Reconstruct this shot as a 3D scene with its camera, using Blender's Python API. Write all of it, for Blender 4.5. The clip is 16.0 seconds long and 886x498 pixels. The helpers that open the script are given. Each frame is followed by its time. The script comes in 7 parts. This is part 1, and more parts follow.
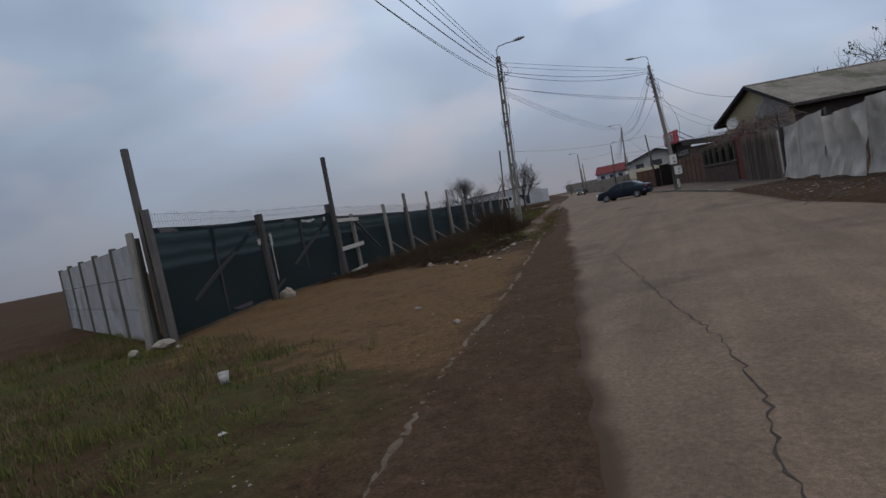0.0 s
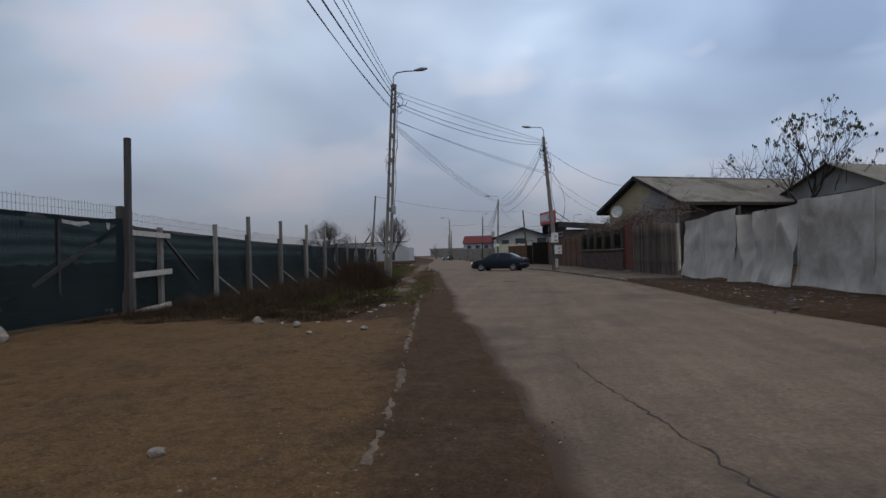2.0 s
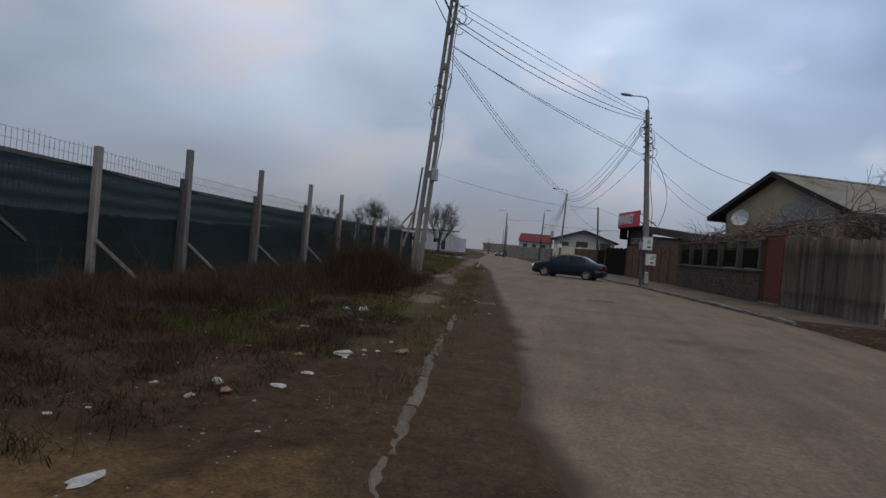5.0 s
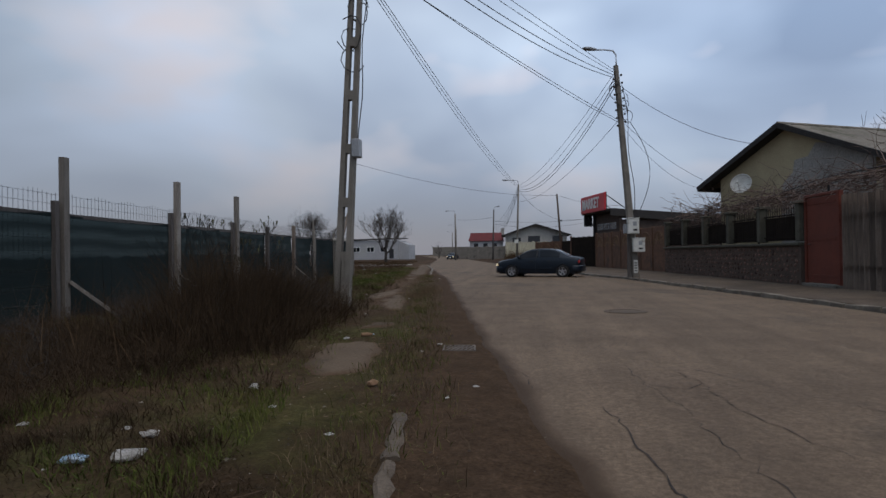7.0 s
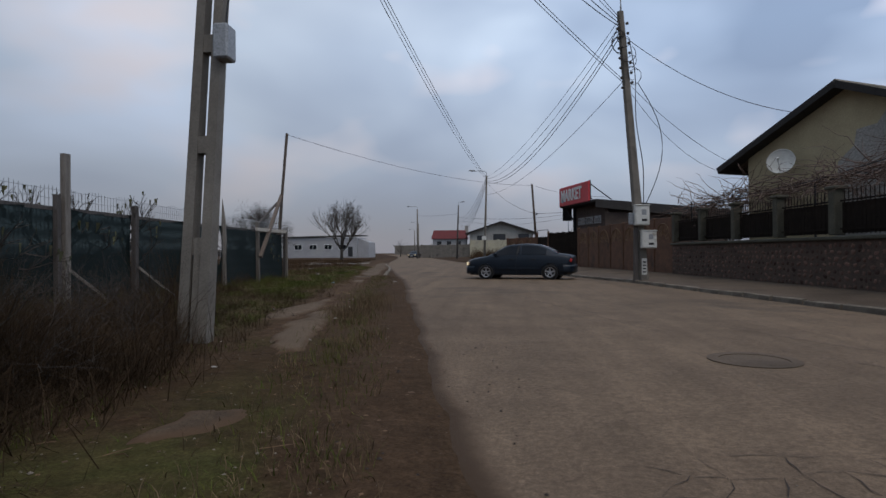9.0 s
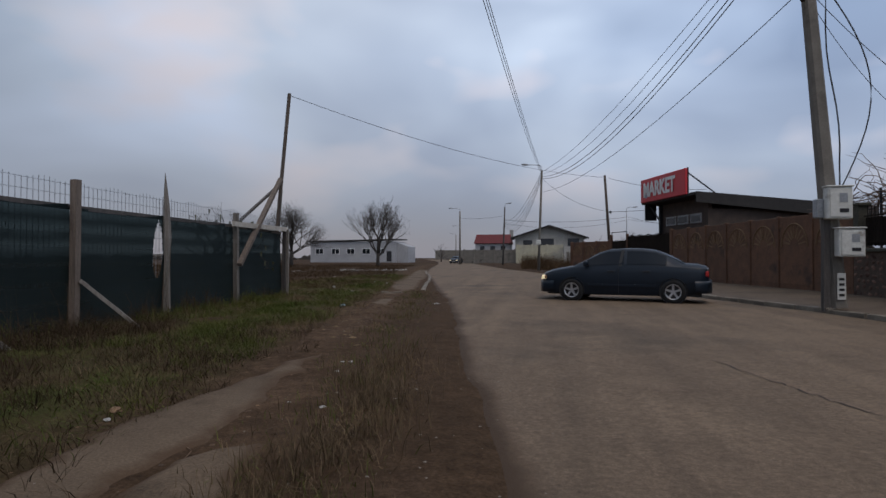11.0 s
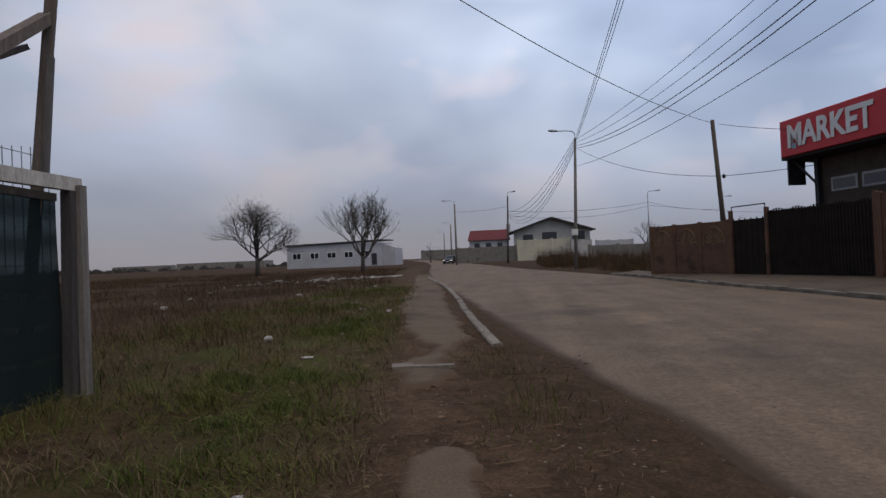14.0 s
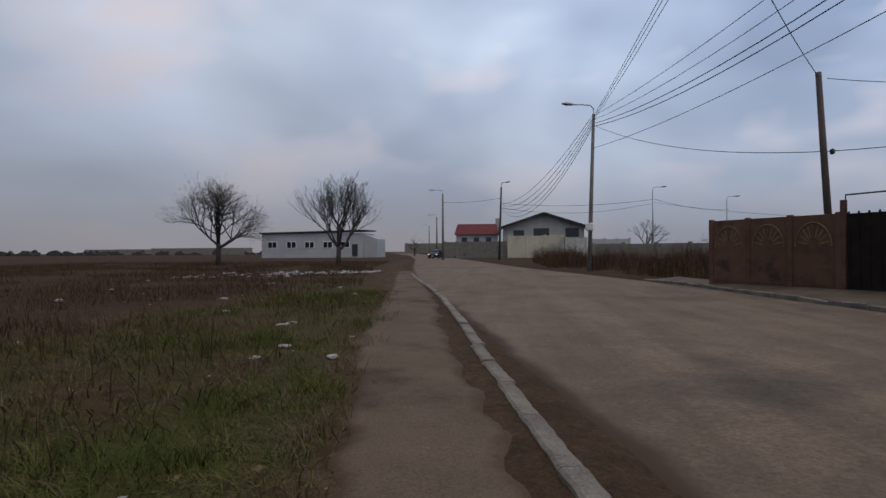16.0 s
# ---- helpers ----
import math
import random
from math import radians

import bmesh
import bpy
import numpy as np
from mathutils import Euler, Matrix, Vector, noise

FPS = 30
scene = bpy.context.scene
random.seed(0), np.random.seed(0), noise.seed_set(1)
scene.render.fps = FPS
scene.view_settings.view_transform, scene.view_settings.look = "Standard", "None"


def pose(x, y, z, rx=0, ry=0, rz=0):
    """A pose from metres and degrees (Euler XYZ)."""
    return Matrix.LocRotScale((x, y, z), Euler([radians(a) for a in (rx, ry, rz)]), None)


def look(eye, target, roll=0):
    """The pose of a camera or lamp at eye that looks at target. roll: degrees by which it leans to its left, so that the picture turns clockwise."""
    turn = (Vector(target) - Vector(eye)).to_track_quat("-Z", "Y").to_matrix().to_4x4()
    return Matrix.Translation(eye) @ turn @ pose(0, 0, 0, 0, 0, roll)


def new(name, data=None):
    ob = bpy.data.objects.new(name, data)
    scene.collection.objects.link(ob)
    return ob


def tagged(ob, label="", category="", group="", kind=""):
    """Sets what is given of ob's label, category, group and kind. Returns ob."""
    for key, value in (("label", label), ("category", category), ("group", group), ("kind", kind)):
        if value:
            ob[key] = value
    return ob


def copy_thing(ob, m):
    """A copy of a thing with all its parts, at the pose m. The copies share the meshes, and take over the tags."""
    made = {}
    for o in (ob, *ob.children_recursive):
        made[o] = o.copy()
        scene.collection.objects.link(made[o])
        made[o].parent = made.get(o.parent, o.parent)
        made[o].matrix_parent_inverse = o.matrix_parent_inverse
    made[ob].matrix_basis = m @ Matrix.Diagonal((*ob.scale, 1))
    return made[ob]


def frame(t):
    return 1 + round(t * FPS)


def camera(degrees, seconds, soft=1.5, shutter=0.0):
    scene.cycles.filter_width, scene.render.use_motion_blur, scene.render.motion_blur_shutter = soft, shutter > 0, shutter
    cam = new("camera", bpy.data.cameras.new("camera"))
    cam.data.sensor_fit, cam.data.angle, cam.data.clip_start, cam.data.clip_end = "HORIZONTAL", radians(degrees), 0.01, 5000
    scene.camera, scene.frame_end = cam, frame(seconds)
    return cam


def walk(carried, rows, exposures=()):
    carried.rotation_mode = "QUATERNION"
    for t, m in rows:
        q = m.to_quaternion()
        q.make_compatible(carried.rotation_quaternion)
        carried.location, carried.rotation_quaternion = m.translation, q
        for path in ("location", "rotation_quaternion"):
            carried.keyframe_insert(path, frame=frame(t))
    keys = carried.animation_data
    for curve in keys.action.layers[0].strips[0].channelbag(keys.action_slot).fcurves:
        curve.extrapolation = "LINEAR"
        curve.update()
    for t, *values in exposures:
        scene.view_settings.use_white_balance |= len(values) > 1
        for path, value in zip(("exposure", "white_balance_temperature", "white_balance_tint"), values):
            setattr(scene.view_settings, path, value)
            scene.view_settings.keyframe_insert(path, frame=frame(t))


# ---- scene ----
cam = camera(75.0, 16.0)
PATH = [
    (0, (0.688, -38.439, 1.453), (-0.068, -36.591, 1.341), -11.1),
    (0.5, (0.376, -37.497, 1.532), (-0.186, -35.579, 1.461), -7.6),
    (1, (-0.13, -36.35, 1.285), (-0.541, -34.393, 1.286), -4.6),
    (1.5, (-0.685, -34.983, 1.222), (-1.035, -33.014, 1.261), -2.0),
    (2, (-1.009, -33.46, 1.279), (-1.286, -31.48, 1.3), -1.5),
    (2.5, (-0.959, -32.277, 1.241), (-1.369, -30.319, 1.255), -0.9),
    (3, (-1.138, -30.731, 1.212), (-1.59, -28.782, 1.227), -1.7),
    (5.5, (-2.67, -23.303, 1.232), (-3.125, -21.355, 1.22), 5.8),
    (6, (-2.99, -21.763, 1.237), (-3.409, -19.808, 1.252), 2.3),
    (6.5, (-3.257, -20.202, 1.194), (-3.574, -18.227, 1.215), 0.2),
    (7, (-3.451, -18.828, 1.164), (-3.736, -16.848, 1.182), -0.8),
    (7.5, (-3.521, -17.522, 1.137), (-3.742, -15.534, 1.157), -2.1),
    (8, (-3.642, -16.098, 1.094), (-3.787, -14.104, 1.117), -3.2),
    (8.5, (-3.817, -14.67, 1.047), (-3.947, -12.675, 1.058), -1.1),
    (11, (-5.218, -6.193, 1.122), (-5.513, -4.216, 1.152), -0.0),
    (11.5, (-5.488, -4.684, 1.109), (-6.004, -2.752, 1.126), 2.5),
    (12, (-5.937, -2.932, 1.126), (-6.615, -1.052, 1.192), -0.3),
    (12.5, (-6.702, -1.01, 1.204), (-7.355, 0.879, 1.269), -0.8),
    (13, (-7.384, 0.855, 1.188), (-7.973, 2.765, 1.24), -1.1),
    (13.5, (-8.069, 3.17, 1.181), (-8.498, 5.123, 1.223), -1.8),
    (14, (-8.435, 5.242, 1.162), (-8.672, 7.227, 1.191), -2.4),
    (14.5, (-8.656, 7.008, 1.124), (-8.758, 9.005, 1.142), -2.1),
    (15, (-8.695, 8.501, 1.134), (-8.933, 10.487, 1.148), -0.5),
    (15.5, (-9.0, 10.05, 1.17), (-9.343, 12.02, 1.178), 0.3),
    (16, (-9.38, 11.43, 1.173), (-9.562, 13.42, 1.18), -0.4),
]
# the clip's white balance drifts a little warmer towards the open field
walk(cam, [(t, look(eye, target, roll)) for t, eye, target, roll in PATH],
     [(0.0, 0.58, 6380, 10), (3.0, 0.55, 6400, 10), (7.5, 0.57, 6480, 10), (11.0, 0.57, 6560, 12), (14.0, 0.60, 6680, 15), (16.0, 0.52, 6600, 13)])

# ------------------------------------------------------------------ light
SUN_EL, SUN_AZ = radians(35), radians(-20)
world = bpy.data.worlds.new("overcast_sky")
scene.world = world
world.use_nodes = True
wn, wl = world.node_tree.nodes, world.node_tree.links
wn.clear()


def wnode(kind, **kw):
    n = wn.new(kind)
    for k, v in kw.items():
        n.inputs[k].default_value = v
    return n


sky = wn.new("ShaderNodeTexSky")
sky.sky_type, sky.sun_disc, sky.sun_elevation, sky.sun_rotation = "NISHITA", False, SUN_EL, SUN_AZ
coord = wn.new("ShaderNodeTexCoord")
flat = wn.new("ShaderNodeMapping")
flat.inputs["Scale"].default_value = (1.0, 1.0, 2.0)
flat.inputs["Location"].default_value = (0.35, 0.2, 0.1)
wl.new(coord.outputs["Generated"], flat.inputs["Vector"])
big = wnode("ShaderNodeTexNoise", Scale=1.7, Detail=3.5, Roughness=0.48, Distortion=0.3)
wl.new(flat.outputs["Vector"], big.inputs["Vector"])
ramp = wn.new("ShaderNodeValToRGB")
el = ramp.color_ramp.elements
el[0].position, el[0].color = 0.30, (0.135, 0.180, 0.262, 1)
el[1].position, el[1].color = 0.72, (0.44, 0.53, 0.68, 1)
e = el.new(0.45)
e.color = (0.225, 0.285, 0.385, 1)
e = el.new(0.57)
e.color = (0.33, 0.40, 0.50, 1)
wl.new(big.outputs["Fac"], ramp.inputs["Fac"])
# warm pale breaks in the cloud
warm = wnode("ShaderNodeTexNoise", Scale=3.3, Detail=3.0, Roughness=0.5)
wl.new(flat.outputs["Vector"], warm.inputs["Vector"])
wr = wn.new("ShaderNodeMapRange")
wr.inputs["From Min"].default_value, wr.inputs["From Max"].default_value = 0.52, 0.75
wl.new(warm.outputs["Fac"], wr.inputs["Value"])
wmix = wn.new("ShaderNodeMix")
wmix.data_type = "RGBA"
wmix.inputs["B"].default_value = (0.50, 0.47, 0.50, 1)
wl.new(wr.outputs["Result"], wmix.inputs["Factor"])
wl.new(ramp.outputs["Color"], wmix.inputs["A"])
# the grey band of haze over the horizon
sep = wn.new("ShaderNodeSeparateXYZ")
wl.new(coord.outputs["Generated"], sep.inputs["Vector"])
hz = wn.new("ShaderNodeMapRange")
hz.inputs["From Min"].default_value, hz.inputs["From Max"].default_value = 0.03, 0.33
hz.inputs["To Min"].default_value, hz.inputs["To Max"].default_value = 0.85, 0.0
wl.new(sep.outputs["Z"], hz.inputs["Value"])
hmix = wn.new("ShaderNodeMix")
hmix.data_type = "RGBA"
hmix.inputs["B"].default_value = (0.095, 0.104, 0.134, 1)
wl.new(hz.outputs["Result"], hmix.inputs["Factor"])
east = wn.new("ShaderNodeMapRange")
east.inputs["From Min"].default_value, east.inputs["From Max"].default_value = -0.7, 0.8
east.inputs["To Min"].default_value, east.inputs["To Max"].default_value = 0.60, 1.48
wl.new(sep.outputs["X"], east.inputs["Value"])
side = wn.new("ShaderNodeVectorMath")
side.operation = "SCALE"
wl.new(wmix.outputs["Result"], side.inputs[0])
wl.new(east.outputs["Result"], side.inputs["Scale"])
wl.new(side.outputs[0], hmix.inputs["A"])
bg_sky = wnode("ShaderNodeBackground", Strength=0.004)
wl.new(sky.outputs["Color"], bg_sky.inputs["Color"])
bg_cloud = wnode("ShaderNodeBackground", Strength=1.14)
wl.new(hmix.outputs["Result"], bg_cloud.inputs["Color"])
add = wn.new("ShaderNodeAddShader")
wl.new(bg_sky.outputs[0], add.inputs[0])
wl.new(bg_cloud.outputs[0], add.inputs[1])
wout = wn.new("ShaderNodeOutputWorld")
wl.new(add.outputs[0], wout.inputs["Surface"])

sun_data = bpy.data.lights.new("sun", "SUN")
sun_data.energy, sun_data.angle, sun_data.color = 0.65, radians(30), (1.0, 0.86, 0.74)
sun = new("sun", sun_data)
sun.matrix_world = look((0, 0, 30), (-8, 12, 4))

# ------------------------------------------------------------------ materials


def mat(name, c1, c2, scale=3.0, fine=60.0, rough=0.85, metal=0.0, bump=0.3, depth=0.01, c3=None, stain=0.0,
        per_object=0.0, spec=0.3, stretch=(1, 1, 1), island=0.0, grain=0.45):
    """Two-scale procedural surface: broad mottling, fine grain, optional stains and variation from piece to piece."""
    m = bpy.data.materials.new(name)
    m.use_nodes = True
    n, l = m.node_tree.nodes, m.node_tree.links
    b = n["Principled BSDF"]
    b.inputs["Roughness"].default_value, b.inputs["Metallic"].default_value = rough, metal
    b.inputs["Specular IOR Level"].default_value = spec
    tc = n.new("ShaderNodeTexCoord")
    mp = n.new("ShaderNodeMapping")
    mp.inputs["Scale"].default_value = stretch
    l.new(tc.outputs["Object"], mp.inputs["Vector"])
    a = n.new("ShaderNodeTexNoise")
    a.inputs["Scale"].default_value, a.inputs["Detail"].default_value, a.inputs["Roughness"].default_value = scale, 6, 0.6
    f = n.new("ShaderNodeTexNoise")
    f.inputs["Scale"].default_value, f.inputs["Detail"].default_value, f.inputs["Roughness"].default_value = fine, 4, 0.7
    for t in (a, f):
        l.new(mp.outputs["Vector"], t.inputs["Vector"])
    mr = n.new("ShaderNodeMapRange")
    mr.inputs["From Min"].default_value, mr.inputs["From Max"].default_value = 0.32, 0.68
    l.new(a.outputs["Fac"], mr.inputs["Value"])
    mix = n.new("ShaderNodeMix")
    mix.data_type = "RGBA"
    mix.inputs["A"].default_value, mix.inputs["B"].default_value = (*c1, 1), (*c2, 1)
    l.new(mr.outputs["Result"], mix.inputs["Factor"])
    col = mix.outputs["Result"]
    if c3:
        s = n.new("ShaderNodeTexNoise")
        s.inputs["Scale"].default_value, s.inputs["Detail"].default_value = scale * 0.37, 8
        s.inputs["Roughness"].default_value = 0.65
        l.new(mp.outputs["Vector"], s.inputs["Vector"])
        r = n.new("ShaderNodeMapRange")
        r.inputs["From Min"].default_value, r.inputs["From Max"].default_value = 0.62 - 0.25 * stain, 0.70 - 0.15 * stain
        l.new(s.outputs["Fac"], r.inputs["Value"])
        x = n.new("ShaderNodeMix")
        x.data_type = "RGBA"
        x.inputs["B"].default_value = (*c3, 1)
        l.new(r.outputs["Result"], x.inputs["Factor"])
        l.new(col, x.inputs["A"])
        col = x.outputs["Result"]
    fr = n.new("ShaderNodeMapRange")
    fr.inputs["To Min"].default_value, fr.inputs["To Max"].default_value = 1 - grain, 1 + grain
    fr.inputs["From Min"].default_value, fr.inputs["From Max"].default_value = 0.25, 0.75
    l.new(f.outputs["Fac"], fr.inputs["Value"])
    val = fr.outputs["Result"]
    if per_object or island:
        src = n.new("ShaderNodeObjectInfo").outputs["Random"] if per_object else n.new("ShaderNodeNewGeometry").outputs["Random Per Island"]
        amt = per_object or island
        pr = n.new("ShaderNodeMapRange")
        pr.inputs["To Min"].default_value, pr.inputs["To Max"].default_value = 1 - amt, 1 + amt
        l.new(src, pr.inputs["Value"])
        mu = n.new("ShaderNodeMath")
        mu.operation = "MULTIPLY"
        l.new(val, mu.inputs[0])
        l.new(pr.outputs["Result"], mu.inputs[1])
        val = mu.outputs[0]
    vm = n.new("ShaderNodeVectorMath")
    vm.operation = "SCALE"
    l.new(col, vm.inputs[0])
    l.new(val, vm.inputs["Scale"])
    l.new(vm.outputs[0], b.inputs["Base Color"])
    if bump:
        bp = n.new("ShaderNodeBump")
        bp.inputs["Strength"].default_value, bp.inputs["Distance"].default_value = bump, depth
        l.new(f.outputs["Fac"], bp.inputs["Height"])
        l.new(bp.outputs["Normal"], b.inputs["Normal"])
    return m


M = {}
M["concrete"] = mat("weathered_concrete", (0.19, 0.172, 0.147), (0.135, 0.122, 0.104), 2.5, 45, 0.9, c3=(0.09, 0.08, 0.066), stain=0.25, grain=0.22)
M["panel"] = mat("pale_concrete_panel", (0.36, 0.36, 0.35), (0.25, 0.25, 0.24), 1.6, 40, 0.9, c3=(0.2, 0.2, 0.18), stain=0.35, per_object=0.1)
M["kerb"] = mat("kerb_stone", (0.20, 0.172, 0.135), (0.12, 0.102, 0.08), 4, 50, 0.9, c3=(0.085, 0.066, 0.05), stain=0.45, per_object=0.15)
M["pavement"] = mat("old_asphalt_pavement", (0.104, 0.075, 0.050), (0.078, 0.056, 0.038), 1.3, 70, 0.9, c3=(0.058, 0.041, 0.026), stain=0.5, bump=0.4)
M["kerb_soiled"] = mat("soil_smeared_kerb_stone", (0.140, 0.108, 0.078), (0.088, 0.066, 0.047), 6, 50, 0.92, c3=(0.060, 0.040, 0.026), stain=0.35, per_object=0.2, spec=0.1)
M["kerb_old"] = mat("buried_kerb_stone", (0.122, 0.094, 0.068), (0.075, 0.057, 0.040), 5, 50, 0.9, c3=(0.06, 0.045, 0.036), stain=0.4, per_object=0.2)
M["wood_grey"] = mat("grey_weathered_wood", (0.150, 0.118, 0.094), (0.080, 0.062, 0.050), 3, 30, 0.85, stretch=(6, 6, 0.5), per_object=0.4)
M["post_grey"] = mat("pale_grey_weathered_post", (0.205, 0.185, 0.160), (0.115, 0.100, 0.086), 3, 30, 0.85, stretch=(6, 6, 0.5), per_object=0.25)
M["wood_dark"] = mat("dark_weathered_wood", (0.085, 0.075, 0.068), (0.045, 0.040, 0.037), 3, 30, 0.85, stretch=(6, 6, 0.5), per_object=0.25)
M["wood_pale"] = mat("pale_raw_timber", (0.40, 0.37, 0.32), (0.28, 0.25, 0.21), 3, 30, 0.85, stretch=(4, 4, 0.5), per_object=0.15)
M["steel"] = mat("galvanised_steel", (0.36, 0.37, 0.38), (0.26, 0.27, 0.28), 5, 60, 0.5, 0.7, bump=0.1)
M["dark_metal"] = mat("dark_painted_metal", (0.035, 0.035, 0.038), (0.022, 0.022, 0.024), 4, 60, 0.55, 0.2, bump=0.1)
M["cable"] = mat("black_cable", (0.02, 0.02, 0.022), (0.03, 0.03, 0.03), 4, 60, 0.6, bump=0)
M["rust_brown"] = mat("rusty_brown_panel", (0.135, 0.068, 0.038), (0.085, 0.044, 0.028), 2.5, 40, 0.8, c3=(0.050, 0.030, 0.022), stain=0.25, per_object=0.12, bump=0.3)
M["red_paint"] = mat("faded_red_paint", (0.135, 0.030, 0.016), (0.100, 0.024, 0.014), 2.0, 40, 0.7, c3=(0.10, 0.028, 0.02), stain=0.15)
M["sign_red"] = mat("sign_red", (0.55, 0.045, 0.055), (0.47, 0.038, 0.045), 1.5, 40, 0.45, bump=0.05, grain=0.08)
M["white_paint"] = mat("white_paint", (0.75, 0.75, 0.74), (0.66, 0.66, 0.65), 3, 40, 0.6, bump=0.1, grain=0.12)
M["letter"] = mat("white_letters", (0.72, 0.72, 0.70), (0.62, 0.62, 0.6), 3, 40, 0.5, bump=0.0, grain=0.08)
M["box_white"] = mat("meter_box_plastic", (0.60, 0.60, 0.56), (0.48, 0.48, 0.44), 6, 40, 0.6, c3=(0.30, 0.28, 0.24), stain=0.1, bump=0.1, grain=0.15)
M["plaster"] = mat("yellowed_plaster", (0.44, 0.375, 0.235), (0.37, 0.31, 0.195), 1.2, 30, 0.9, c3=(0.24, 0.215, 0.165), stain=0.2, grain=0.2)
M["plaster_grey"] = mat("grey_plaster", (0.34, 0.33, 0.30), (0.26, 0.25, 0.23), 0.8, 20, 0.9, c3=(0.2, 0.19, 0.17), stain=0.3)
M["plaster_yellow"] = mat("yellow_wall", (0.46, 0.42, 0.30), (0.36, 0.34, 0.26), 0.6, 20, 0.9, c3=(0.27, 0.26, 0.22), stain=0.4)
M["white_wall"] = mat("white_wall", (0.34, 0.34, 0.345), (0.28, 0.28, 0.285), 0.4, 15, 0.9, c3=(0.34, 0.34, 0.33), stain=0.2)
M["roof_sheet"] = mat("corrugated_roof_sheet", (0.205, 0.182, 0.148), (0.135, 0.120, 0.098), 1.2, 30, 0.9, c3=(0.085, 0.082, 0.052), stain=0.35)
M["roof_edge"] = mat("dark_eaves_timber", (0.035, 0.032, 0.03), (0.025, 0.023, 0.022), 3, 30, 0.8)
M["roof_red"] = mat("red_roof_sheet", (0.135, 0.020, 0.022), (0.10, 0.017, 0.019), 0.8, 20, 0.6)
M["stone"] = mat("river_stone", (0.135, 0.080, 0.060), (0.075, 0.048, 0.038), 7, 40, 0.9, per_object=0.6, spec=0.15)
M["wall_mortar"] = mat("brown_wall_mortar", (0.088, 0.062, 0.048), (0.058, 0.042, 0.033), 3, 40, 0.95)
M["mortar"] = mat("dark_mortar", (0.045, 0.034, 0.028), (0.030, 0.024, 0.020), 3, 40, 0.95)
M["green_concrete"] = mat("mossy_concrete", (0.082, 0.078, 0.058), (0.054, 0.052, 0.040), 3, 40, 0.9, c3=(0.045, 0.040, 0.032), stain=0.3)
M["tarp"] = mat("dirty_white_tarpaulin", (0.53, 0.48, 0.41), (0.41, 0.365, 0.31), 0.9, 25, 0.7, c3=(0.31, 0.27, 0.22), stain=0.3, bump=0.1, grain=0.10)
M["litter_white"] = mat("white_plastic_litter", (0.38, 0.36, 0.33), (0.21, 0.195, 0.17), 12, 40, 0.6, bump=0.2)
M["litter_brown"] = mat("brown_card_litter", (0.24, 0.145, 0.080), (0.16, 0.09, 0.052), 12, 40, 0.8, bump=0.2)
M["litter_blue"] = mat("blue_plastic_litter", (0.12, 0.25, 0.38), (0.4, 0.45, 0.5), 10, 40, 0.5, bump=0.1)
M["rock"] = mat("pale_rock", (0.24, 0.205, 0.165), (0.14, 0.118, 0.092), 5, 50, 0.9, per_object=0.2)
M["bark"] = mat("bark", (0.055, 0.047, 0.040), (0.035, 0.030, 0.026), 6, 40, 0.95, stretch=(2, 2, 0.6))
M["twig"] = mat("bare_twigs", (0.060, 0.050, 0.042), (0.040, 0.034, 0.030), 6, 40, 0.95)
M["vine"] = mat("dry_vine", (0.155, 0.108, 0.086), (0.095, 0.067, 0.055), 6, 40, 0.95)
M["grass"] = mat("green_grass", (0.050, 0.074, 0.014), (0.094, 0.092, 0.026), 1.2, 3.0, 0.8, bump=0, island=0.4, spec=0.06)
M["grass_dry"] = mat("dry_grass", (0.150, 0.105, 0.060), (0.095, 0.068, 0.042), 1.2, 3.0, 0.9, bump=0, island=0.4, spec=0.06)
M["weed"] = mat("dead_weeds", (0.034, 0.023, 0.014), (0.060, 0.040, 0.024), 1.0, 3.0, 0.95, bump=0, island=0.4, spec=0.06)
M["weed_red"] = mat("reddish_dead_weeds", (0.085, 0.052, 0.028), (0.050, 0.032, 0.018), 1.0, 3.0, 0.95, bump=0, island=0.45, spec=0.06)
M["gate_black"] = mat("dull_black_gate_sheet", (0.026, 0.020, 0.016), (0.016, 0.013, 0.011), 2.5, 40, 0.9, spec=0.08, bump=0.1)
M["leaf"] = mat("withered_leaves", (0.070, 0.070, 0.030), (0.045, 0.045, 0.025), 3, 10, 0.8, bump=0, island=0.4)
M["leaf_fallen"] = mat("fallen_leaves", (0.115, 0.068, 0.034), (0.07, 0.042, 0.025), 3, 10, 0.8, bump=0, island=0.5)
M["car_paint"] = mat("dark_teal_car_paint", (0.005, 0.010, 0.017), (0.007, 0.012, 0.020), 3, 300, 0.32, 0.0, bump=0, spec=0.32, grain=0.05)
M["rubber"] = mat("tyre_rubber", (0.018, 0.018, 0.018), (0.026, 0.025, 0.024), 20, 80, 0.95, spec=0.1)
M["alloy"] = mat("alloy_rim", (0.45, 0.45, 0.46), (0.36, 0.36, 0.37), 8, 80, 0.35, 0.8, bump=0.05)
M["black_plastic"] = mat("black_plastic", (0.014, 0.014, 0.015), (0.02, 0.02, 0.02), 8, 80, 0.5, bump=0.05)
M["lamp_head"] = mat("grey_lamp_housing", (0.30, 0.31, 0.32), (0.24, 0.25, 0.26), 6, 60, 0.5, 0.3, bump=0.05)
M["wall_brown"] = mat("brown_rubble_wall", (0.075, 0.055, 0.045), (0.05, 0.038, 0.032), 3, 30, 0.9)
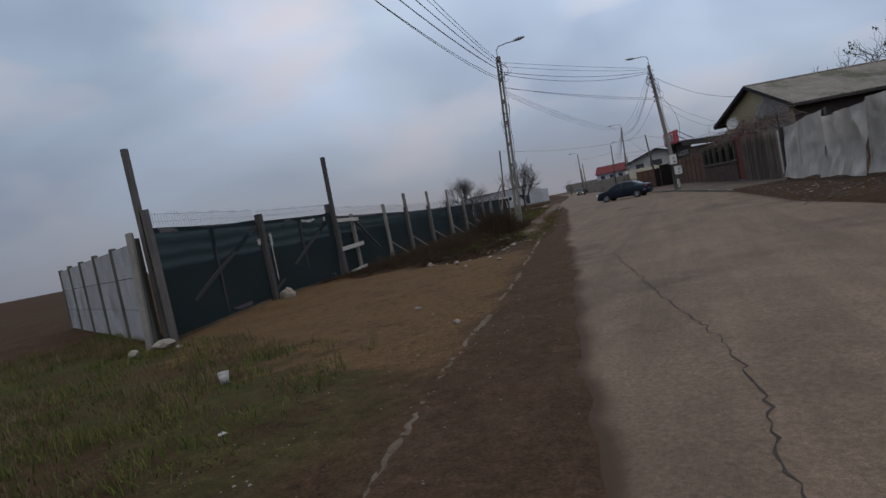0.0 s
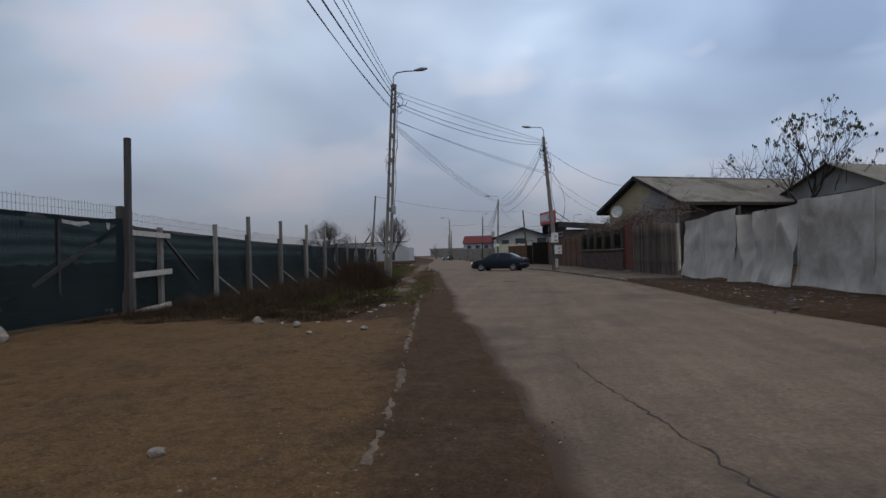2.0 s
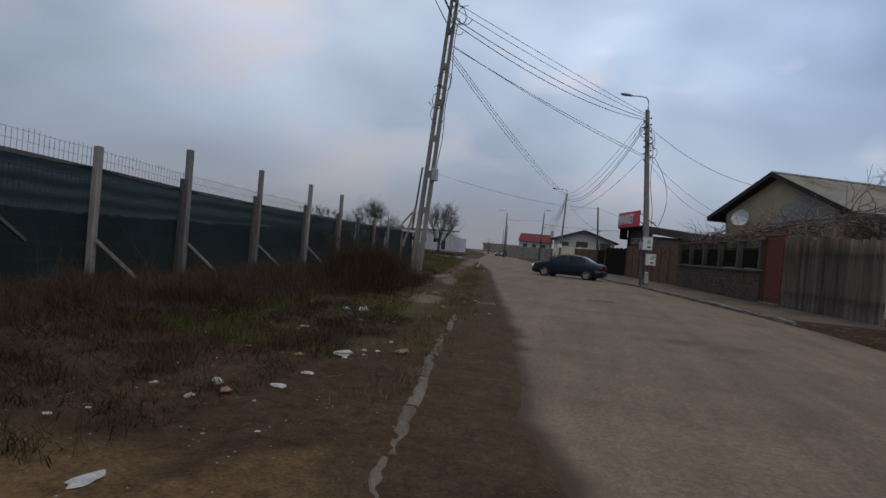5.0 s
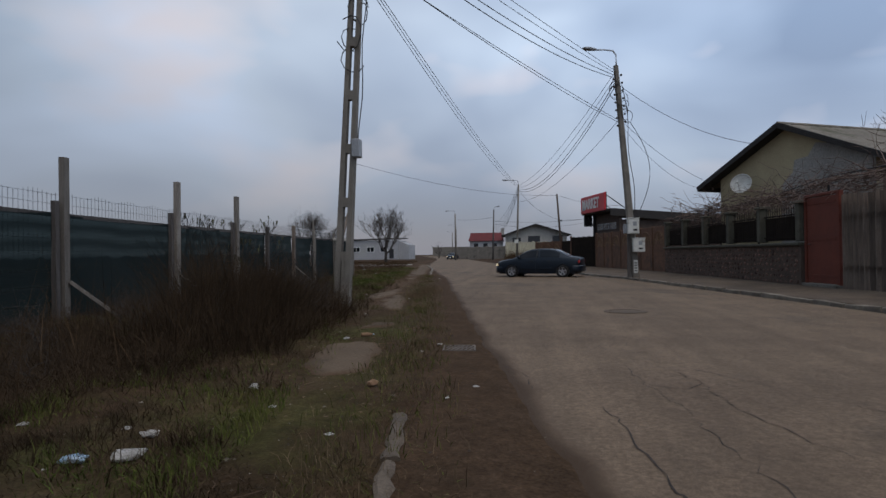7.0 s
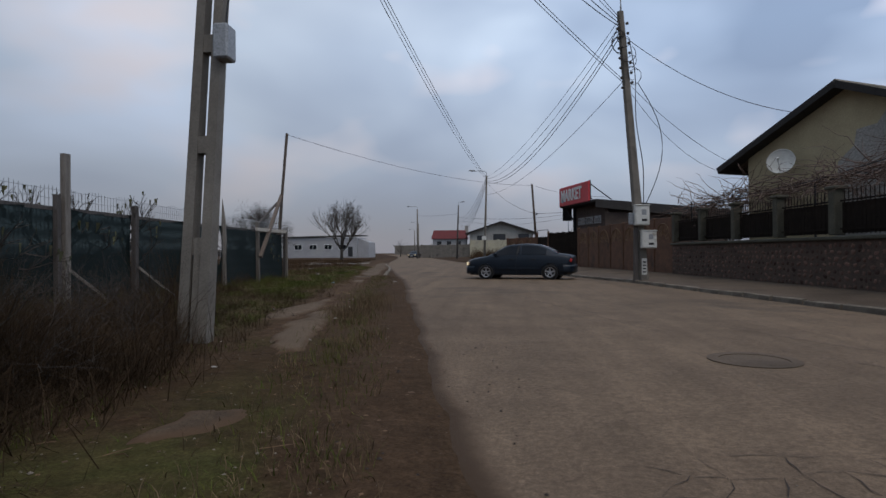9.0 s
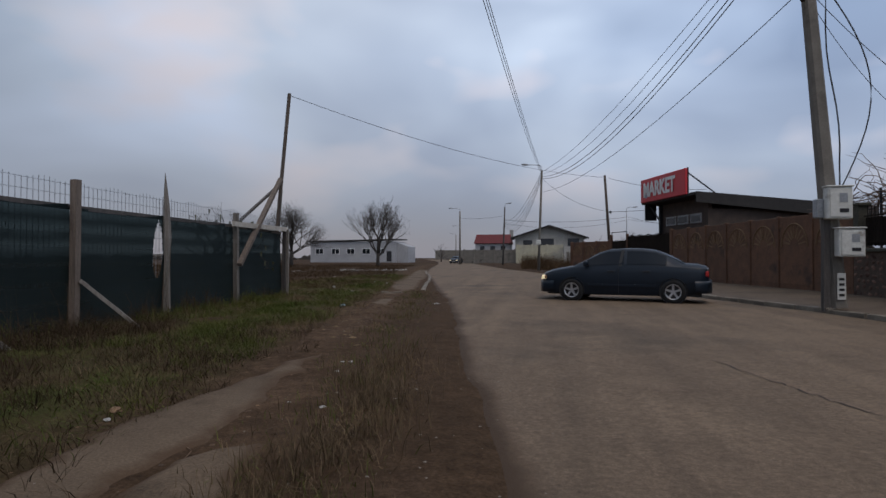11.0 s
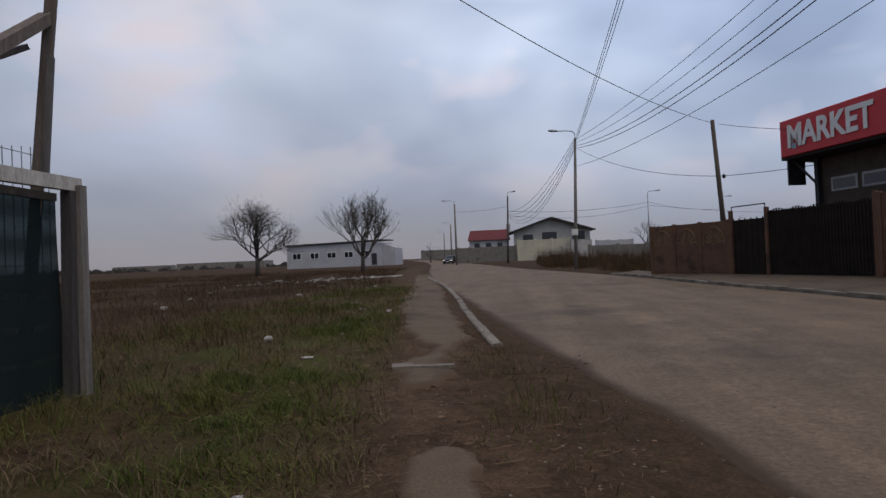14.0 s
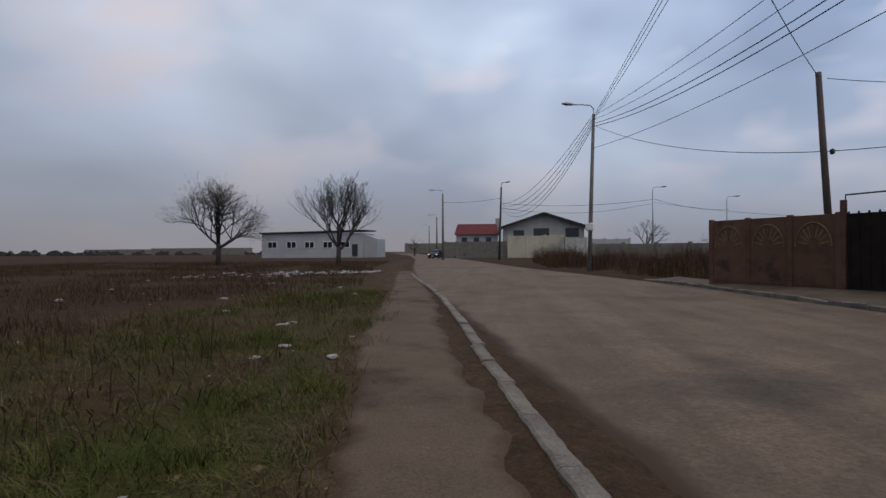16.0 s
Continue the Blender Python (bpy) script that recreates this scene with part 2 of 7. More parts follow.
M["iron"] = mat("cast_iron", (0.150, 0.125, 0.105), (0.095, 0.078, 0.064), 12, 60, 0.8, 0.15)


def glass(name, tint, rough=0.05):
    m = bpy.data.materials.new(name)
    m.use_nodes = True
    b = m.node_tree.nodes["Principled BSDF"]
    b.inputs["Base Color"].default_value, b.inputs["Roughness"].default_value = (*tint, 1), rough
    b.inputs["Specular IOR Level"].default_value = 0.7
    return m


def glow(name, colour, strength):
    m = bpy.data.materials.new(name)
    m.use_nodes = True
    b = m.node_tree.nodes["Principled BSDF"]
    b.inputs["Base Color"].default_value = (*colour, 1)
    b.inputs["Emission Color"].default_value, b.inputs["Emission Strength"].default_value = (*colour, 1), strength
    return m


M["dark_glass"] = glass("dark_window_glass", (0.010, 0.012, 0.015), 0.12)
M["dark_glass"].node_tree.nodes["Principled BSDF"].inputs["Specular IOR Level"].default_value = 0.25
M["fan_tan"] = mat("tan_moulding", (0.20, 0.125, 0.065), (0.13, 0.08, 0.045), 4, 40, 0.85)
M["window_dark"] = glass("dark_room_window", (0.02, 0.022, 0.026), 0.15)
M["headlight"] = glow("lit_headlight", (0.9, 0.74, 0.45), 0.35)
M["tail_red"] = glow("lit_tail_light", (0.35, 0.015, 0.012), 0.02)
M["tube"] = glow("shop_tube_light", (0.95, 0.98, 1.0), 1.5)


def net_material():
    m = bpy.data.materials.new("green_shade_net")
    m.use_nodes = True
    n, l = m.node_tree.nodes, m.node_tree.links
    b = n["Principled BSDF"]
    b.inputs["Roughness"].default_value, b.inputs["Specular IOR Level"].default_value = 0.85, 0.18
    tc = n.new("ShaderNodeTexCoord")
    a = n.new("ShaderNodeTexNoise")
    a.inputs["Scale"].default_value, a.inputs["Detail"].default_value = 1.3, 6
    l.new(tc.outputs["Object"], a.inputs["Vector"])
    mix = n.new("ShaderNodeMix")
    mix.data_type = "RGBA"
    mix.inputs["A"].default_value, mix.inputs["B"].default_value = (0.0045, 0.0100, 0.0105, 1), (0.008, 0.0150, 0.0155, 1)
    l.new(a.outputs["Fac"], mix.inputs["Factor"])
    l.new(mix.outputs["Result"], b.inputs["Base Color"])
    tr = n.new("ShaderNodeBsdfTransparent")
    tr.inputs["Color"].default_value = (0.55, 0.75, 0.78, 1)
    w = n.new("ShaderNodeTexWave")
    w.inputs["Scale"].default_value, w.inputs["Distortion"].default_value = 1.1, 2.0
    w.bands_direction = "Z"
    l.new(tc.outputs["Object"], w.inputs["Vector"])
    r = n.new("ShaderNodeMapRange")
    r.inputs["To Min"].default_value, r.inputs["To Max"].default_value = 0.03, 0.09
    l.new(w.outputs["Fac"], r.inputs["Value"])
    s = n.new("ShaderNodeMixShader")
    l.new(r.outputs["Result"], s.inputs[0])
    l.new(b.outputs[0], s.inputs[1])
    l.new(tr.outputs[0], s.inputs[2])
    l.new(s.outputs[0], n["Material Output"].inputs["Surface"])
    return m


M["net"] = net_material()

# ------------------------------------------------------------------ mesh tools


class Geo:
    """Collects vertices and faces of one mesh."""

    def __init__(self):
        self.v, self.f = [], []

    def add(self, verts, faces):
        o = len(self.v)
        self.v.extend(tuple(p) for p in verts)
        self.f.extend(tuple(i + o for i in f) for f in faces)
        return self

    def box(self, x0, y0, z0, x1, y1, z1, bevel=0.0):
        b = min(bevel, 0.45 * min(abs(x1 - x0), abs(y1 - y0), abs(z1 - z0)))
        if b <= 0:
            v = [(x, y, z) for x in (x0, x1) for y in (y0, y1) for z in (z0, z1)]
            return self.add(v, [(0, 1, 3, 2), (4, 6, 7, 5), (0, 4, 5, 1), (2, 3, 7, 6), (0, 2, 6, 4), (1, 5, 7, 3)])
        bm = bmesh.new()
        bmesh.ops.create_cube(bm, size=1)
        bmesh.ops.scale(bm, vec=(x1 - x0, y1 - y0, z1 - z0), verts=bm.verts)
        bmesh.ops.translate(bm, vec=((x0 + x1) / 2, (y0 + y1) / 2, (z0 + z1) / 2), verts=bm.verts)
        bmesh.ops.bevel(bm, geom=bm.edges[:], offset=b, segments=1, affect="EDGES")
        bm.verts.index_update()
        self.add([tuple(q.co) for q in bm.verts], [[q.index for q in f.verts] for f in bm.faces])
        bm.free()
        return self

    def beam(self, a, b, w, d=None, up=(0, 0, 1)):
        """A square-cut bar from a to b, w wide and d deep."""
        a, b, d = Vector(a), Vector(b), d or w
        t = (b - a).normalized()
        s = t.cross(Vector(up))
        s = s.normalized() if s.length > 1e-4 else Vector((1, 0, 0))
        u = s.cross(t)
        c = [s * (i * w / 2) + u * (j * d / 2) for i, j in ((-1, -1), (1, -1), (1, 1), (-1, 1))]
        return self.add([a + q for q in c] + [b + q for q in c],
                        [(3, 2, 1, 0), (4, 5, 6, 7), (0, 1, 5, 4), (1, 2, 6, 5), (2, 3, 7, 6), (3, 0, 4, 7)])

    def tube(self, pts, radii, n=8, cap=True):
        """A round bar along pts with a radius at each."""
        pts = [Vector(p) for p in pts]
        radii = radii if hasattr(radii, "__len__") else [radii] * len(pts)
        rings, o = [], len(self.v)
        for i, p in enumerate(pts):
            t = (pts[min(i + 1, len(pts) - 1)] - pts[max(i - 1, 0)]).normalized()
            s = t.cross(Vector((0, 0, 1)))
            s = s.normalized() if s.length > 1e-3 else Vector((1, 0, 0))
            u = s.cross(t)
            for k in range(n):
                g = 2 * math.pi * k / n
                self.v.append(tuple(p + (s * math.cos(g) + u * math.sin(g)) * radii[i]))
        for i in range(len(pts) - 1):
            for k in range(n):
                q = (k + 1) % n
                self.f.append((o + i * n + k, o + i * n + q, o + (i + 1) * n + q, o + (i + 1) * n + k))
        if cap:
            self.f.append(tuple(o + k for k in reversed(range(n))))
            self.f.append(tuple(o + (len(pts) - 1) * n + k for k in range(n)))
        return self

    def lathe(self, prof, axis="z", at=(0, 0, 0), n=20):
        """Turns a profile of (radius, along) round an axis."""
        o = len(self.v)
        for r, h in prof:
            for k in range(n):
                g = 2 * math.pi * k / n
                a, b = r * math.cos(g), r * math.sin(g)
                p = {"z": (a, b, h), "y": (a, h, b), "x": (h, a, b)}[axis]
                self.v.append(tuple(p[i] + at[i] for i in range(3)))
        for i in range(len(prof) - 1):
            for k in range(n):
                q = (k + 1) % n
                self.f.append((o + i * n + k, o + i * n + q, o + (i + 1) * n + q, o + (i + 1) * n + k))
        return self

    def prism(self, outline, z0, z1):
        """A flat polygon (x, y) pulled up from z0 to z1."""
        n = len(outline)
        v = [(x, y, z0) for x, y in outline] + [(x, y, z1) for x, y in outline]
        f = [tuple(reversed(range(n))), tuple(range(n, 2 * n))]
        return self.add(v, f + [(i, (i + 1) % n, n + (i + 1) % n, n + i) for i in range(n)])

    def mesh(self, name, material=None, smooth=False):
        me = bpy.data.meshes.new(name)
        me.from_pydata(self.v, [], self.f)
        if material:
            me.materials.append(M[material] if isinstance(material, str) else material)
        bm = bmesh.new()
        bm.from_mesh(me)
        if len(bm.faces) < 60000:
            bmesh.ops.recalc_face_normals(bm, faces=bm.faces[:])
        if smooth:
            for f in bm.faces:
                f.smooth = True
        bm.to_mesh(me)
        bm.free()
        return me


def part(name, geo, material, parent, label="", smooth=False):
    """One mesh under a thing or a part."""
    me = geo if isinstance(geo, bpy.types.Mesh) else geo.mesh(name, material, smooth)
    ob = new(name, me)
    ob.parent = parent
    return tagged(ob, label=label)


def thing(name, label, category, m=None, group="", kind=""):
    ob = new(name)
    ob.empty_display_size = 0.2
    if m is not None:
        ob.matrix_world = m
    return tagged(ob, label, category, group, kind)


def solid(name, geo, material, label, category, m=None, group="", kind="", smooth=False):
    ob = new(name, geo.mesh(name, material, smooth))
    if m is not None:
        ob.matrix_world = m
    return tagged(ob, label, category, group, kind)


def along(p, q):
    """The pose whose x axis runs from p to q on the ground, and the length."""
    d = Vector((q[0] - p[0], q[1] - p[1]))
    return Matrix.Translation((p[0], p[1], p[2] if len(p) > 2 else 0)) @ Matrix.Rotation(math.atan2(d.y, d.x), 4, "Z"), d.length


rng = random.Random(7)
nrng = np.random.default_rng(7)

# ------------------------------------------------------------------ plan lines, (y, x) pairs
ROAD_L = [(-70, 6.0), (-45, 1.6), (-36, 0.1), (-32.7, -0.5), (-27.7, -1.3), (-23.6, -2.0), (-20.2, -2.75), (-15.5, -3.35), (-12.2, -3.95),
          (-9, -4.5), (-2.5, -5.55), (0.8, -6.15), (3.3, -6.5), (8.8, -7.4), (12, -8.1), (14.3, -8.6), (19.6, -9.6), (31.3, -12.0),
          (37.8, -13.2), (55, -15.8), (90, -20.5), (150, -30), (300, -60), (600, -120)]
ROAD_R = [(-70, 13), (-45, 8.2), (-30, 5.6), (-24, 4.7), (-19.6, 3.9), (-9.2, 3.4), (-4.8, 2.75), (-1.7, 2.25), (6.5, 1.0), (11, -0.2),
          (18.2, -1.3), (22, -1.9), (24.8, -2.35), (31, -3.0), (40, -4.8), (50, -7.0), (56, -8.0), (75, -11.0), (90, -13.5), (150, -22), (300, -51), (600, -109)]
KERB_L = [(-45, 0.3), (-36, -1.1), (-33.3, -1.6), (-28.2, -2.2), (-25.7, -2.65), (-22.7, -3.1), (-18.6, -3.8), (-15.5, -4.25), (-9, -5.2),
          (0, -6.9), (8, -7.95), (12.45, -8.66), (13.5, -8.83), (15.5, -9.15), (18.1, -9.56), (20.0, -9.8), (26.7, -10.88), (37, -13.0), (55, -16.1), (90, -20.6)]
WALL_R = [(-60, 13.5), (-30, 8.6), (-24, 7.9), (-17, 7.0), (-11.9, 6.4), (-7.5, 5.6), (-1.2, 4.4), (10.5, 3.3), (22, 1.5), (26.7, -0.7), (30.3, -2.4), (40, -3.0), (60, -5), (600, -90)]


def line(pts, y):
    return np.interp(y, [p[0] for p in pts], [p[1] for p in pts])

# ------------------------------------------------------------------ ground: one sheet to the horizon


def fractal(x, y, s, seed=0.0):
    return noise.fractal(Vector((x / s + seed, y / s - seed, seed)), 1.0, 2.0, 4)


def ground_height(x, y):
    """Level of the ground: sunk under the road, low verges, gently uneven field."""
    xl, xr, xk = line(ROAD_L, y), line(ROAD_R, y), line(KERB_L, y)
    if xl + 0.45 < x < xr + 0.1:
        return -0.07
    if xl - 0.4 < x <= xl + 0.45:
        return min(0.012 - 0.10 * max(0.0, (x - xl) / 0.45), 0.012) + 0.012 * fractal(x, y, 0.5, 7.0)
    n = fractal(x, y, 1.6, 3.1)
    if x <= xl - 0.4:
        rise = min(1.0, max(0.0, (xk - x) / 2.5))
        return 0.012 + 0.006 * n + rise * (0.035 + 0.05 * n * min(1.0, (xk - x) / 3.0))
    up = min(1.0, (x - xr - 0.1) / 0.12)
    return -0.07 + up * 0.095 + min(1.0, (x - xr) / 3.0) * (0.06 + 0.03 * n)


def axis_lines(lo, hi, step, far):
    a, out, g = list(np.arange(lo, hi, step)), [], step
    v = hi
    while v < far:
        out.append(v)
        g *= 1.16
        v += g
    out.append(far)
    neg, g, v = [], step, lo
    while v > -far:
        g *= 1.16
        v -= g
        neg.append(max(v, -far))
    return list(reversed(neg)) + a + out


def build_ground():
    xs, ys = axis_lines(-16, 9, 0.22, 1500.0), axis_lines(-42, 36, 0.24, 1500.0)
    nx, ny = len(xs), len(ys)
    verts, wet, green, clay, bare = [], [], [], [], []
    for y in ys:
        xl, xk, xr = line(ROAD_L, y), line(KERB_L, y), line(ROAD_R, y)
        for x in xs:
            verts.append((x, y, ground_height(x, y)))
            n1, n2 = fractal(x, y, 0.9, 1.7), fractal(x, y, 3.5, 5.2)
            # dark soil gathered along the kerb
            d = (xl - x) / max(xl - xk, 0.3)
            wet.append(max(0.0, min(1.0, (1.25 + 0.5 * n1 - d) / 0.35)) if d > -0.9 else 0.0)
            c = 0.0
            if y < -22.3 + 1.0 * n1 and y > -33.5 + (x + 2.5) * -0.45 + 1.2 * n1 and -11.5 < x < xk + 0.1:
                c = 1.0
            clay.append(c)
            g = 0.0
            if x < xk:
                if y > -6:
                    g = min(1.0, max(0.0, (xk - 1.1 - x) / 0.8)) * (1.0 if x > xk - 3.2 else max(0.0, 1 - (xk - 3.2 - x) / 2.5)) * (0.75 + 0.6 * n2)
                elif y > -19:
                    g = 0.35 + 0.8 * n2 if x > -7 else 0.1
                elif y < -30:
                    g = 0.5 + 0.6 * n2
                if y > 28:
                    g *= max(0.15, 1 - (y - 28) / 14)
            green.append(max(0.0, min(1.0, g * (1 - c))))
            bare.append(max(0.0, min(1.0, 1.0 - abs(x - (xk - 0.9 - (0.8 if y < -6 else 0))) / 1.3 + 0.5 * n1)) * (1.0 if y > -4 else max(0.3, 1 + (y + 4) / 6)) if y > -22 and x < xk + 0.3 else 0.0)
    faces = [(j * nx + i, j * nx + i + 1, (j + 1) * nx + i + 1, (j + 1) * nx + i) for j in range(ny - 1) for i in range(nx - 1)]
    me = bpy.data.meshes.new("ground")
    me.from_pydata(verts, [], faces)
    for key, vals in (("wet", wet), ("green", green), ("clay", clay), ("bare", bare)):
        at = me.attributes.new(key, "FLOAT", "POINT")
        at.data.foreach_set("value", vals)
    me.polygons.foreach_set("use_smooth", [True] * len(faces))
    m = bpy.data.materials.new("earth_and_verge")
    m.use_nodes = True
    n, l = m.node_tree.nodes, m.node_tree.links
    b = n["Principled BSDF"]
    b.inputs["Roughness"].default_value, b.inputs["Specular IOR Level"].default_value = 0.95, 0.05
    tc = n.new("ShaderNodeTexCoord")

    def nz(scale, detail=6.0, rough=0.65):
        t = n.new("ShaderNodeTexNoise")
        t.inputs["Scale"].default_value, t.inputs["Detail"].default_value, t.inputs["Roughness"].default_value = scale, detail, rough
        l.new(tc.outputs["Object"], t.inputs["Vector"])
        return t.outputs["Fac"]

    def mixc(fac, a, b_):
        x = n.new("ShaderNodeMix")
        x.data_type = "RGBA"
        for key, v in (("A", a), ("B", b_)):
            if isinstance(v, tuple):
                x.inputs[key].default_value = (*v, 1)
            else:
                l.new(v, x.inputs[key])
        l.new(fac, x.inputs["Factor"])
        return x.outputs["Result"]

    def span(v, a, c, lo=0.0, hi=1.0):
        r = n.new("ShaderNodeMapRange")
        r.inputs["From Min"].default_value, r.inputs["From Max"].default_value = a, c
        r.inputs["To Min"].default_value, r.inputs["To Max"].default_value = lo, hi
        l.new(v, r.inputs["Value"])
        return r.outputs["Result"]

    def attr(key):
        a = n.new("ShaderNodeAttribute")
        a.attribute_name = key
        return a.outputs["Fac"]

    def mul(a, c):
        x = n.new("ShaderNodeMath")
        x.operation = "MULTIPLY"
        l.new(a, x.inputs[0])
        l.new(c, x.inputs[1])
        return x.outputs[0]

    dry = mixc(span(nz(0.5), 0.35, 0.65), (0.040, 0.024, 0.0135), (0.060, 0.036, 0.020))
    dry = mixc(span(nz(6.0), 0.5, 0.7), dry, (0.022, 0.014, 0.009))
    grn = mixc(span(nz(2.0), 0.35, 0.65), (0.040, 0.050, 0.012), (0.062, 0.060, 0.018))
    col = mixc(mul(attr("green"), span(nz(1.1), 0.35, 0.6)), dry, grn)
    soil = mixc(span(nz(3.0), 0.35, 0.65), (0.104, 0.066, 0.040), (0.070, 0.044, 0.027))
    col = mixc(mul(attr("bare"), span(nz(1.6), 0.3, 0.6)), col, soil)
    cly = mixc(span(nz(1.2), 0.35, 0.7), (0.108, 0.066, 0.031), (0.080, 0.050, 0.025))
    cly = mixc(span(nz(3.2), 0.56, 0.66, 0.0, 0.6), cly, (0.050, 0.030, 0.016))
    cly = mixc(span(nz(14.0), 0.60, 0.7), cly, (0.125, 0.085, 0.045))
    col = mixc(attr("clay"), col, cly)
    wetc = mixc(span(nz(2.5), 0.35, 0.65), (0.066, 0.041, 0.024), (0.046, 0.029, 0.017))
    col = mixc(attr("wet"), col, wetc)
    col = mixc(span(nz(0.9), 0.5, 0.75, 0.0, 0.45), col, (0.075, 0.050, 0.034))
    pebbles = n.new("ShaderNodeTexVoronoi")
    pebbles.inputs["Scale"].default_value = 16.0
    l.new(tc.outputs["Object"], pebbles.inputs["Vector"])
    grit = mul(span(pebbles.outputs["Distance"], 0.10, 0.04), span(nz(0.8), 0.45, 0.6))
    col = mixc(grit, col, (0.12, 0.10, 0.08))
    grain = mul(span(nz(45.0), 0.25, 0.75, 0.5, 1.5), span(nz(9.0), 0.3, 0.7, 0.75, 1.25))
    vm = n.new("ShaderNodeVectorMath")
    vm.operation = "SCALE"
    l.new(col, vm.inputs[0])
    l.new(grain, vm.inputs["Scale"])
    l.new(vm.outputs[0], b.inputs["Base Color"])
    bp = n.new("ShaderNodeBump")
    bp.inputs["Strength"].default_value, bp.inputs["Distance"].default_value = 0.7, 0.03
    l.new(nz(22.0, 8.0, 0.7), bp.inputs["Height"])
    l.new(bp.outputs["Normal"], b.inputs["Normal"])
    me.materials.append(m)
    tagged(new("ground", me), "brown earth verge and dry weedy field with green grass patches", "ground", kind="structure")


build_ground()


def build_road():
    """The asphalt strip with its worn, wandering edges."""
    ys = list(np.arange(-60, 60, 0.35)) + list(np.arange(60, 150, 3.0)) + list(np.arange(150, 601, 25.0))
    near = [0.0, 0.12, 0.24, 0.36, 0.48, 0.60, 0.74, 0.90, 1.1, 1.35, 1.7]
    across, verts, dust = len(near) - 1 + 16, [], []
    for y in ys:
        a, c = line(ROAD_L, y), line(ROAD_R, y)
        a += 0.10 * fractal(0, y, 1.1, 8.0) + 0.05 * fractal(0, y, 0.35, 2.0)
        c += 0.05 * fractal(0, y, 1.3, 4.0)
        for i in range(across + 1):
            x = a + near[i] if i < len(near) else a + near[-1] + (c - a - near[-1]) * (i - len(near) + 1) / 16
            u = (x - a) / (c - a)
            z = 0.03 * (1 - (2 * u - 1) ** 2) + 0.008 * fractal(x, y, 2.5, 1.0)
            verts.append((x, y, z - (0.05 if i in (0, across) else 0.0)))
            dust.append(max(0.0, min(1.0, 1.15 - (x - a) / (0.27 + 0.08 * fractal(x, y, 1.5, 9.0)))) + 0.6 * max(0.0, 1 - (c - x) / 0.6))
    w = across + 1
    faces = [(j * w + i, j * w + i + 1, (j + 1) * w + i + 1, (j + 1) * w + i) for j in range(len(ys) - 1) for i in range(across)]
    me = bpy.data.meshes.new("road")
    me.from_pydata(verts, [], faces)
    me.attributes.new("dust", "FLOAT", "POINT").data.foreach_set("value", dust)
    me.polygons.foreach_set("use_smooth", [True] * len(faces))
    m = mat("worn_asphalt", (0.152, 0.108, 0.071), (0.118, 0.083, 0.055), 0.6, 130, 0.88, c3=(0.080, 0.060, 0.042), stain=0.3, bump=0.6, depth=0.008, spec=0.2)
    n, l = m.node_tree.nodes, m.node_tree.links
    # fine crazing of the surface
    v = n.new("ShaderNodeTexVoronoi")
    v.feature = "DISTANCE_TO_EDGE"
    v.inputs["Scale"].default_value = 0.55
    tc = n.new("ShaderNodeTexCoord")
    wob = n.new("ShaderNodeTexNoise")
    wob.inputs["Scale"].default_value, wob.inputs["Detail"].default_value = 2.5, 5
    l.new(tc.outputs["Object"], wob.inputs["Vector"])
    mx = n.new("ShaderNodeMix")
    mx.data_type = "RGBA"
    mx.inputs["Factor"].default_value = 0.35
    l.new(tc.outputs["Object"], mx.inputs["A"])
    l.new(wob.outputs["Color"], mx.inputs["B"])
    l.new(mx.outputs["Result"], v.inputs["Vector"])
    r = n.new("ShaderNodeMapRange")
    r.inputs["From Min"].default_value, r.inputs["From Max"].default_value = 0.0, 0.008
    r.inputs["To Min"].default_value, r.inputs["To Max"].default_value = 0.86, 1.0
    l.new(v.outputs["Distance"], r.inputs["Value"])
    b = n["Principled BSDF"]
    src = b.inputs["Base Color"].links[0].from_socket
    s = n.new("ShaderNodeVectorMath")
    s.operation = "SCALE"
    l.new(src, s.inputs[0])
    l.new(r.outputs["Result"], s.inputs["Scale"])
    # wheel streaks along the road and coarse speckle of the aggregate
    src = s.outputs[0]
    for scale, vec, lo, hi in ((1.0, (1.6, 0.10, 1.0), 0.84, 1.14), (26.0, (1, 1, 1), 0.66, 1.34), (0.5, (2.2, 0.16, 1.0), 0.84, 1.14), (1.4, (1, 1, 1), 0.86, 1.14)):
        mp = n.new("ShaderNodeMapping")
        mp.inputs["Scale"].default_value = vec
        l.new(tc.outputs["Object"], mp.inputs["Vector"])
        st = n.new("ShaderNodeTexNoise")
        st.inputs["Scale"].default_value, st.inputs["Detail"].default_value, st.inputs["Roughness"].default_value = scale, 6, 0.7
        l.new(mp.outputs["Vector"], st.inputs["Vector"])
        sr = n.new("ShaderNodeMapRange")
        sr.inputs["From Min"].default_value, sr.inputs["From Max"].default_value = 0.3, 0.7
        sr.inputs["To Min"].default_value, sr.inputs["To Max"].default_value = lo, hi
        l.new(st.outputs["Fac"], sr.inputs["Value"])
        s = n.new("ShaderNodeVectorMath")
        s.operation = "SCALE"
        l.new(src, s.inputs[0])
        l.new(sr.outputs["Result"], s.inputs["Scale"])
        src = s.outputs[0]
    da = n.new("ShaderNodeAttribute")
    da.attribute_name = "dust"
    sm = n.new("ShaderNodeMix")
    sm.data_type = "RGBA"
    sm.inputs["B"].default_value = (0.058, 0.036, 0.021, 1)
    # the soil thins out in flecks, not along a line
    fl = n.new("ShaderNodeTexNoise")
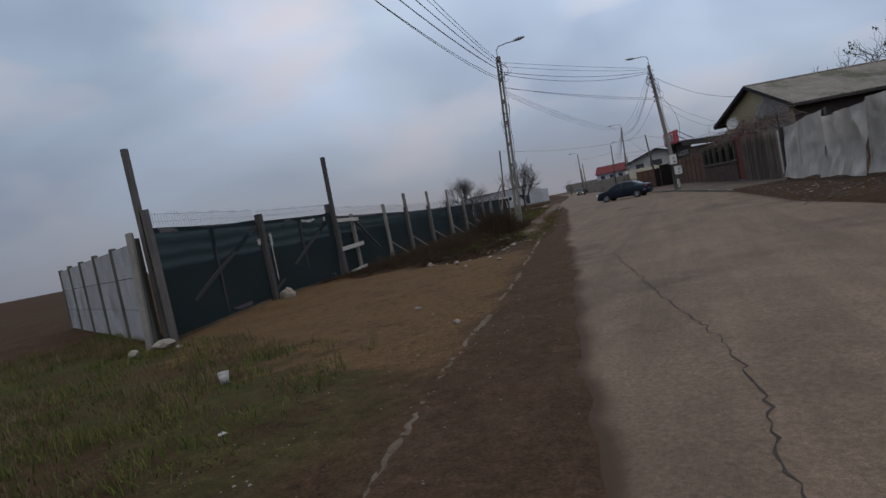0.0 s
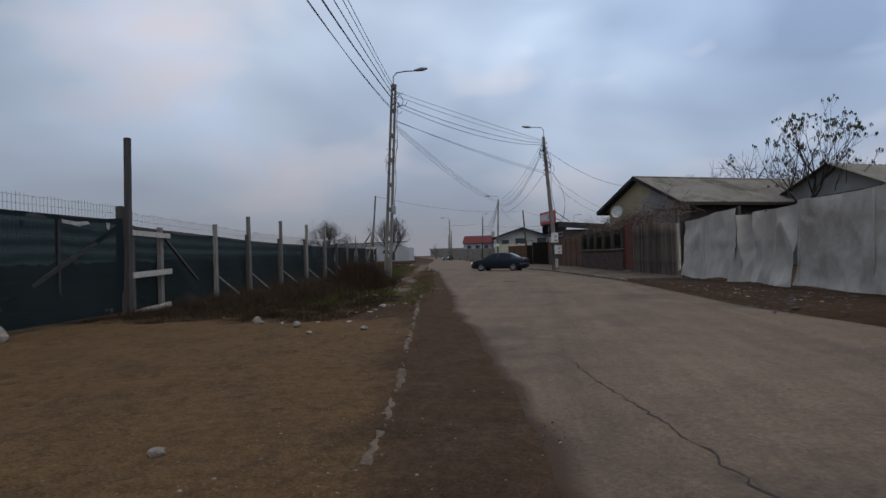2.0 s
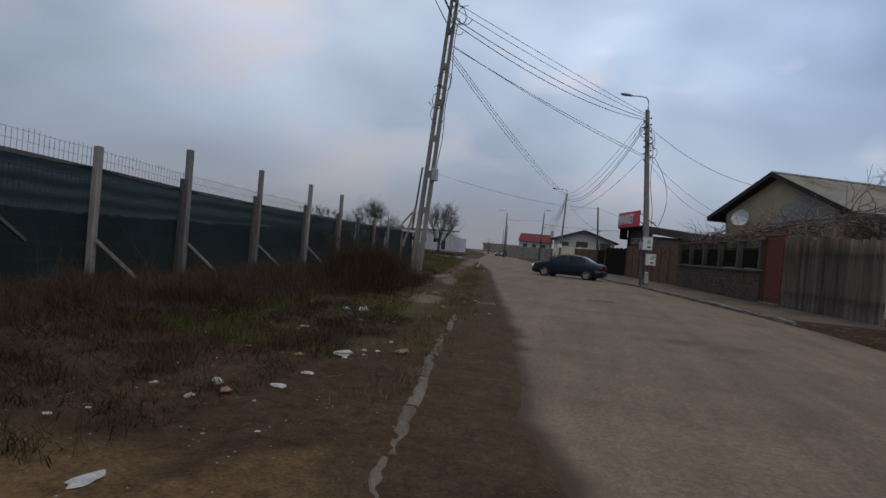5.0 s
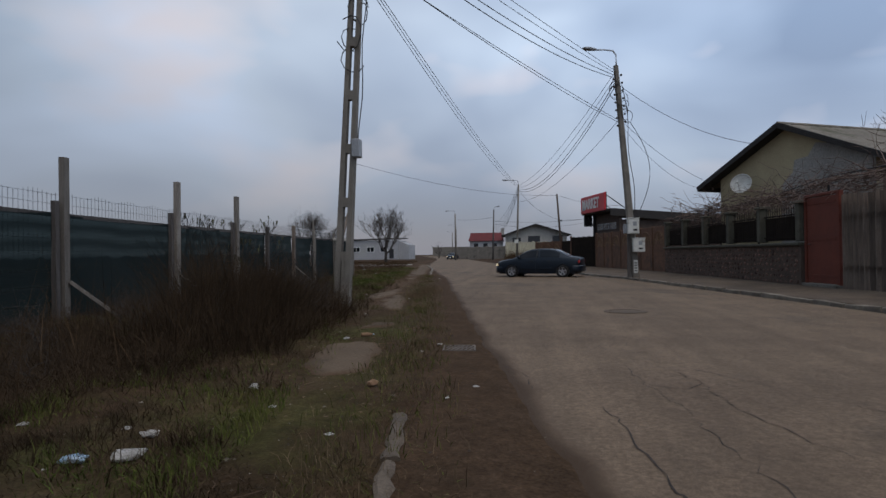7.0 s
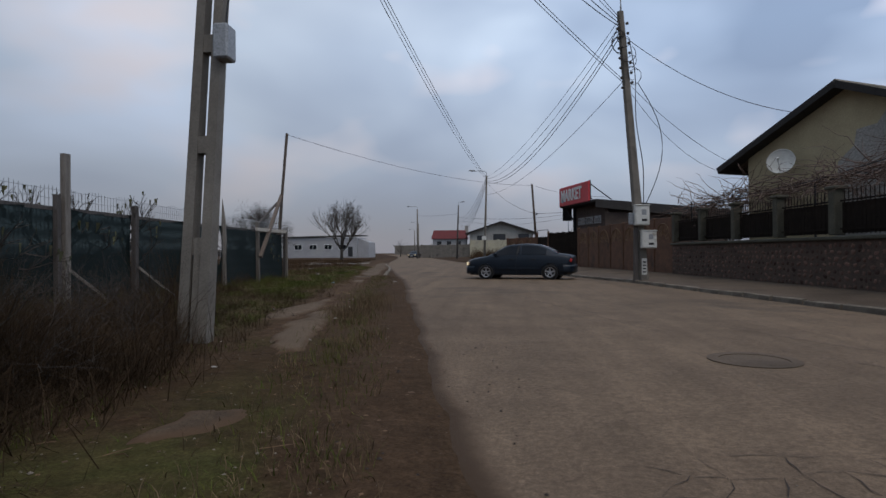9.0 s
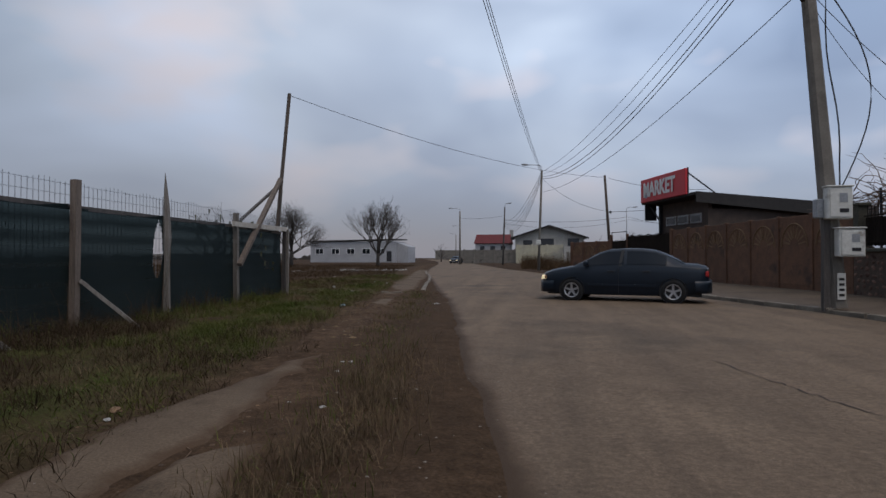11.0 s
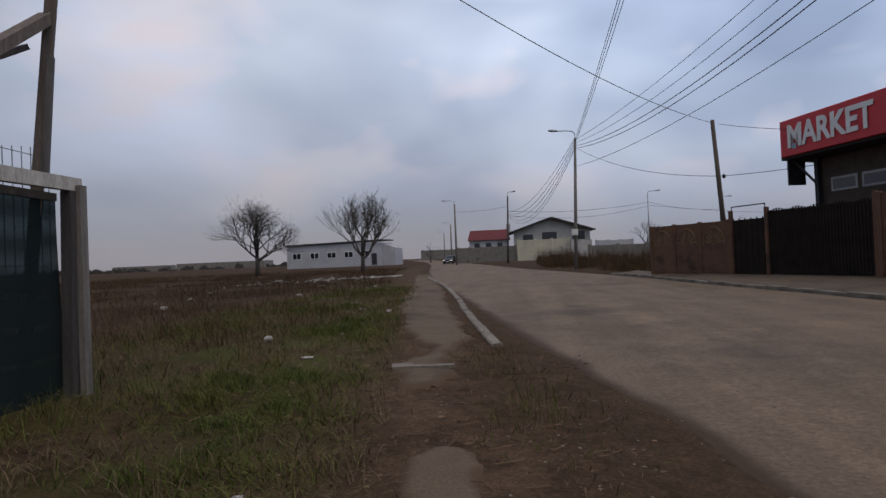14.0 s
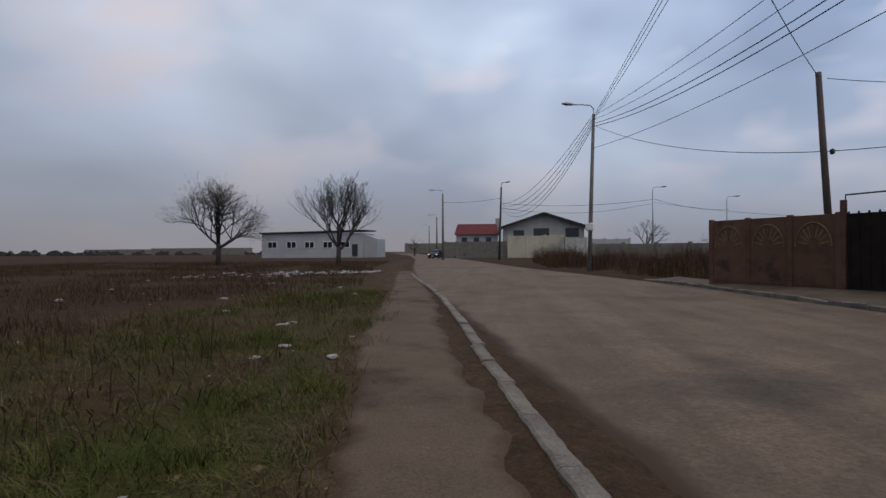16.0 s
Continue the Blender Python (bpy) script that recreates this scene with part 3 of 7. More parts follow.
    fl.inputs["Scale"].default_value, fl.inputs["Detail"].default_value, fl.inputs["Roughness"].default_value = 4.0, 8, 0.7
    l.new(tc.outputs["Object"], fl.inputs["Vector"])
    fs = n.new("ShaderNodeMath")
    fs.operation = "MULTIPLY_ADD"
    l.new(da.outputs["Fac"], fs.inputs[0])
    fs.inputs[1].default_value = 2.0
    l.new(fl.outputs["Fac"], fs.inputs[2])
    fm = n.new("ShaderNodeMapRange")
    fm.interpolation_type = "SMOOTHSTEP"
    fm.inputs["From Min"].default_value, fm.inputs["From Max"].default_value = 0.55, 1.95
    l.new(fs.outputs[0], fm.inputs["Value"])
    l.new(fm.outputs["Result"], sm.inputs["Factor"])
    l.new(s.outputs[0], sm.inputs["A"])
    l.new(sm.outputs["Result"], b.inputs["Base Color"])
    me.materials.append(m)
    return tagged(new("road", me), "worn grey-brown asphalt road with cracks and soiled edges", "road", kind="structure")


road = build_road()


def road_z(x, y):
    a, c = line(ROAD_L, y), line(ROAD_R, y)
    u = (x - a) / (c - a)
    return 0.03 * (1 - (2 * u - 1) ** 2) + 0.008 * fractal(x, y, 2.5, 1.0)


def crack(points, width, seed):
    """A thin jagged fissure drawn as a dark sunken ribbon, 4 mm over the asphalt."""
    r = random.Random(seed)
    pts = []
    for (x0, y0), (x1, y1) in zip(points, points[1:]):
        k = max(2, int(math.hypot(x1 - x0, y1 - y0) / 0.09))
        for i in range(k):
            u = i / k
            pts.append((x0 + (x1 - x0) * u + r.gauss(0, 0.018), y0 + (y1 - y0) * u + r.gauss(0, 0.018)))
    pts.append(points[-1])
    g, v = Geo(), []
    for i, (x, y) in enumerate(pts):
        a, c = pts[max(0, i - 1)], pts[min(len(pts) - 1, i + 1)]
        d = Vector((c[0] - a[0], c[1] - a[1])).normalized()
        w = 0.42 * width * r.uniform(0.25, 1.5) * (0.25 if i in (0, len(pts) - 1) else 1)
        for s in (-1, 1):
            px, py = x - d.y * s * w / 2, y + d.x * s * w / 2
            v.append((px, py, road_z(px, py) + 0.004))
    g.add(v, [(2 * i, 2 * i + 1, 2 * i + 3, 2 * i + 2) for i in range(len(pts) - 1)])
    part("crack", g, "mortar", road, "dark jagged crack in the asphalt")


crack([(-0.5, -26.4), (-0.4, -27.4), (0.0, -29.2), (0.3, -30.8), (0.5, -31.8), (0.85, -33.2), (1.0, -34.6), (0.95, -35.6), (1.4, -37.5)], 0.036, 1)
crack([(-1.7, -25.1), (-0.4, -24.2), (1.5, -23.0), (2.8, -22.5)], 0.03, 2)
crack([(-2.9, -14.4), (-2.8, -15.2), (-2.75, -15.9), (-2.5, -16.4)], 0.022, 3)
crack([(-1.9, -13.0), (-0.8, -14.8), (0.0, -16.4)], 0.018, 4)
crack([(-3.3, 0.4), (-3.1, -0.7), (-2.8, -1.9), (-2.3, -3.4)], 0.04, 5)
crack([(-1.2, -6.8), (-0.5, -8.2), (0.6, -10.5)], 0.025, 6)
crack([(-2.6, -3.0), (-2.2, -4.4), (-1.9, -5.6)], 0.03, 7)
crack([(-2.5, -12.8), (-2.46, -13.6), (-2.33, -14.4), (-2.33, -15.0), (-2.2, -16.2)], 0.016, 8)
crack([(-2.13, -13.0), (-1.97, -13.6), (-1.96, -14.5), (-1.7, -15.4)], 0.016, 9)
crack([(-3.69, -12.8), (-3.44, -13.4), (-3.43, -13.9)], 0.018, 10)
crack([(-2.42, -13.7), (-2.15, -13.85), (-1.97, -13.6)], 0.02, 11)
crack([(-1.0, -5.0), (-0.4, -6.6), (0.4, -8.0), (0.9, -9.6)], 0.03, 12)
crack([(-2.2, -1.5), (-1.4, -3.0), (-0.6, -4.2)], 0.03, 13)
# a worn web of fatigue cracks
web = {(i, j): (-3.25 + 0.20 * i + (0.10 if j % 2 else 0.0) + rng.gauss(0, 0.045), -12.1 + 0.25 * j + rng.gauss(0, 0.06)) for i in range(7) for j in range(9)}
for (i, j), at in web.items():
    inside = 1.0 - ((i - 3) / 4.2) ** 2 - ((j - 4) / 5.2) ** 2
    for nb in ((i + 1, j), (i, j + 1)):
        if nb in web and rng.random() < 0.35 + 0.6 * inside:
            crack([at, web[nb]], 0.015, 20 + i * 11 + j)

# ------------------------------------------------------------------ manhole, drain grate
hole = thing("manhole_cover", "round worn manhole cover set flush in the asphalt", "manhole", pose(-1.6, -7.5, road_z(-1.6, -7.5)))
part("ring", Geo().lathe([(0.30, 0.0), (0.30, 0.008), (0.40, 0.008), (0.40, 0.0)], n=32), "pavement", hole)
part("lid", Geo().lathe([(0.001, 0.004), (0.27, 0.006), (0.29, 0.003), (0.29, -0.01)], n=32), "pavement", hole)
grate = thing("drain_grate", "rusty cast iron street drain grate with slanted bars", "drain grate", pose(-4.28, -11.78, -0.008, 0, 0, 5) @ Matrix.Scale(0.84, 4))
part("frame", Geo().box(-0.24, -0.24, 0, 0.24, -0.21, 0.03).box(-0.24, 0.21, 0, 0.24, 0.24, 0.03).box(-0.24, -0.21, 0, -0.21, 0.21, 0.03)
     .box(0.21, -0.21, 0, 0.24, 0.21, 0.03).box(-0.21, -0.012, 0.0, 0.21, 0.012, 0.028), "iron", grate)
# no hole here: a thin black slab gives the dark of the drain
part("pit_shade", Geo().box(-0.21, -0.21, -0.005, 0.21, 0.21, 0.002), "black_plastic", grate, "black slab painted as the shade in the drain opening")
for s in (-1, 1):
    for k in range(6):
        x = -0.19 + k * 0.066
        part("bar", Geo().beam((x, 0.014 if s > 0 else -0.205, 0.016), (x + 0.06, 0.205 if s > 0 else -0.014, 0.016), 0.022, 0.022), "iron", grate)

# ------------------------------------------------------------------ old footway patches
pave_n = [0]


def ragged(outline, seed, rough=0.10, step=0.07):
    r, out = random.Random(seed), []
    for (x0, y0), (x1, y1) in zip(outline, outline[1:] + outline[:1]):
        k = max(1, int(math.hypot(x1 - x0, y1 - y0) / step))
        for i in range(k):
            u = i / k
            x, y = x0 + (x1 - x0) * u, y0 + (y1 - y0) * u
            out.append((x + 2.6 * rough * fractal(x, y, 0.55, seed) + r.uniform(-0.1, 0.1) * rough, y + 2.6 * rough * fractal(x, y, 0.55, seed + 9.0) + r.uniform(-0.1, 0.1) * rough))
    return out


def soiled_pavement():
    """Old asphalt that soil has crept over from its rim."""
    m = mat("soiled_footway", (0.122, 0.087, 0.057), (0.092, 0.066, 0.044), 1.6, 60, 0.92, c3=(0.056, 0.039, 0.025), stain=0.35, bump=0.5, spec=0.12)
    n, l = m.node_tree.nodes, m.node_tree.links
    b = n["Principled BSDF"]
    src = b.inputs["Base Color"].links[0].from_socket
    tc, at = n.new("ShaderNodeTexCoord"), n.new("ShaderNodeAttribute")
    at.attribute_name = "rim"
    nz = n.new("ShaderNodeTexNoise")
    nz.inputs["Scale"].default_value, nz.inputs["Detail"].default_value, nz.inputs["Roughness"].default_value = 5.0, 8, 0.72
    l.new(tc.outputs["Object"], nz.inputs["Vector"])
    ad = n.new("ShaderNodeMath")
    ad.operation = "ADD"
    l.new(at.outputs["Fac"], ad.inputs[0])
    l.new(nz.outputs["Fac"], ad.inputs[1])
    mr = n.new("ShaderNodeMapRange")
    mr.inputs["From Min"].default_value, mr.inputs["From Max"].default_value = 0.66, 0.98
    l.new(ad.outputs[0], mr.inputs["Value"])
    mx = n.new("ShaderNodeMix")
    mx.data_type = "RGBA"
    mx.inputs["B"].default_value = (0.076, 0.048, 0.029, 1)
    l.new(mr.outputs["Result"], mx.inputs["Factor"])
    l.new(src, mx.inputs["A"])
    l.new(mx.outputs["Result"], b.inputs["Base Color"])
    return m


M["footway"] = soiled_pavement()


def patch(outline, seed, z=0.0, label="broken patch of old asphalt footway in the grass", rough=0.06, cell=0.06, rim=0.16):
    """A worn slab whose ragged rim dips under the soil of the verge."""
    out = np.array(ragged(outline, seed, rough))
    nxt = np.roll(out, -1, 0)
    lo, hi = out.min(0) - 0.1, out.max(0) + 0.1
    gx, gy = np.meshgrid(np.arange(lo[0], hi[0], cell), np.arange(lo[1], hi[1], cell * 1.5), indexing="ij")
    p = np.stack([gx.ravel(), gy.ravel()], 1)
    dist, inside = np.full(len(p), 9.0), np.zeros(len(p), bool)
    for a, c in zip(out, nxt):
        e = c - a
        u = np.clip(((p - a) @ e) / max(1e-9, e @ e), 0, 1)
        dist = np.minimum(dist, np.hypot(*(p - a - u[:, None] * e).T))
        cross = (a[1] > p[:, 1]) != (c[1] > p[:, 1])
        inside ^= cross & (p[:, 0] < (c[0] - a[0]) * (p[:, 1] - a[1]) / ((c[1] - a[1]) or 1e-9) + a[0])
    d = np.where(inside, dist, -dist)
    index, verts, rims = {}, [], []
    for k in np.nonzero(d > -0.09)[0]:
        x, y = p[k]
        index[k] = len(verts)
        verts.append((x, y, ground_height(x, y) + z + max(-0.07, min(0.024, 0.006 + d[k] * (0.25 if d[k] > 0 else 1.1))) + 0.004 * fractal(x, y, 0.35, seed)))
        rims.append(max(0.0, min(0.55, 0.55 * (1 - d[k] / rim))))
    ny = gx.shape[1]
    faces = []
    for k in index:
        q = (k, k + ny, k + ny + 1, k + 1)
        if (k + 1) % ny and all(i in index for i in q):
            faces.append([index[i] for i in q])
    me = bpy.data.meshes.new("pavement")
    me.from_pydata(verts, [], faces)
    me.attributes.new("rim", "FLOAT", "POINT").data.foreach_set("value", rims)
    me.polygons.foreach_set("use_smooth", [True] * len(faces))
    me.materials.append(M["footway"])
    pave_n[0] += 1
    tagged(new(f"pavement_{pave_n[0]}", me), label, "pavement", kind="structure")


patch([(-5.35, -11.55), (-5.05, -12.5), (-5.0, -13.2), (-5.27, -13.5), (-5.6, -13.45), (-5.95, -12.6), (-6.0, -11.7), (-5.65, -11.4)], 1)
patch([(-6.0, -10.1), (-5.7, -9.8), (-5.72, -9.35), (-6.05, -9.4)], 2)
patch([(-6.3, -7.35), (-6.1, -7.1), (-6.2, -6.0), (-6.75, -3.0), (-7.1, -3.4), (-6.95, -5.2)], 3, z=0.012, rim=0.08)
patch([(-7.65, -4.4), (-7.15, -4.2), (-7.2, -2.4), (-7.35, -1.7), (-7.45, -0.9), (-7.58, 0.1), (-7.68, -0.4), (-7.82, -0.75), (-7.68, -1.2), (-7.78, -1.8), (-7.88, -2.3), (-7.82, -2.9)], 4)
patch([(-9.05, 8.3), (-8.9, 8.7), (-8.7, 8.6), (-8.6, 8.1), (-8.5, 6.9), (-8.6, 6.7), (-8.82, 6.85), (-8.95, 7.6)], 5, rim=0.10)
patch([(-9.45, 10.2), (-9.08, 10.3), (-9.03, 11.2), (-9.19, 11.4), (-9.27, 12.0), (-9.2, 12.5), (-9.05, 13.1), (-9.22, 14.3), (-9.48, 15.6), (-9.75, 17.2), (-10.2, 20.0), (-10.75, 24.5),
       (-11.5, 29.0), (-12.9, 36.0), (-14.0, 44.0), (-14.9, 44.0), (-13.9, 37.0), (-12.7, 30.0), (-12.1, 25.5), (-11.1, 18.5), (-10.6, 16.3), (-10.2, 14.3), (-9.8, 13.1), (-9.46, 12.46),
       (-9.45, 12.0), (-9.68, 11.6), (-9.69, 11.2)], 6, label="strip of old cracked asphalt footway beside the road", rough=0.045, z=0.010)
strip = solid("paint_bar", Geo().prism(ragged([(-9.68, 10.98), (-9.08, 11.03), (-9.08, 11.11), (-9.48, 11.09), (-9.52, 11.20), (-9.72, 11.18)], 3, 0.012, 0.15), 0.045, 0.078),
              "kerb", "worn white concrete strip across the footway", "paint mark")

# ------------------------------------------------------------------ right-hand pavement and kerbs


def build_right_pavement():
    ys = list(np.arange(-9, 34, 0.4))
    v = []
    for y in ys:
        a, c = line(ROAD_R, y) + 0.13, line(WALL_R, y) + 0.1
        for i in range(6):
            x = a + (c - a) * i / 5
            v.append((x, y, 0.052 + 0.105 * i / 5 + 0.010 * fractal(x, y, 0.8, 6.0) - 0.10 * max(0.0, min(1.0, (-6.0 - y) / 2.5))))
    g = Geo().add(v, [(j * 6 + i, j * 6 + i + 1, (j + 1) * 6 + i + 1, (j + 1) * 6 + i) for j in range(len(ys) - 1) for i in range(5)])
    tagged(new("pavement_right", g.mesh("pavement", "pavement", True)), "grey dusty asphalt pavement along the yard walls", "pavement", kind="structure")


build_right_pavement()


def worn_kerb(z0, z1, width, worn, material, seed):
    """One kerb stone with chipped, uneven top edges."""
    r = random.Random(seed)
    k, v = 9, []
    for i in range(k + 1):
        x = -0.47 + 0.95 * i / k + r.uniform(-0.02, 0.02) * (0 < i < k)
        a, c = width / 2 - worn * abs(r.gauss(0, 1)), width / 2 - worn * abs(r.gauss(0, 1))
        d, e = worn * 0.25 * r.gauss(0, 1), worn * 0.25 * r.gauss(0, 1)
        v += [(x, -width / 2, z0), (x, -a, z1 - 0.015 + d), (x, -a + 0.022, z1 + d), (x, c - 0.022, z1 + e), (x, c, z1 - 0.015 + e), (x, width / 2, z0)]
    f = [(6 * i + j, 6 * i + j + 1, 6 * i + 7 + j, 6 * i + 6 + j) for i in range(k) for j in range(5)]
    return Geo().add(v, f + [(5, 4, 3, 2, 1, 0), tuple(6 * k + j for j in range(6))]).mesh("kerb_stone", material)


def kerb_row(pts, y0, y1, z0, z1, width, keep, name_label, seed, side=0.0, material="kerb", sink=(-0.02, 0.012), worn=0.012):
    """A row of single kerb stones, each an own piece, some sunk or missing."""
    r = random.Random(seed)
    row = tagged(new("kerb"), name_label, "kerb", kind="structure")
    shapes = [worn_kerb(z0, z1, width, worn, material, seed * 10 + k) for k in range(6)]
    y = y0
    while y < y1:
        x, x2 = line(pts, y), line(pts, y + 1.0)
        step = 1.0 / math.hypot(1, x2 - x)
        if r.random() < keep:
            ob = new("kerb_stone", r.choice(shapes))
            ob.parent = row
            ob.matrix_world = (Matrix.Translation(((x + x2) / 2 + side + r.gauss(0, worn * 0.5), y + step / 2, r.uniform(*sink)))
                               @ Matrix.Rotation(math.atan2(1.0, x2 - x) + r.gauss(0, 0.015), 4, "Z") @ Matrix.Rotation(r.gauss(0, 0.015), 4, "Y"))
        y += step
    return row


kerb_row(ROAD_R, -8.0, 34, -0.15, 0.062, 0.13, 1.0, "low concrete kerb along the pavement of the yards", 3, 0.06, "kerb", (-0.012, 0.010))
kerb_row(KERB_L, -37, -24.6, -0.18, 0.026, 0.12, 0.85, "buried concrete kerb stones smeared with soil", 14, 0.0, "kerb_soiled", (-0.016, 0.0), 0.020)
kerb_row(KERB_L, -24.6, -15.4, -0.18, 0.030, 0.13, 0.94, "worn half-buried concrete kerb stones beside soil", 4, 0.0, "kerb_old", (-0.020, 0.002), 0.022)
kerb_row(KERB_L, 12.5, 40, -0.18, 0.055, 0.16, 1.0, "worn pale concrete kerb stones beside the footway", 5, worn=0.009)

# ------------------------------------------------------------------ left: gate and netted fence
FENCE = [(-10.45, -20.6, 2.20, 2.20), (-10.5, -19.4, 2.20, 2.15), (-10.75, -16.2, 2.45, 2.08), (-11.0, -13.4, 2.88, 2.00), (-11.3, -9.93, 2.92, 1.96),
         (-11.6, -6.26, 2.95, 1.95), (-11.77, -3.08, 2.92, 1.94), (-11.9, -0.8, 2.15, 1.94), (-12.0, 1.6, 2.30, 1.92), (-12.1, 4.0, 2.75, 1.92),
         (-12.2, 6.85, 2.20, 1.92), (-12.40, 10.0, 1.90, 1.88)]


def gz(x, y):
    return ground_height(x, y)


def net_sheet(p, q, z0p, z1p, z0q, z1q, nu=14, nv=8, sag=0.05, seed=0, tear=None):
    """A stretched net: slightly bellied, wavy at its top edge, with a thin return so that it has thickness."""
    r = random.Random(seed)
    d = Vector((q[0] - p[0], q[1] - p[1])).normalized()
    nrm = Vector((-d.y, d.x))
    ph = r.uniform(0, 6)
    v = []
    for side in (0, 1):
        for j in range(nv + 1):
            for i in range(nu + 1):
                u, w = i / nu, j / nv
                lo, hi = z0p + (z0q - z0p) * u, z1p + (z1q - z1p) * u
                hi -= 0.05 * math.sin(math.pi * u) + 0.02 * math.sin(9 * u + ph)
                b = sag * math.sin(math.pi * w) * math.sin(math.pi * u) + 0.02 * math.sin(7 * u + 4 * w + ph) + side * 0.006
                v.append((p[0] + (q[0] - p[0]) * u + nrm.x * b, p[1] + (q[1] - p[1]) * u + nrm.y * b, lo + (hi - lo) * w))
    w = nu + 1
    g = Geo()
    g.add(v[:(nv + 1) * w], [(j * w + i, j * w + i + 1, (j + 1) * w + i + 1, (j + 1) * w + i) for j in range(nv) for i in range(nu)
                           if not (tear and ((i + 0.5) / nu - tear[0]) ** 2 / tear[2] ** 2 + ((j + 0.5) / nv - tear[1]) ** 2 / tear[3] ** 2 < 1 + 0.4 * noise.noise(Vector((i * 0.9, j * 0.9, 3))))])
    return g


def mesh_wires(p, q, zp, zq, h, pitch=0.10):
    """Welded wire that stands up over the net."""
    d = Vector((q[0] - p[0], q[1] - p[1], 0))
    n = max(2, int(d.length / pitch))
    g = Geo()
    for i in range(n + 1):
        u = i / n
        x, y, z = p[0] + d.x * u, p[1] + d.y * u, zp + (zq - zp) * u
        g.beam((x, y, z - 1.3), (x, y, z + h + 0.03 * math.sin(i * 0.7)), 0.006)
    for k in (-3.0, -2.4, -1.8, -1.2, -0.6, 0.0, 0.45, 0.9):
        g.beam((p[0], p[1], zp + h * k), (q[0], q[1], zq + h * k), 0.006)
    return g


def netted_fence():
    f = thing("netted_fence", "long wooden fence hung with dark green shade net", "fence")
    for k, (x, y, top, net) in enumerate(FENCE):
        z = gz(x, y)
        w = 0.13 if k not in (9,) else 0.16
        g = Geo()
        lean = rng.uniform(-0.02, 0.03)
        if k == 9:
            g.tube([(x, y, z - 0.1), (x, y, 1.5), (x - 0.02, y, 2.1), (x - 0.05, y, top)], [0.085, 0.075, 0.06, 0.005], 6)
        else:
            g.beam((x, y, z - 0.1), (x + lean * top, y, top), w * rng.uniform(0.8, 1.05), w * 0.8)
        part("post", g, "wood_dark" if k in (0, 7, 11) else "wood_grey" if k == 8 else "post_grey", f)
        if 3 <= k <= 6:
            part("post", Geo().beam((x - 0.02, y - 0.17, z - 0.1), (x - 0.03, y - 0.17, 2.16 + 0.05 * (k % 2)), 0.09, 0.09), "wood_dark", f, "short dark post beside a taller one")
        if 2 <= k <= 8:
            bx, by = x + 0.75, y + 0.5
            part("brace", Geo().beam((x + 0.07, y + 0.03, 0.78), (bx, by, gz(bx, by) - 0.03), 0.07, 0.05), "post_grey", f)
    for k, (a, b) in enumerate(zip(FENCE, FENCE[1:])):
        o = 0.09
        p, q = (a[0] - o, a[1]), (b[0] - o, b[1])
        tear = {8: (0.93, 0.66, 0.055, 0.27), 9: (0.06, 0.68, 0.035, 0.20)}.get(k)
        part("net", net_sheet(p, q, gz(*p) - 0.02, a[3], gz(*q) - 0.02, b[3], *((120, 70) if tear else (14, 8)), seed=k, tear=tear), "net", f, "dark green shade netting", True)
        part("top_rail", Geo().beam((p[0] - 0.03, p[1], a[3] - 0.03), (q[0] - 0.03, q[1], b[3] - 0.03), 0.05, 0.07), "wood_dark", f)
        part("wire_mesh", mesh_wires((p[0] - 0.08, p[1]), (q[0] - 0.08, q[1]), a[3], b[3], 0.36), "steel", f, "welded grey wire mesh")
    # bracing frame by the gate
    x, y = FENCE[1][0], FENCE[1][1]
    part("plank", Geo().beam((x + 0.1, y - 1.25, 2.02), (x + 0.1, y + 0.25, 1.98), 0.05, 0.13), "wood_pale", f)
    part("plank", Geo().beam((x + 0.1, y - 1.25, 0.98), (x + 0.1, y + 0.30, 1.04), 0.05, 0.14), "wood_pale", f)
    part("plank", Geo().beam((x + 0.1, y - 1.2, 0.06), (x + 0.12, y + 0.2, 0.16), 0.06, 0.14), "wood_pale", f)
    part("brace", Geo().beam((x + 0.06, y + 0.1, 1.9), (x, y + 1.7, 0.75), 0.07, 0.05), "wood_dark", f)
    # pale rail and corner board at the far end
    a, b = FENCE[-2], FENCE[-1]
    part("top_rail", Geo().beam((a[0] + 0.02, a[1] - 0.2, 1.93), (b[0] + 0.04, b[1] + 0.1, 1.96), 0.07, 0.12), "wood_pale", f, "pale raw timber rail")
    part("corner_board", Geo().beam((b[0] + 0.1, b[1] + 0.05, 0.0), (b[0] + 0.1, b[1] + 0.05, 1.95), 0.06, 0.08), "post_grey", f, "grey timber corner board")
    return f


netted_fence()

mast = thing("timber_mast", "tall thin timber mast propped by planks at the fence corner", "mast")
part("mast_pole", Geo().beam((-12.68, 9.75, 0), (-12.26, 10.05, 6.0), 0.10, 0.09), "wood_grey", mast)
part("prop", Geo().beam((-12.46, 9.92, 3.45), (-12.10, 6.80, 0.95), 0.12, 0.09), "wood_grey", mast)
part("prop", Geo().beam((-12.58, 9.8, 3.15), (-12.95, 7.9, 1.85), 0.09, 0.05), "wood_dark", mast)
part("plank", Geo().beam((-12.50, 9.88, 2.0), (-12.44, 9.92, 3.1), 0.13, 0.05), "wood_dark", mast)


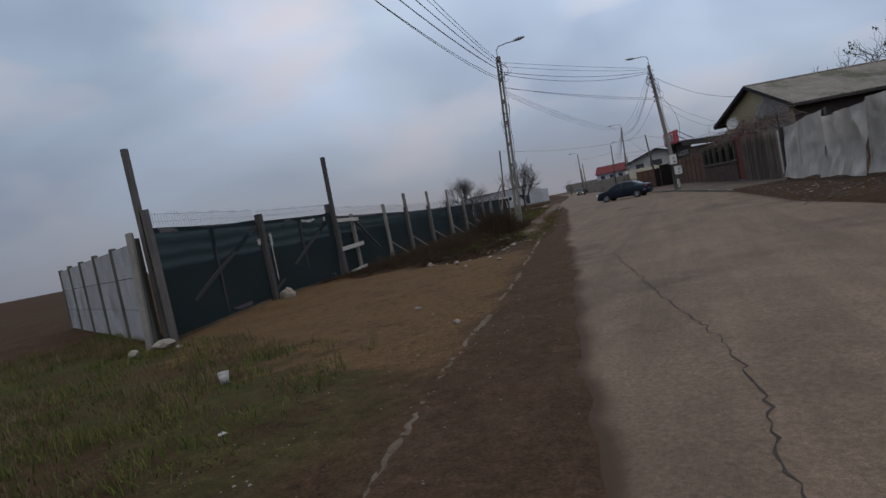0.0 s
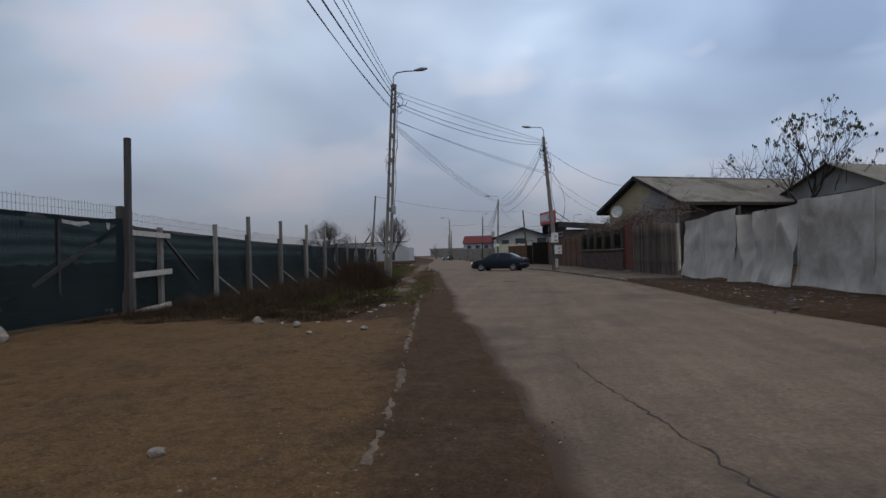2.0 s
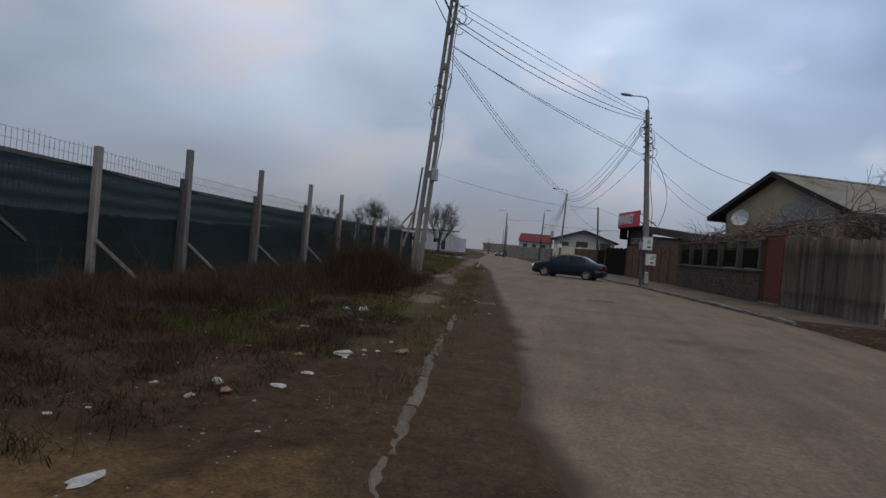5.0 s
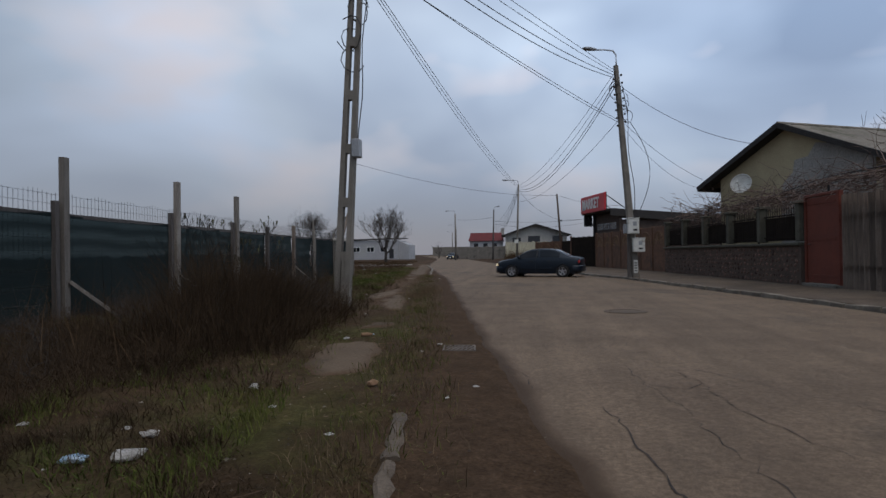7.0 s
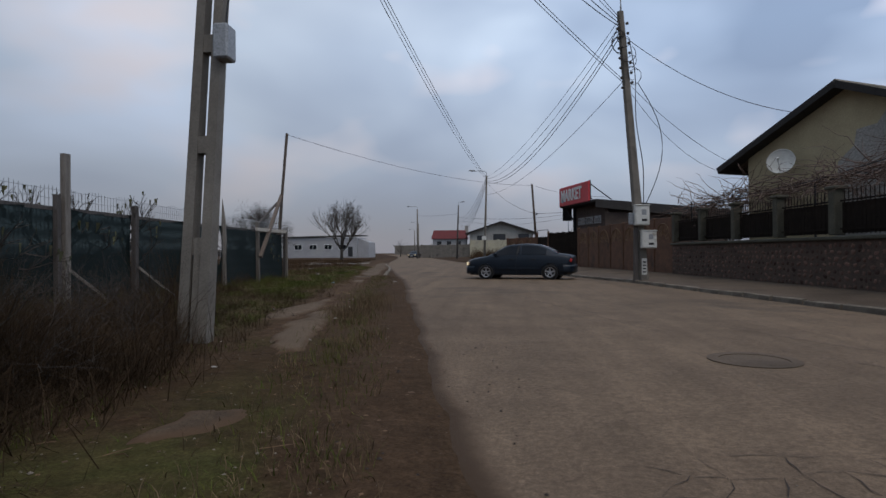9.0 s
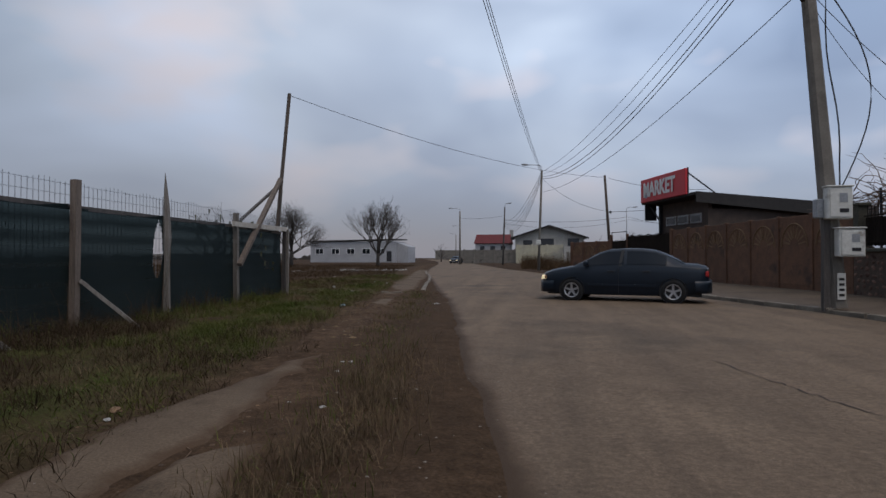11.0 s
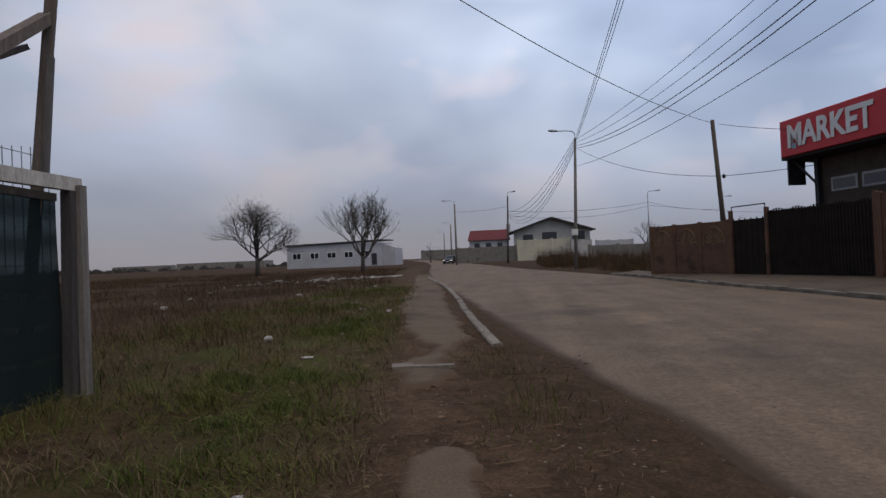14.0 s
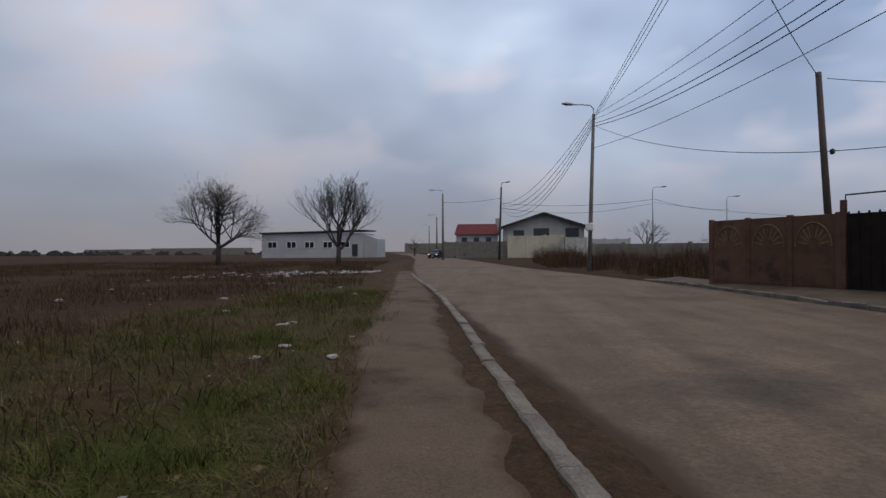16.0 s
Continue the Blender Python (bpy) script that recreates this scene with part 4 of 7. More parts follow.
def gate():
    """Two netted timber leaves between tall posts."""
    L, C, R = (-8.6, -30.3), (-10.05, -25.2), (-10.45, -20.75)
    g = thing("yard_gate", "closed timber yard gate covered with dark green net", "gate")
    part("gate_post", Geo().beam((*L, -0.1), (L[0] - 0.05, L[1], 3.85), 0.10, 0.10).beam((L[0] + 0.14, L[1] + 0.02, -0.1), (L[0] + 0.12, L[1], 2.65), 0.14, 0.14), "wood_dark", g)
    part("gate_post", Geo().beam((*C, -0.1), (C[0], C[1], 2.5), 0.17, 0.15), "wood_dark", g)
    part("gate_post", Geo().beam((*R, -0.1), (R[0] + 0.05, R[1], 4.3), 0.12, 0.12).beam((R[0] - 0.1, R[1] - 0.12, -0.1), (R[0] - 0.1, R[1] - 0.12, 2.65), 0.14, 0.12), "wood_dark", g)
    for k, (a, b) in enumerate(((L, C), (C, R))):
        d = Vector((b[0] - a[0], b[1] - a[1])).normalized() * 0.12
        p, q = (a[0] + d.x - 0.04, a[1] + d.y), (b[0] - d.x - 0.04, b[1] - d.y)
        leaf = part("leaf", net_sheet(p, q, 0.12, 2.32, 0.12, 2.34, 20, 8, 0.03, 50 + k), "net", g, "dark green netted gate leaf", True)
        for z in (0.2, 2.26):
            part("rail", Geo().beam((p[0] - 0.05, p[1], z), (q[0] - 0.05, q[1], z), 0.06, 0.09), "wood_dark", leaf)
        part("diagonal", Geo().beam((p[0] - 0.03, p[1], 0.25), (q[0] - 0.03, q[1], 2.2), 0.05, 0.09), "roof_edge", leaf)
        mid = ((p[0] + q[0]) / 2 - 0.05, (p[1] + q[1]) / 2)
        part("upright", Geo().beam((*mid, 0.2), (*mid, 2.25), 0.07, 0.07), "roof_edge", leaf)
        part("wire_mesh", mesh_wires((p[0] - 0.1, p[1]), (q[0] - 0.1, q[1]), 2.3, 2.32, 0.34), "steel", g, "welded grey wire mesh")
    # torn white rags of the lining
    for x, y, z, w, h in ((-10.0, -25.0, 1.75, 0.09, 0.35), (-10.0, -25.02, 1.1, 0.03, 1.0), (-10.06, -25.45, 1.75, 0.12, 0.14), (-10.3, -22.6, 2.17, 0.75, 0.07), (-10.35, -21.6, 2.15, 0.10, 0.12), (-10.33, -23.9, 2.1, 0.10, 0.08)):
        out = [(-w / 2, -h / 2), (w * 0.1, -h / 2 - 0.05), (w / 2, -h / 3), (w * 0.42, h / 2), (0, h / 2 - 0.03), (-w / 2, h / 2)]
        rag = Geo().add([(x + 0.06 + 0.01 * k, y + a, z + b) for k in (0, 1) for a, b in out],
                        [(0, 1, 2, 3, 4, 5), (11, 10, 9, 8, 7, 6)] + [(i, 6 + i, 6 + (i + 1) % 6, (i + 1) % 6) for i in range(6)])
        part("rag", rag, "litter_white", g, "torn white plastic rag")


gate()


def panel_fence():
    """Concrete posts with three stacked panels a bay, running back from the gate."""
    f = thing("concrete_panel_fence", "grey prefabricated concrete panel fence beside the gate", "fence")
    p0, step = Vector((-9.0, -30.2)), Vector((-2.1, 1.13))
    for k in range(6):
        p = p0 + step * k
        z = gz(p.x, p.y)
        part("post", Geo().box(p.x - 0.06, p.y - 0.06, z - 0.1, p.x + 0.06, p.y + 0.06, z + 2.12, 0.015), "green_concrete", f)
        if k < 5:
            a, b = p + step * 0.03, p + step * 0.97
            for j in range(3):
                dz = z + 0.02 + j * 0.68
                part("panel", Geo().beam((a.x, a.y, dz + 0.335), (b.x, b.y, dz + 0.335 + 0.01 * (k % 2)), 0.05, 0.66), "panel", f)
    for k in range(3):
        x = -8.72 + 0.13 * k
        part("spare_post", Geo().beam((x, -30.62 - 0.12 * k, -0.05), (x - 0.12, -30.45 - 0.1 * k, 2.25), 0.10, 0.10), "concrete", f, "pale concrete post leaned against the fence")


panel_fence()


def stone(x, y, size, seed, label="pale rough stone lying on the ground", name="rock", material="rock"):
    r = random.Random(seed)
    bm = bmesh.new()
    bmesh.ops.create_icosphere(bm, subdivisions=2, radius=1.0)
    k = [r.uniform(0.7, 1.2) for _ in range(3)]
    for v in bm.verts:
        n = noise.noise(v.co * 1.3 + Vector((seed, 0, 0)))
        v.co = Vector((v.co.x * k[0], v.co.y * k[1], v.co.z * k[2] * 0.75)) * (size * (1 + 0.35 * n))
    me = bpy.data.meshes.new(name)
    bm.to_mesh(me)
    bm.free()
    me.materials.append(M[material])
    ob = new(name, me)
    ob.matrix_world = pose(x, y, gz(x, y) + size * 0.45, 0, 0, r.uniform(0, 360))
    return tagged(ob, label, name, "loose stones")


stone(-9.75, -25.0, 0.22, 1, "pale round boulder in front of the gate")
stone(-8.05, -30.9, 0.17, 2, "large pale stone at the foot of the panel fence")
stone(-8.35, -31.3, 0.12, 3)

# ------------------------------------------------------------------ street poles


def lamp_arm(parent, base, tip, head_len=0.62):
    """A bent tube with a street-lamp head at its end."""
    b, t = Vector(base), Vector(tip)
    mid = Vector((b.x, b.y, t.z - 0.05))
    pts = [b + (mid - b) * u for u in (0, 0.5, 0.85)] + [mid + (t - mid) * 0.15 + Vector((0, 0, 0.04)), mid + (t - mid) * 0.55 + Vector((0, 0, 0.05)), t]
    arm = part("lamp_arm", Geo().tube(pts, 0.032, 8), "steel", parent, "bent steel lamp arm", True)
    d = (t - mid).normalized()
    s = Vector((-d.y, d.x, 0))
    g, prof = Geo(), ((0.0, 0.05, 0.05), (0.12, 0.09, 0.07), (0.35, 0.14, 0.09), (0.55, 0.11, 0.06), (0.64, 0.03, 0.02))
    v = []
    for a, w, h in prof:
        c = t + d * (a - 0.05) * head_len / 0.62
        v += [c + s * (math.cos(k * math.pi / 4) * w) + Vector((0, 0, math.sin(k * math.pi / 4) * h + 0.02)) for k in range(8)]
    g.add(v, [(i * 8 + k, i * 8 + (k + 1) % 8, (i + 1) * 8 + (k + 1) % 8, (i + 1) * 8 + k) for i in range(4) for k in range(8)] + [tuple(range(8)), tuple(range(39, 31, -1))])
    part("lamp_head", g, "lamp_head", arm, "grey street-lamp head", True)


def tangle(parent, at, seed, turns=3, r0=0.25):
    r = random.Random(seed)
    for k in range(turns):
        c = Vector(at) + Vector((r.uniform(-0.1, 0.25), r.uniform(-0.1, 0.1), r.uniform(-0.5, 0.3)))
        rr, ph = r0 * r.uniform(0.6, 1.3), r.uniform(0, 6)
        pts = [c + Vector((rr * math.cos(ph + a * 0.6), 0.1 * math.sin(a), rr * 1.3 * math.sin(ph + a * 0.6))) for a in range(9)]
        part("cable_loop", Geo().tube(pts, 0.012, 5), "cable", parent, "loose loop of black cable")


P1B, P1T = Vector((-7.48, -6.6, -0.2)), Vector((-6.96, -6.45, 9.5))
pole1 = thing("lattice_pole", "tall concrete ladder-type utility pole with lamp", "utility pole")


def p1(z, off=0.0):
    u = (z - P1B.z) / (P1T.z - P1B.z)
    c = P1B + (P1T - P1B) * u
    w = 0.118 + (0.085 - 0.118) * u
    return Vector((c.x + off * w, c.y, z))


for s in (-1, 1):
    part("leg", Geo().add([tuple(p1(z, s) + Vector((dx * (0.062 - 0.0022 * z), dy * (0.095 - 0.004 * z), 0))) for z in (-0.2, 4.5, 9.5) for dx, dy in ((-1, -1), (1, -1), (1, 1), (-1, 1))],
                          [(4 * i + k, 4 * i + (k + 1) % 4, 4 * i + 4 + (k + 1) % 4, 4 * i + 4 + k) for i in range(2) for k in range(4)] + [(3, 2, 1, 0), (8, 9, 10, 11)]), "concrete", pole1)
for k in range(8):
    z = 1.15 + k * 1.18
    part("rung", Geo().beam(p1(z, -1), p1(z, 1), 0.15, 0.20), "concrete", pole1)
part("web", Geo().beam(p1(-0.1), p1(1.2), 0.14, 0.10), "concrete", pole1)
part("junction_box", Geo().box(-7.17, -6.74, 3.30, -6.99, -6.50, 3.70, 0.02), "lamp_head", pole1, "grey junction box")
lamp_arm(pole1, p1(9.2), (-5.85, -6.6, 10.05))
tangle(pole1, p1(8.6) + Vector((0.2, -0.1, 0)), 4, 5, 0.22)
tangle(pole1, p1(7.0), 9, 2, 0.18)
tangle(pole1, p1(5.9) + Vector((-0.1, -0.1, 0)), 12, 3, 0.28)
part("riser_cable", Geo().tube([p1(z) + Vector((0.26 + 0.03 * math.sin(z * 3), -0.12, 0)) for z in np.arange(3.4, 9.0, 0.4)], 0.012, 5), "cable", pole1)

P2B, P2T = Vector((1.22, 7.1, 0.0)), Vector((0.55, 7.2, 9.3))
pole2 = thing("concrete_pole", "grey concrete utility pole with lamp and two meter boxes", "utility pole")


def p2(z):
    return P2B + (P2T - P2B) * (z / 9.3)


part("shaft", Geo().add([tuple(p2(z) + Vector((dx * (0.165 - 0.007 * z), dy * (0.165 - 0.007 * z), 0))) for z in (-0.1, 4.6, 9.3)
                         for dx, dy in ((-1, -0.6), (-0.6, -1), (0.6, -1), (1, -0.6), (1, 0.6), (0.6, 1), (-0.6, 1), (-1, 0.6))],
                        [(8 * i + k, 8 * i + (k + 1) % 8, 8 * i + 8 + (k + 1) % 8, 8 * i + 8 + k) for i in range(2) for k in range(8)] + [tuple(range(7, -1, -1)), tuple(range(16, 24))]), "concrete", pole2)
part("stub", Geo().beam((0.93, 6.98, 0), (0.95, 6.98, 2.35), 0.13, 0.13), "wood_dark", pole2, "dark timber stub strapped to the pole")
lamp_arm(pole2, p2(9.0), (-0.35, 6.9, 9.95))
for k in range(14):
    z = 6.6 + k * 0.17
    part("insulator", Geo().lathe([(0.02, 0), (0.05, 0.02), (0.05, 0.07), (0.02, 0.09)], at=tuple(p2(z) + Vector((0.17 if k % 2 else -0.17, -0.1, 0))), n=8), "wood_dark", pole2)
tangle(pole2, p2(8.3) + Vector((-0.1, -0.1, 0)), 31, 6, 0.2)
tangle(pole2, p2(7.4) + Vector((0.1, -0.1, 0)), 33, 4, 0.2)
part("riser_cable", Geo().tube([p2(z) + Vector((0.22 + 0.05 * math.sin(z * 2), -0.18, 0)) for z in np.arange(2.3, 8.4, 0.4)], 0.016, 5), "cable", pole2)
part("drop_cable", Geo().tube([p2(z) + Vector((0.25 + 0.75 * math.sin((z - 2.6) / 4.4 * math.pi) ** 1.0, -0.1, 0)) for z in np.arange(2.6, 7.1, 0.3)], 0.014, 5), "cable", pole2)
for z, h, w, dx in ((1.92, 0.66, 0.48, 0.02), (1.14, 0.58, 0.50, 0.18)):
    c = p2(z) + Vector((dx, -0.30, 0))
    bx = part("meter_box", Geo().box(c.x - w / 2, c.y - 0.11, z, c.x + w / 2, c.y + 0.11, z + h, 0.02), "box_white", pole2, "dirty white meter box")
    part("box_door", Geo().box(c.x - w / 2 + 0.04, c.y - 0.125, z + 0.04, c.x + w / 2 - 0.04, c.y - 0.112, z + h - 0.04, 0.005), "box_white", bx)
    part("meter_window", Geo().box(c.x - 0.02, c.y - 0.132, z + h * 0.52, c.x + 0.13, c.y - 0.126, z + h * 0.80), "lamp_head", bx, "grey inspection window")
    part("plate", Geo().box(c.x - 0.02, c.y - 0.132, z + h * 0.2, c.x + 0.15, c.y - 0.126, z + h * 0.32), "dark_metal", bx)
    part("box_cap", Geo().box(c.x - w / 2 - 0.02, c.y - 0.14, z + h, c.x + w / 2 + 0.02, c.y + 0.12, z + h + 0.03, 0.01), "box_white", bx)
part("side_box", Geo().box(0.72, 6.86, 1.95, 0.90, 7.06, 2.35, 0.02), "lamp_head", pole2)
part("number_board", Geo().box(1.12, 6.895, 0.25, 1.28, 6.915, 0.80), "box_white", pole2, "white painted marking board")
for k in range(4):
    part("marking_bar", Geo().box(1.15, 6.888, 0.32 + k * 0.11, 1.25, 6.893, 0.37 + k * 0.11), "black_plastic", pole2)


def street_lamp(x, y, h, arm, radius=0.09, label="slim grey street-lamp pole", material="steel", lean=(0, 0), double=False):
    p = thing("street_lamp", label, "street lamp", pose(x, y, -0.1), "street lamps along the road")
    part("pole", Geo().tube([(0, 0, 0), (lean[0] / 2, lean[1] / 2, h / 2), (lean[0], lean[1], h)], [radius, radius * 0.85, radius * 0.65], 8), material, p, smooth=True)
    lamp_arm(p, (lean[0], lean[1], h - 0.4), (lean[0] + arm[0], lean[1] + arm[1], h + 0.45))
    return p


lamp3 = street_lamp(-4.45, 42.7, 8.5, (-1.15, -0.3), 0.12, "concrete street-lamp pole with cables", "concrete", (0.3, 0))
part("band_box", Geo().box(-0.2, -0.25, 2.3, 0.2, -0.08, 2.7, 0.03), "box_white", lamp3, "pale box strapped to the pole")
street_lamp(-16.1, 85.0, 8.6, (-1.2, -0.2), 0.16, "far concrete street-lamp pole beside the road", "concrete")
street_lamp(-22.0, 135, 8.6, (-1.4, 0), 0.2, "far concrete street-lamp pole beside the road", "concrete")
street_lamp(-30.0, 190, 9.0, (-1.4, 0), 0.2, "far concrete street-lamp pole beside the road", "concrete")
street_lamp(-9.0, 78.0, 8.6, (0.5, -0.3), 0.14, "dark timber pole with a small lamp", "wood_dark", (0.3, 0))
street_lamp(8.7, 80.0, 8.0, (0.9, -0.3), 0.10, "slim grey street-lamp pole behind the yards")
street_lamp(20.0, 88.0, 7.5, (0.9, -0.3), 0.10, "slim grey street-lamp pole behind the yards")
mast2 = thing("timber_pole", "thin grey timber pole behind the brown wall", "utility pole")
part("pole", Geo().tube([(-0.62, 27.35, 0), (-0.82, 27.3, 3), (-1.0, 27.25, 5.75)], [0.10, 0.085, 0.07], 8), "wood_grey", mast2, smooth=True)
part("insulator", Geo().lathe([(0.02, 0), (0.06, 0.03), (0.06, 0.12), (0.02, 0.15)], at=(-0.70, 27.2, 3.6), n=8), "dark_metal", mast2)

# ------------------------------------------------------------------ overhead cables


def cable(a, b, sag, radius=0.011, label="black overhead cable hung between poles"):
    a, b = Vector(a), Vector(b)
    pts = [a.lerp(b, u) - Vector((0, 0, sag * 4 * u * (1 - u))) for u in np.linspace(0, 1, 25)]
    solid("overhead_cable", Geo().tube(pts, radius, 5), "cable", label, "cable", group="overhead cables", smooth=True)


A0 = Vector((-3.6, -48, 9.2))
for k, (dx, dz, s) in enumerate(((-0.3, 0.0, 0.9), (-0.15, -0.05, 1.0), (0.0, 0.1, 0.8), (0.25, 0.15, 0.7), (0.45, 0.2, 0.75), (-0.2, -0.5, 1.1), (0.1, -0.7, 1.2))):
    cable(A0 + Vector((dx * 1.5, 0, dz)), p1(8.9 + dz) + Vector((dx * 0.4, 0, 0)), s, 0.016 if k < 3 else 0.011)
for k, (za, zb, s) in enumerate(((9.2, 9.05, 0.05), (9.0, 8.95, 0.16), (8.7, 8.85, 0.35), (8.55, 8.75, 0.5), (7.8, 6.85, 0.12), (7.85, 6.75, 0.2))):
    cable(p1(za), p2(zb), s, 0.014 if k in (2, 3) else 0.010)
P3T = Vector((-4.15, 42.7, 8.4))
for k, (za, zb, s) in enumerate(((9.1, 8.3, 0.8), (8.9, 8.1, 1.15), (8.7, 7.9, 1.45), (8.55, 7.75, 1.55), (7.0, 6.6, 0.9))):
    cable(p2(za), P3T + Vector((0, 0, zb - 8.4)), s, 0.016 if k in (2, 3) else 0.011)
for k, (za, zb, s) in enumerate(((7.6, 8.2, 0.55), (7.5, 8.1, 0.7), (7.7, 8.3, 0.45))):
    cable(p1(za), P3T + Vector((0, 0, zb - 8.4)), s, 0.010)
cable(p2(8.5), (6.2, 6.6, 5.5), 0.5)
cable(p2(6.9), (5.0, 8.6, 4.1), 0.3, 0.008)
cable(p2(6.7), (4.6, 9.2, 4.0), 0.5, 0.007)
cable((-12.26, 10.05, 5.95), (-1.0, 27.25, 5.65), 0.5, 0.009)
cable(P3T + Vector((0, 0, -0.6)), (-0.72, 27.3, 3.7), 0.5, 0.011)
cable((-0.72, 27.3, 3.7), (3.5, 24.5, 3.9), 0.1, 0.011)
cable((-0.76, 27.3, 5.6), (3.2, 23.0, 4.4), 0.2, 0.009)
P4 = Vector((-8.8, 78.0, 6.6))
for k, (z, s) in enumerate(((0.0, 1.3), (-0.15, 1.7), (-0.3, 2.0), (-0.45, 2.3), (-0.6, 2.5))):
    cable(P3T + Vector((0, 0, z)), P4 + Vector((0, 0, z)), s, 0.016)
cable(P4, (8.9, 80.0, 7.0), 0.5, 0.02)
cable(P4 + Vector((0, 0, -0.5)), (8.9, 80.0, 6.6), 0.9, 0.016)
cable((8.9, 80, 7.0), (20.2, 88.0, 6.2), 0.4, 0.02)
cable((8.9, 80, 6.6), (40, 90.0, 5.2), 0.6, 0.016)
cable(P4 + Vector((0, 0, 0.6)), (-16.1, 85.0, 7.4), 0.2, 0.015)

# ------------------------------------------------------------------ right: tarpaulin fence, plank fence, red door


def tarp(p, q, z0, z1p, z1q, seed, drape=0.06, label="dirty white tarpaulin sheet hung over a yard fence", seams=()):
    """A hanging sheet with folds, a sagging top edge and a frayed, trailing hem."""
    r = random.Random(seed)
    d = Vector((q[0] - p[0], q[1] - p[1]))
    nrm = Vector((d.y, -d.x)).normalized()
    if nrm.x > 0:
        nrm = -nrm
    nu, nv, v = 110, 44, []
    f1, f2, ph = r.uniform(1.2, 2.4), r.uniform(5, 8), r.uniform(0, 6)
    for side in (0, 1):
        for j in range(nv + 1):
            for i in range(nu + 1):
                u, w = i / nu, j / nv
                top = z1p + (z1q - z1p) * u - 0.10 * abs(math.sin(f1 * u * math.pi)) * 0.6
                hem = z0 + 0.05 * math.sin(f2 * u + ph) + 0.04 * noise.noise(Vector((u * 6, seed, 0)))
                fold = 0.7 * drape * (0.5 * math.sin(f1 * 2 * u * math.pi + ph + w) + 0.5 * math.sin(f2 * 2 * u + 2.0 * w)) * (0.35 + 0.65 * (1 - w))
                # sharp creases that run down and across from the ties
                cr = noise.noise(Vector((u * d.length * 1.1 + 0.5 * w, w * 1.3 - u * 2.0, seed + 4.0)))
                cr2 = noise.noise(Vector((u * d.length * 2.3 - 0.8 * w, w * 1.1, seed + 8.0)))
                fold += drape * (3.4 * (0.35 - abs(cr)) + 1.6 * (0.3 - abs(cr2)) * (1.2 - w))
                fold += 0.05 * (0.3 - abs(noise.noise(Vector((u * d.length * 3.1 + 1.5 * w, w * 2.6 + u * 3.0, seed + 12.0))))) + 0.03 * (0.3 - abs(noise.noise(Vector((u * d.length * 5.0 - 3.0 * w, w * 5.2, seed + 15.0)))))
                fold += 0.07 * noise.noise(Vector((u * 5, w * 4, seed))) + 0.015 * noise.noise(Vector((u * 16, w * 5, seed))) + (0.14 * (1 - w) ** 4)
                x, y = p[0] + d.x * u + nrm.x * (fold + side * 0.008), p[1] + d.y * u + nrm.y * (fold + side * 0.008)
                v.append((x, y, hem + (top - hem) * w))
    w, h = nu + 1, (nv + 1) * (nu + 1)
    f = [(j * w + i, j * w + i + 1, (j + 1) * w + i + 1, (j + 1) * w + i) for j in range(nv) for i in range(nu)]
    g = Geo().add(v, f + [tuple(k + h for k in reversed(q)) for q in f])
    t = thing("tarpaulin_screen", label, "tarpaulin")
    part("sheet", g, "tarp", t, smooth=True)
    for u in seams:
        x, y = p[0] + d.x * u, p[1] + d.y * u
        top = z1p + (z1q - z1p) * u
        part("seam", Geo().tube([(x + nrm.x * (0.10 + 1.2 * drape * (1 - k / 8)), y + nrm.y * (0.10 + 1.2 * drape * (1 - k / 8)), z0 + 0.05 + (top - z0 - 0.15) * k / 8) for k in range(9)], 0.022, 6), "tarp", t, "rolled seam of the sheet")
    n = 3
    for k in range(n):
        u = k / (n - 1)
        x, y = p[0] + d.x * u - nrm.x * 0.12, p[1] + d.y * u - nrm.y * 0.12
        part("post", Geo().beam((x, y, 0), (x, y, z1p + (z1q - z1p) * u + 0.02), 0.08), "wood_dark", t)
    a, b = (p[0] - nrm.x * 0.06, p[1] - nrm.y * 0.06, z1p - 0.04), (q[0] - nrm.x * 0.06, q[1] - nrm.y * 0.06, z1q - 0.04)
    part("rail", Geo().beam(a, b, 0.05), "wood_dark", t)


tarp((5.70, -8.05), (6.42, -11.9), 0.14, 2.42, 2.72, 3, 0.028, seams=(0.45,))
# loose strip in the dark gap beside the boards
strip_cloth = thing("hanging_cloth_strip", "narrow white cloth strip hung on a dark post", "cloth")
part("cloth", Geo().box(5.52, -7.66, 0.35, 5.56, -7.50, 2.35, 0.01), "tarp", strip_cloth)
part("post", Geo().beam((5.66, -7.85, 0.0), (5.66, -7.85, 2.45), 0.12), "roof_edge", strip_cloth, "dark timber post")
tarp((6.40, -11.8), (6.95, -15.4), 0.10, 2.42, 2.52, 5, 0.13, "crumpled white tarpaulin sheet tied over the fence")
tarp((6.95, -15.4), (7.75, -21.5), 0.10, 2.62, 2.75, 8, 0.05, seams=(0.02, 0.5))
tarp((7.75, -21.5), (9.3, -30.0), 0.10, 2.75, 2.70, 9)


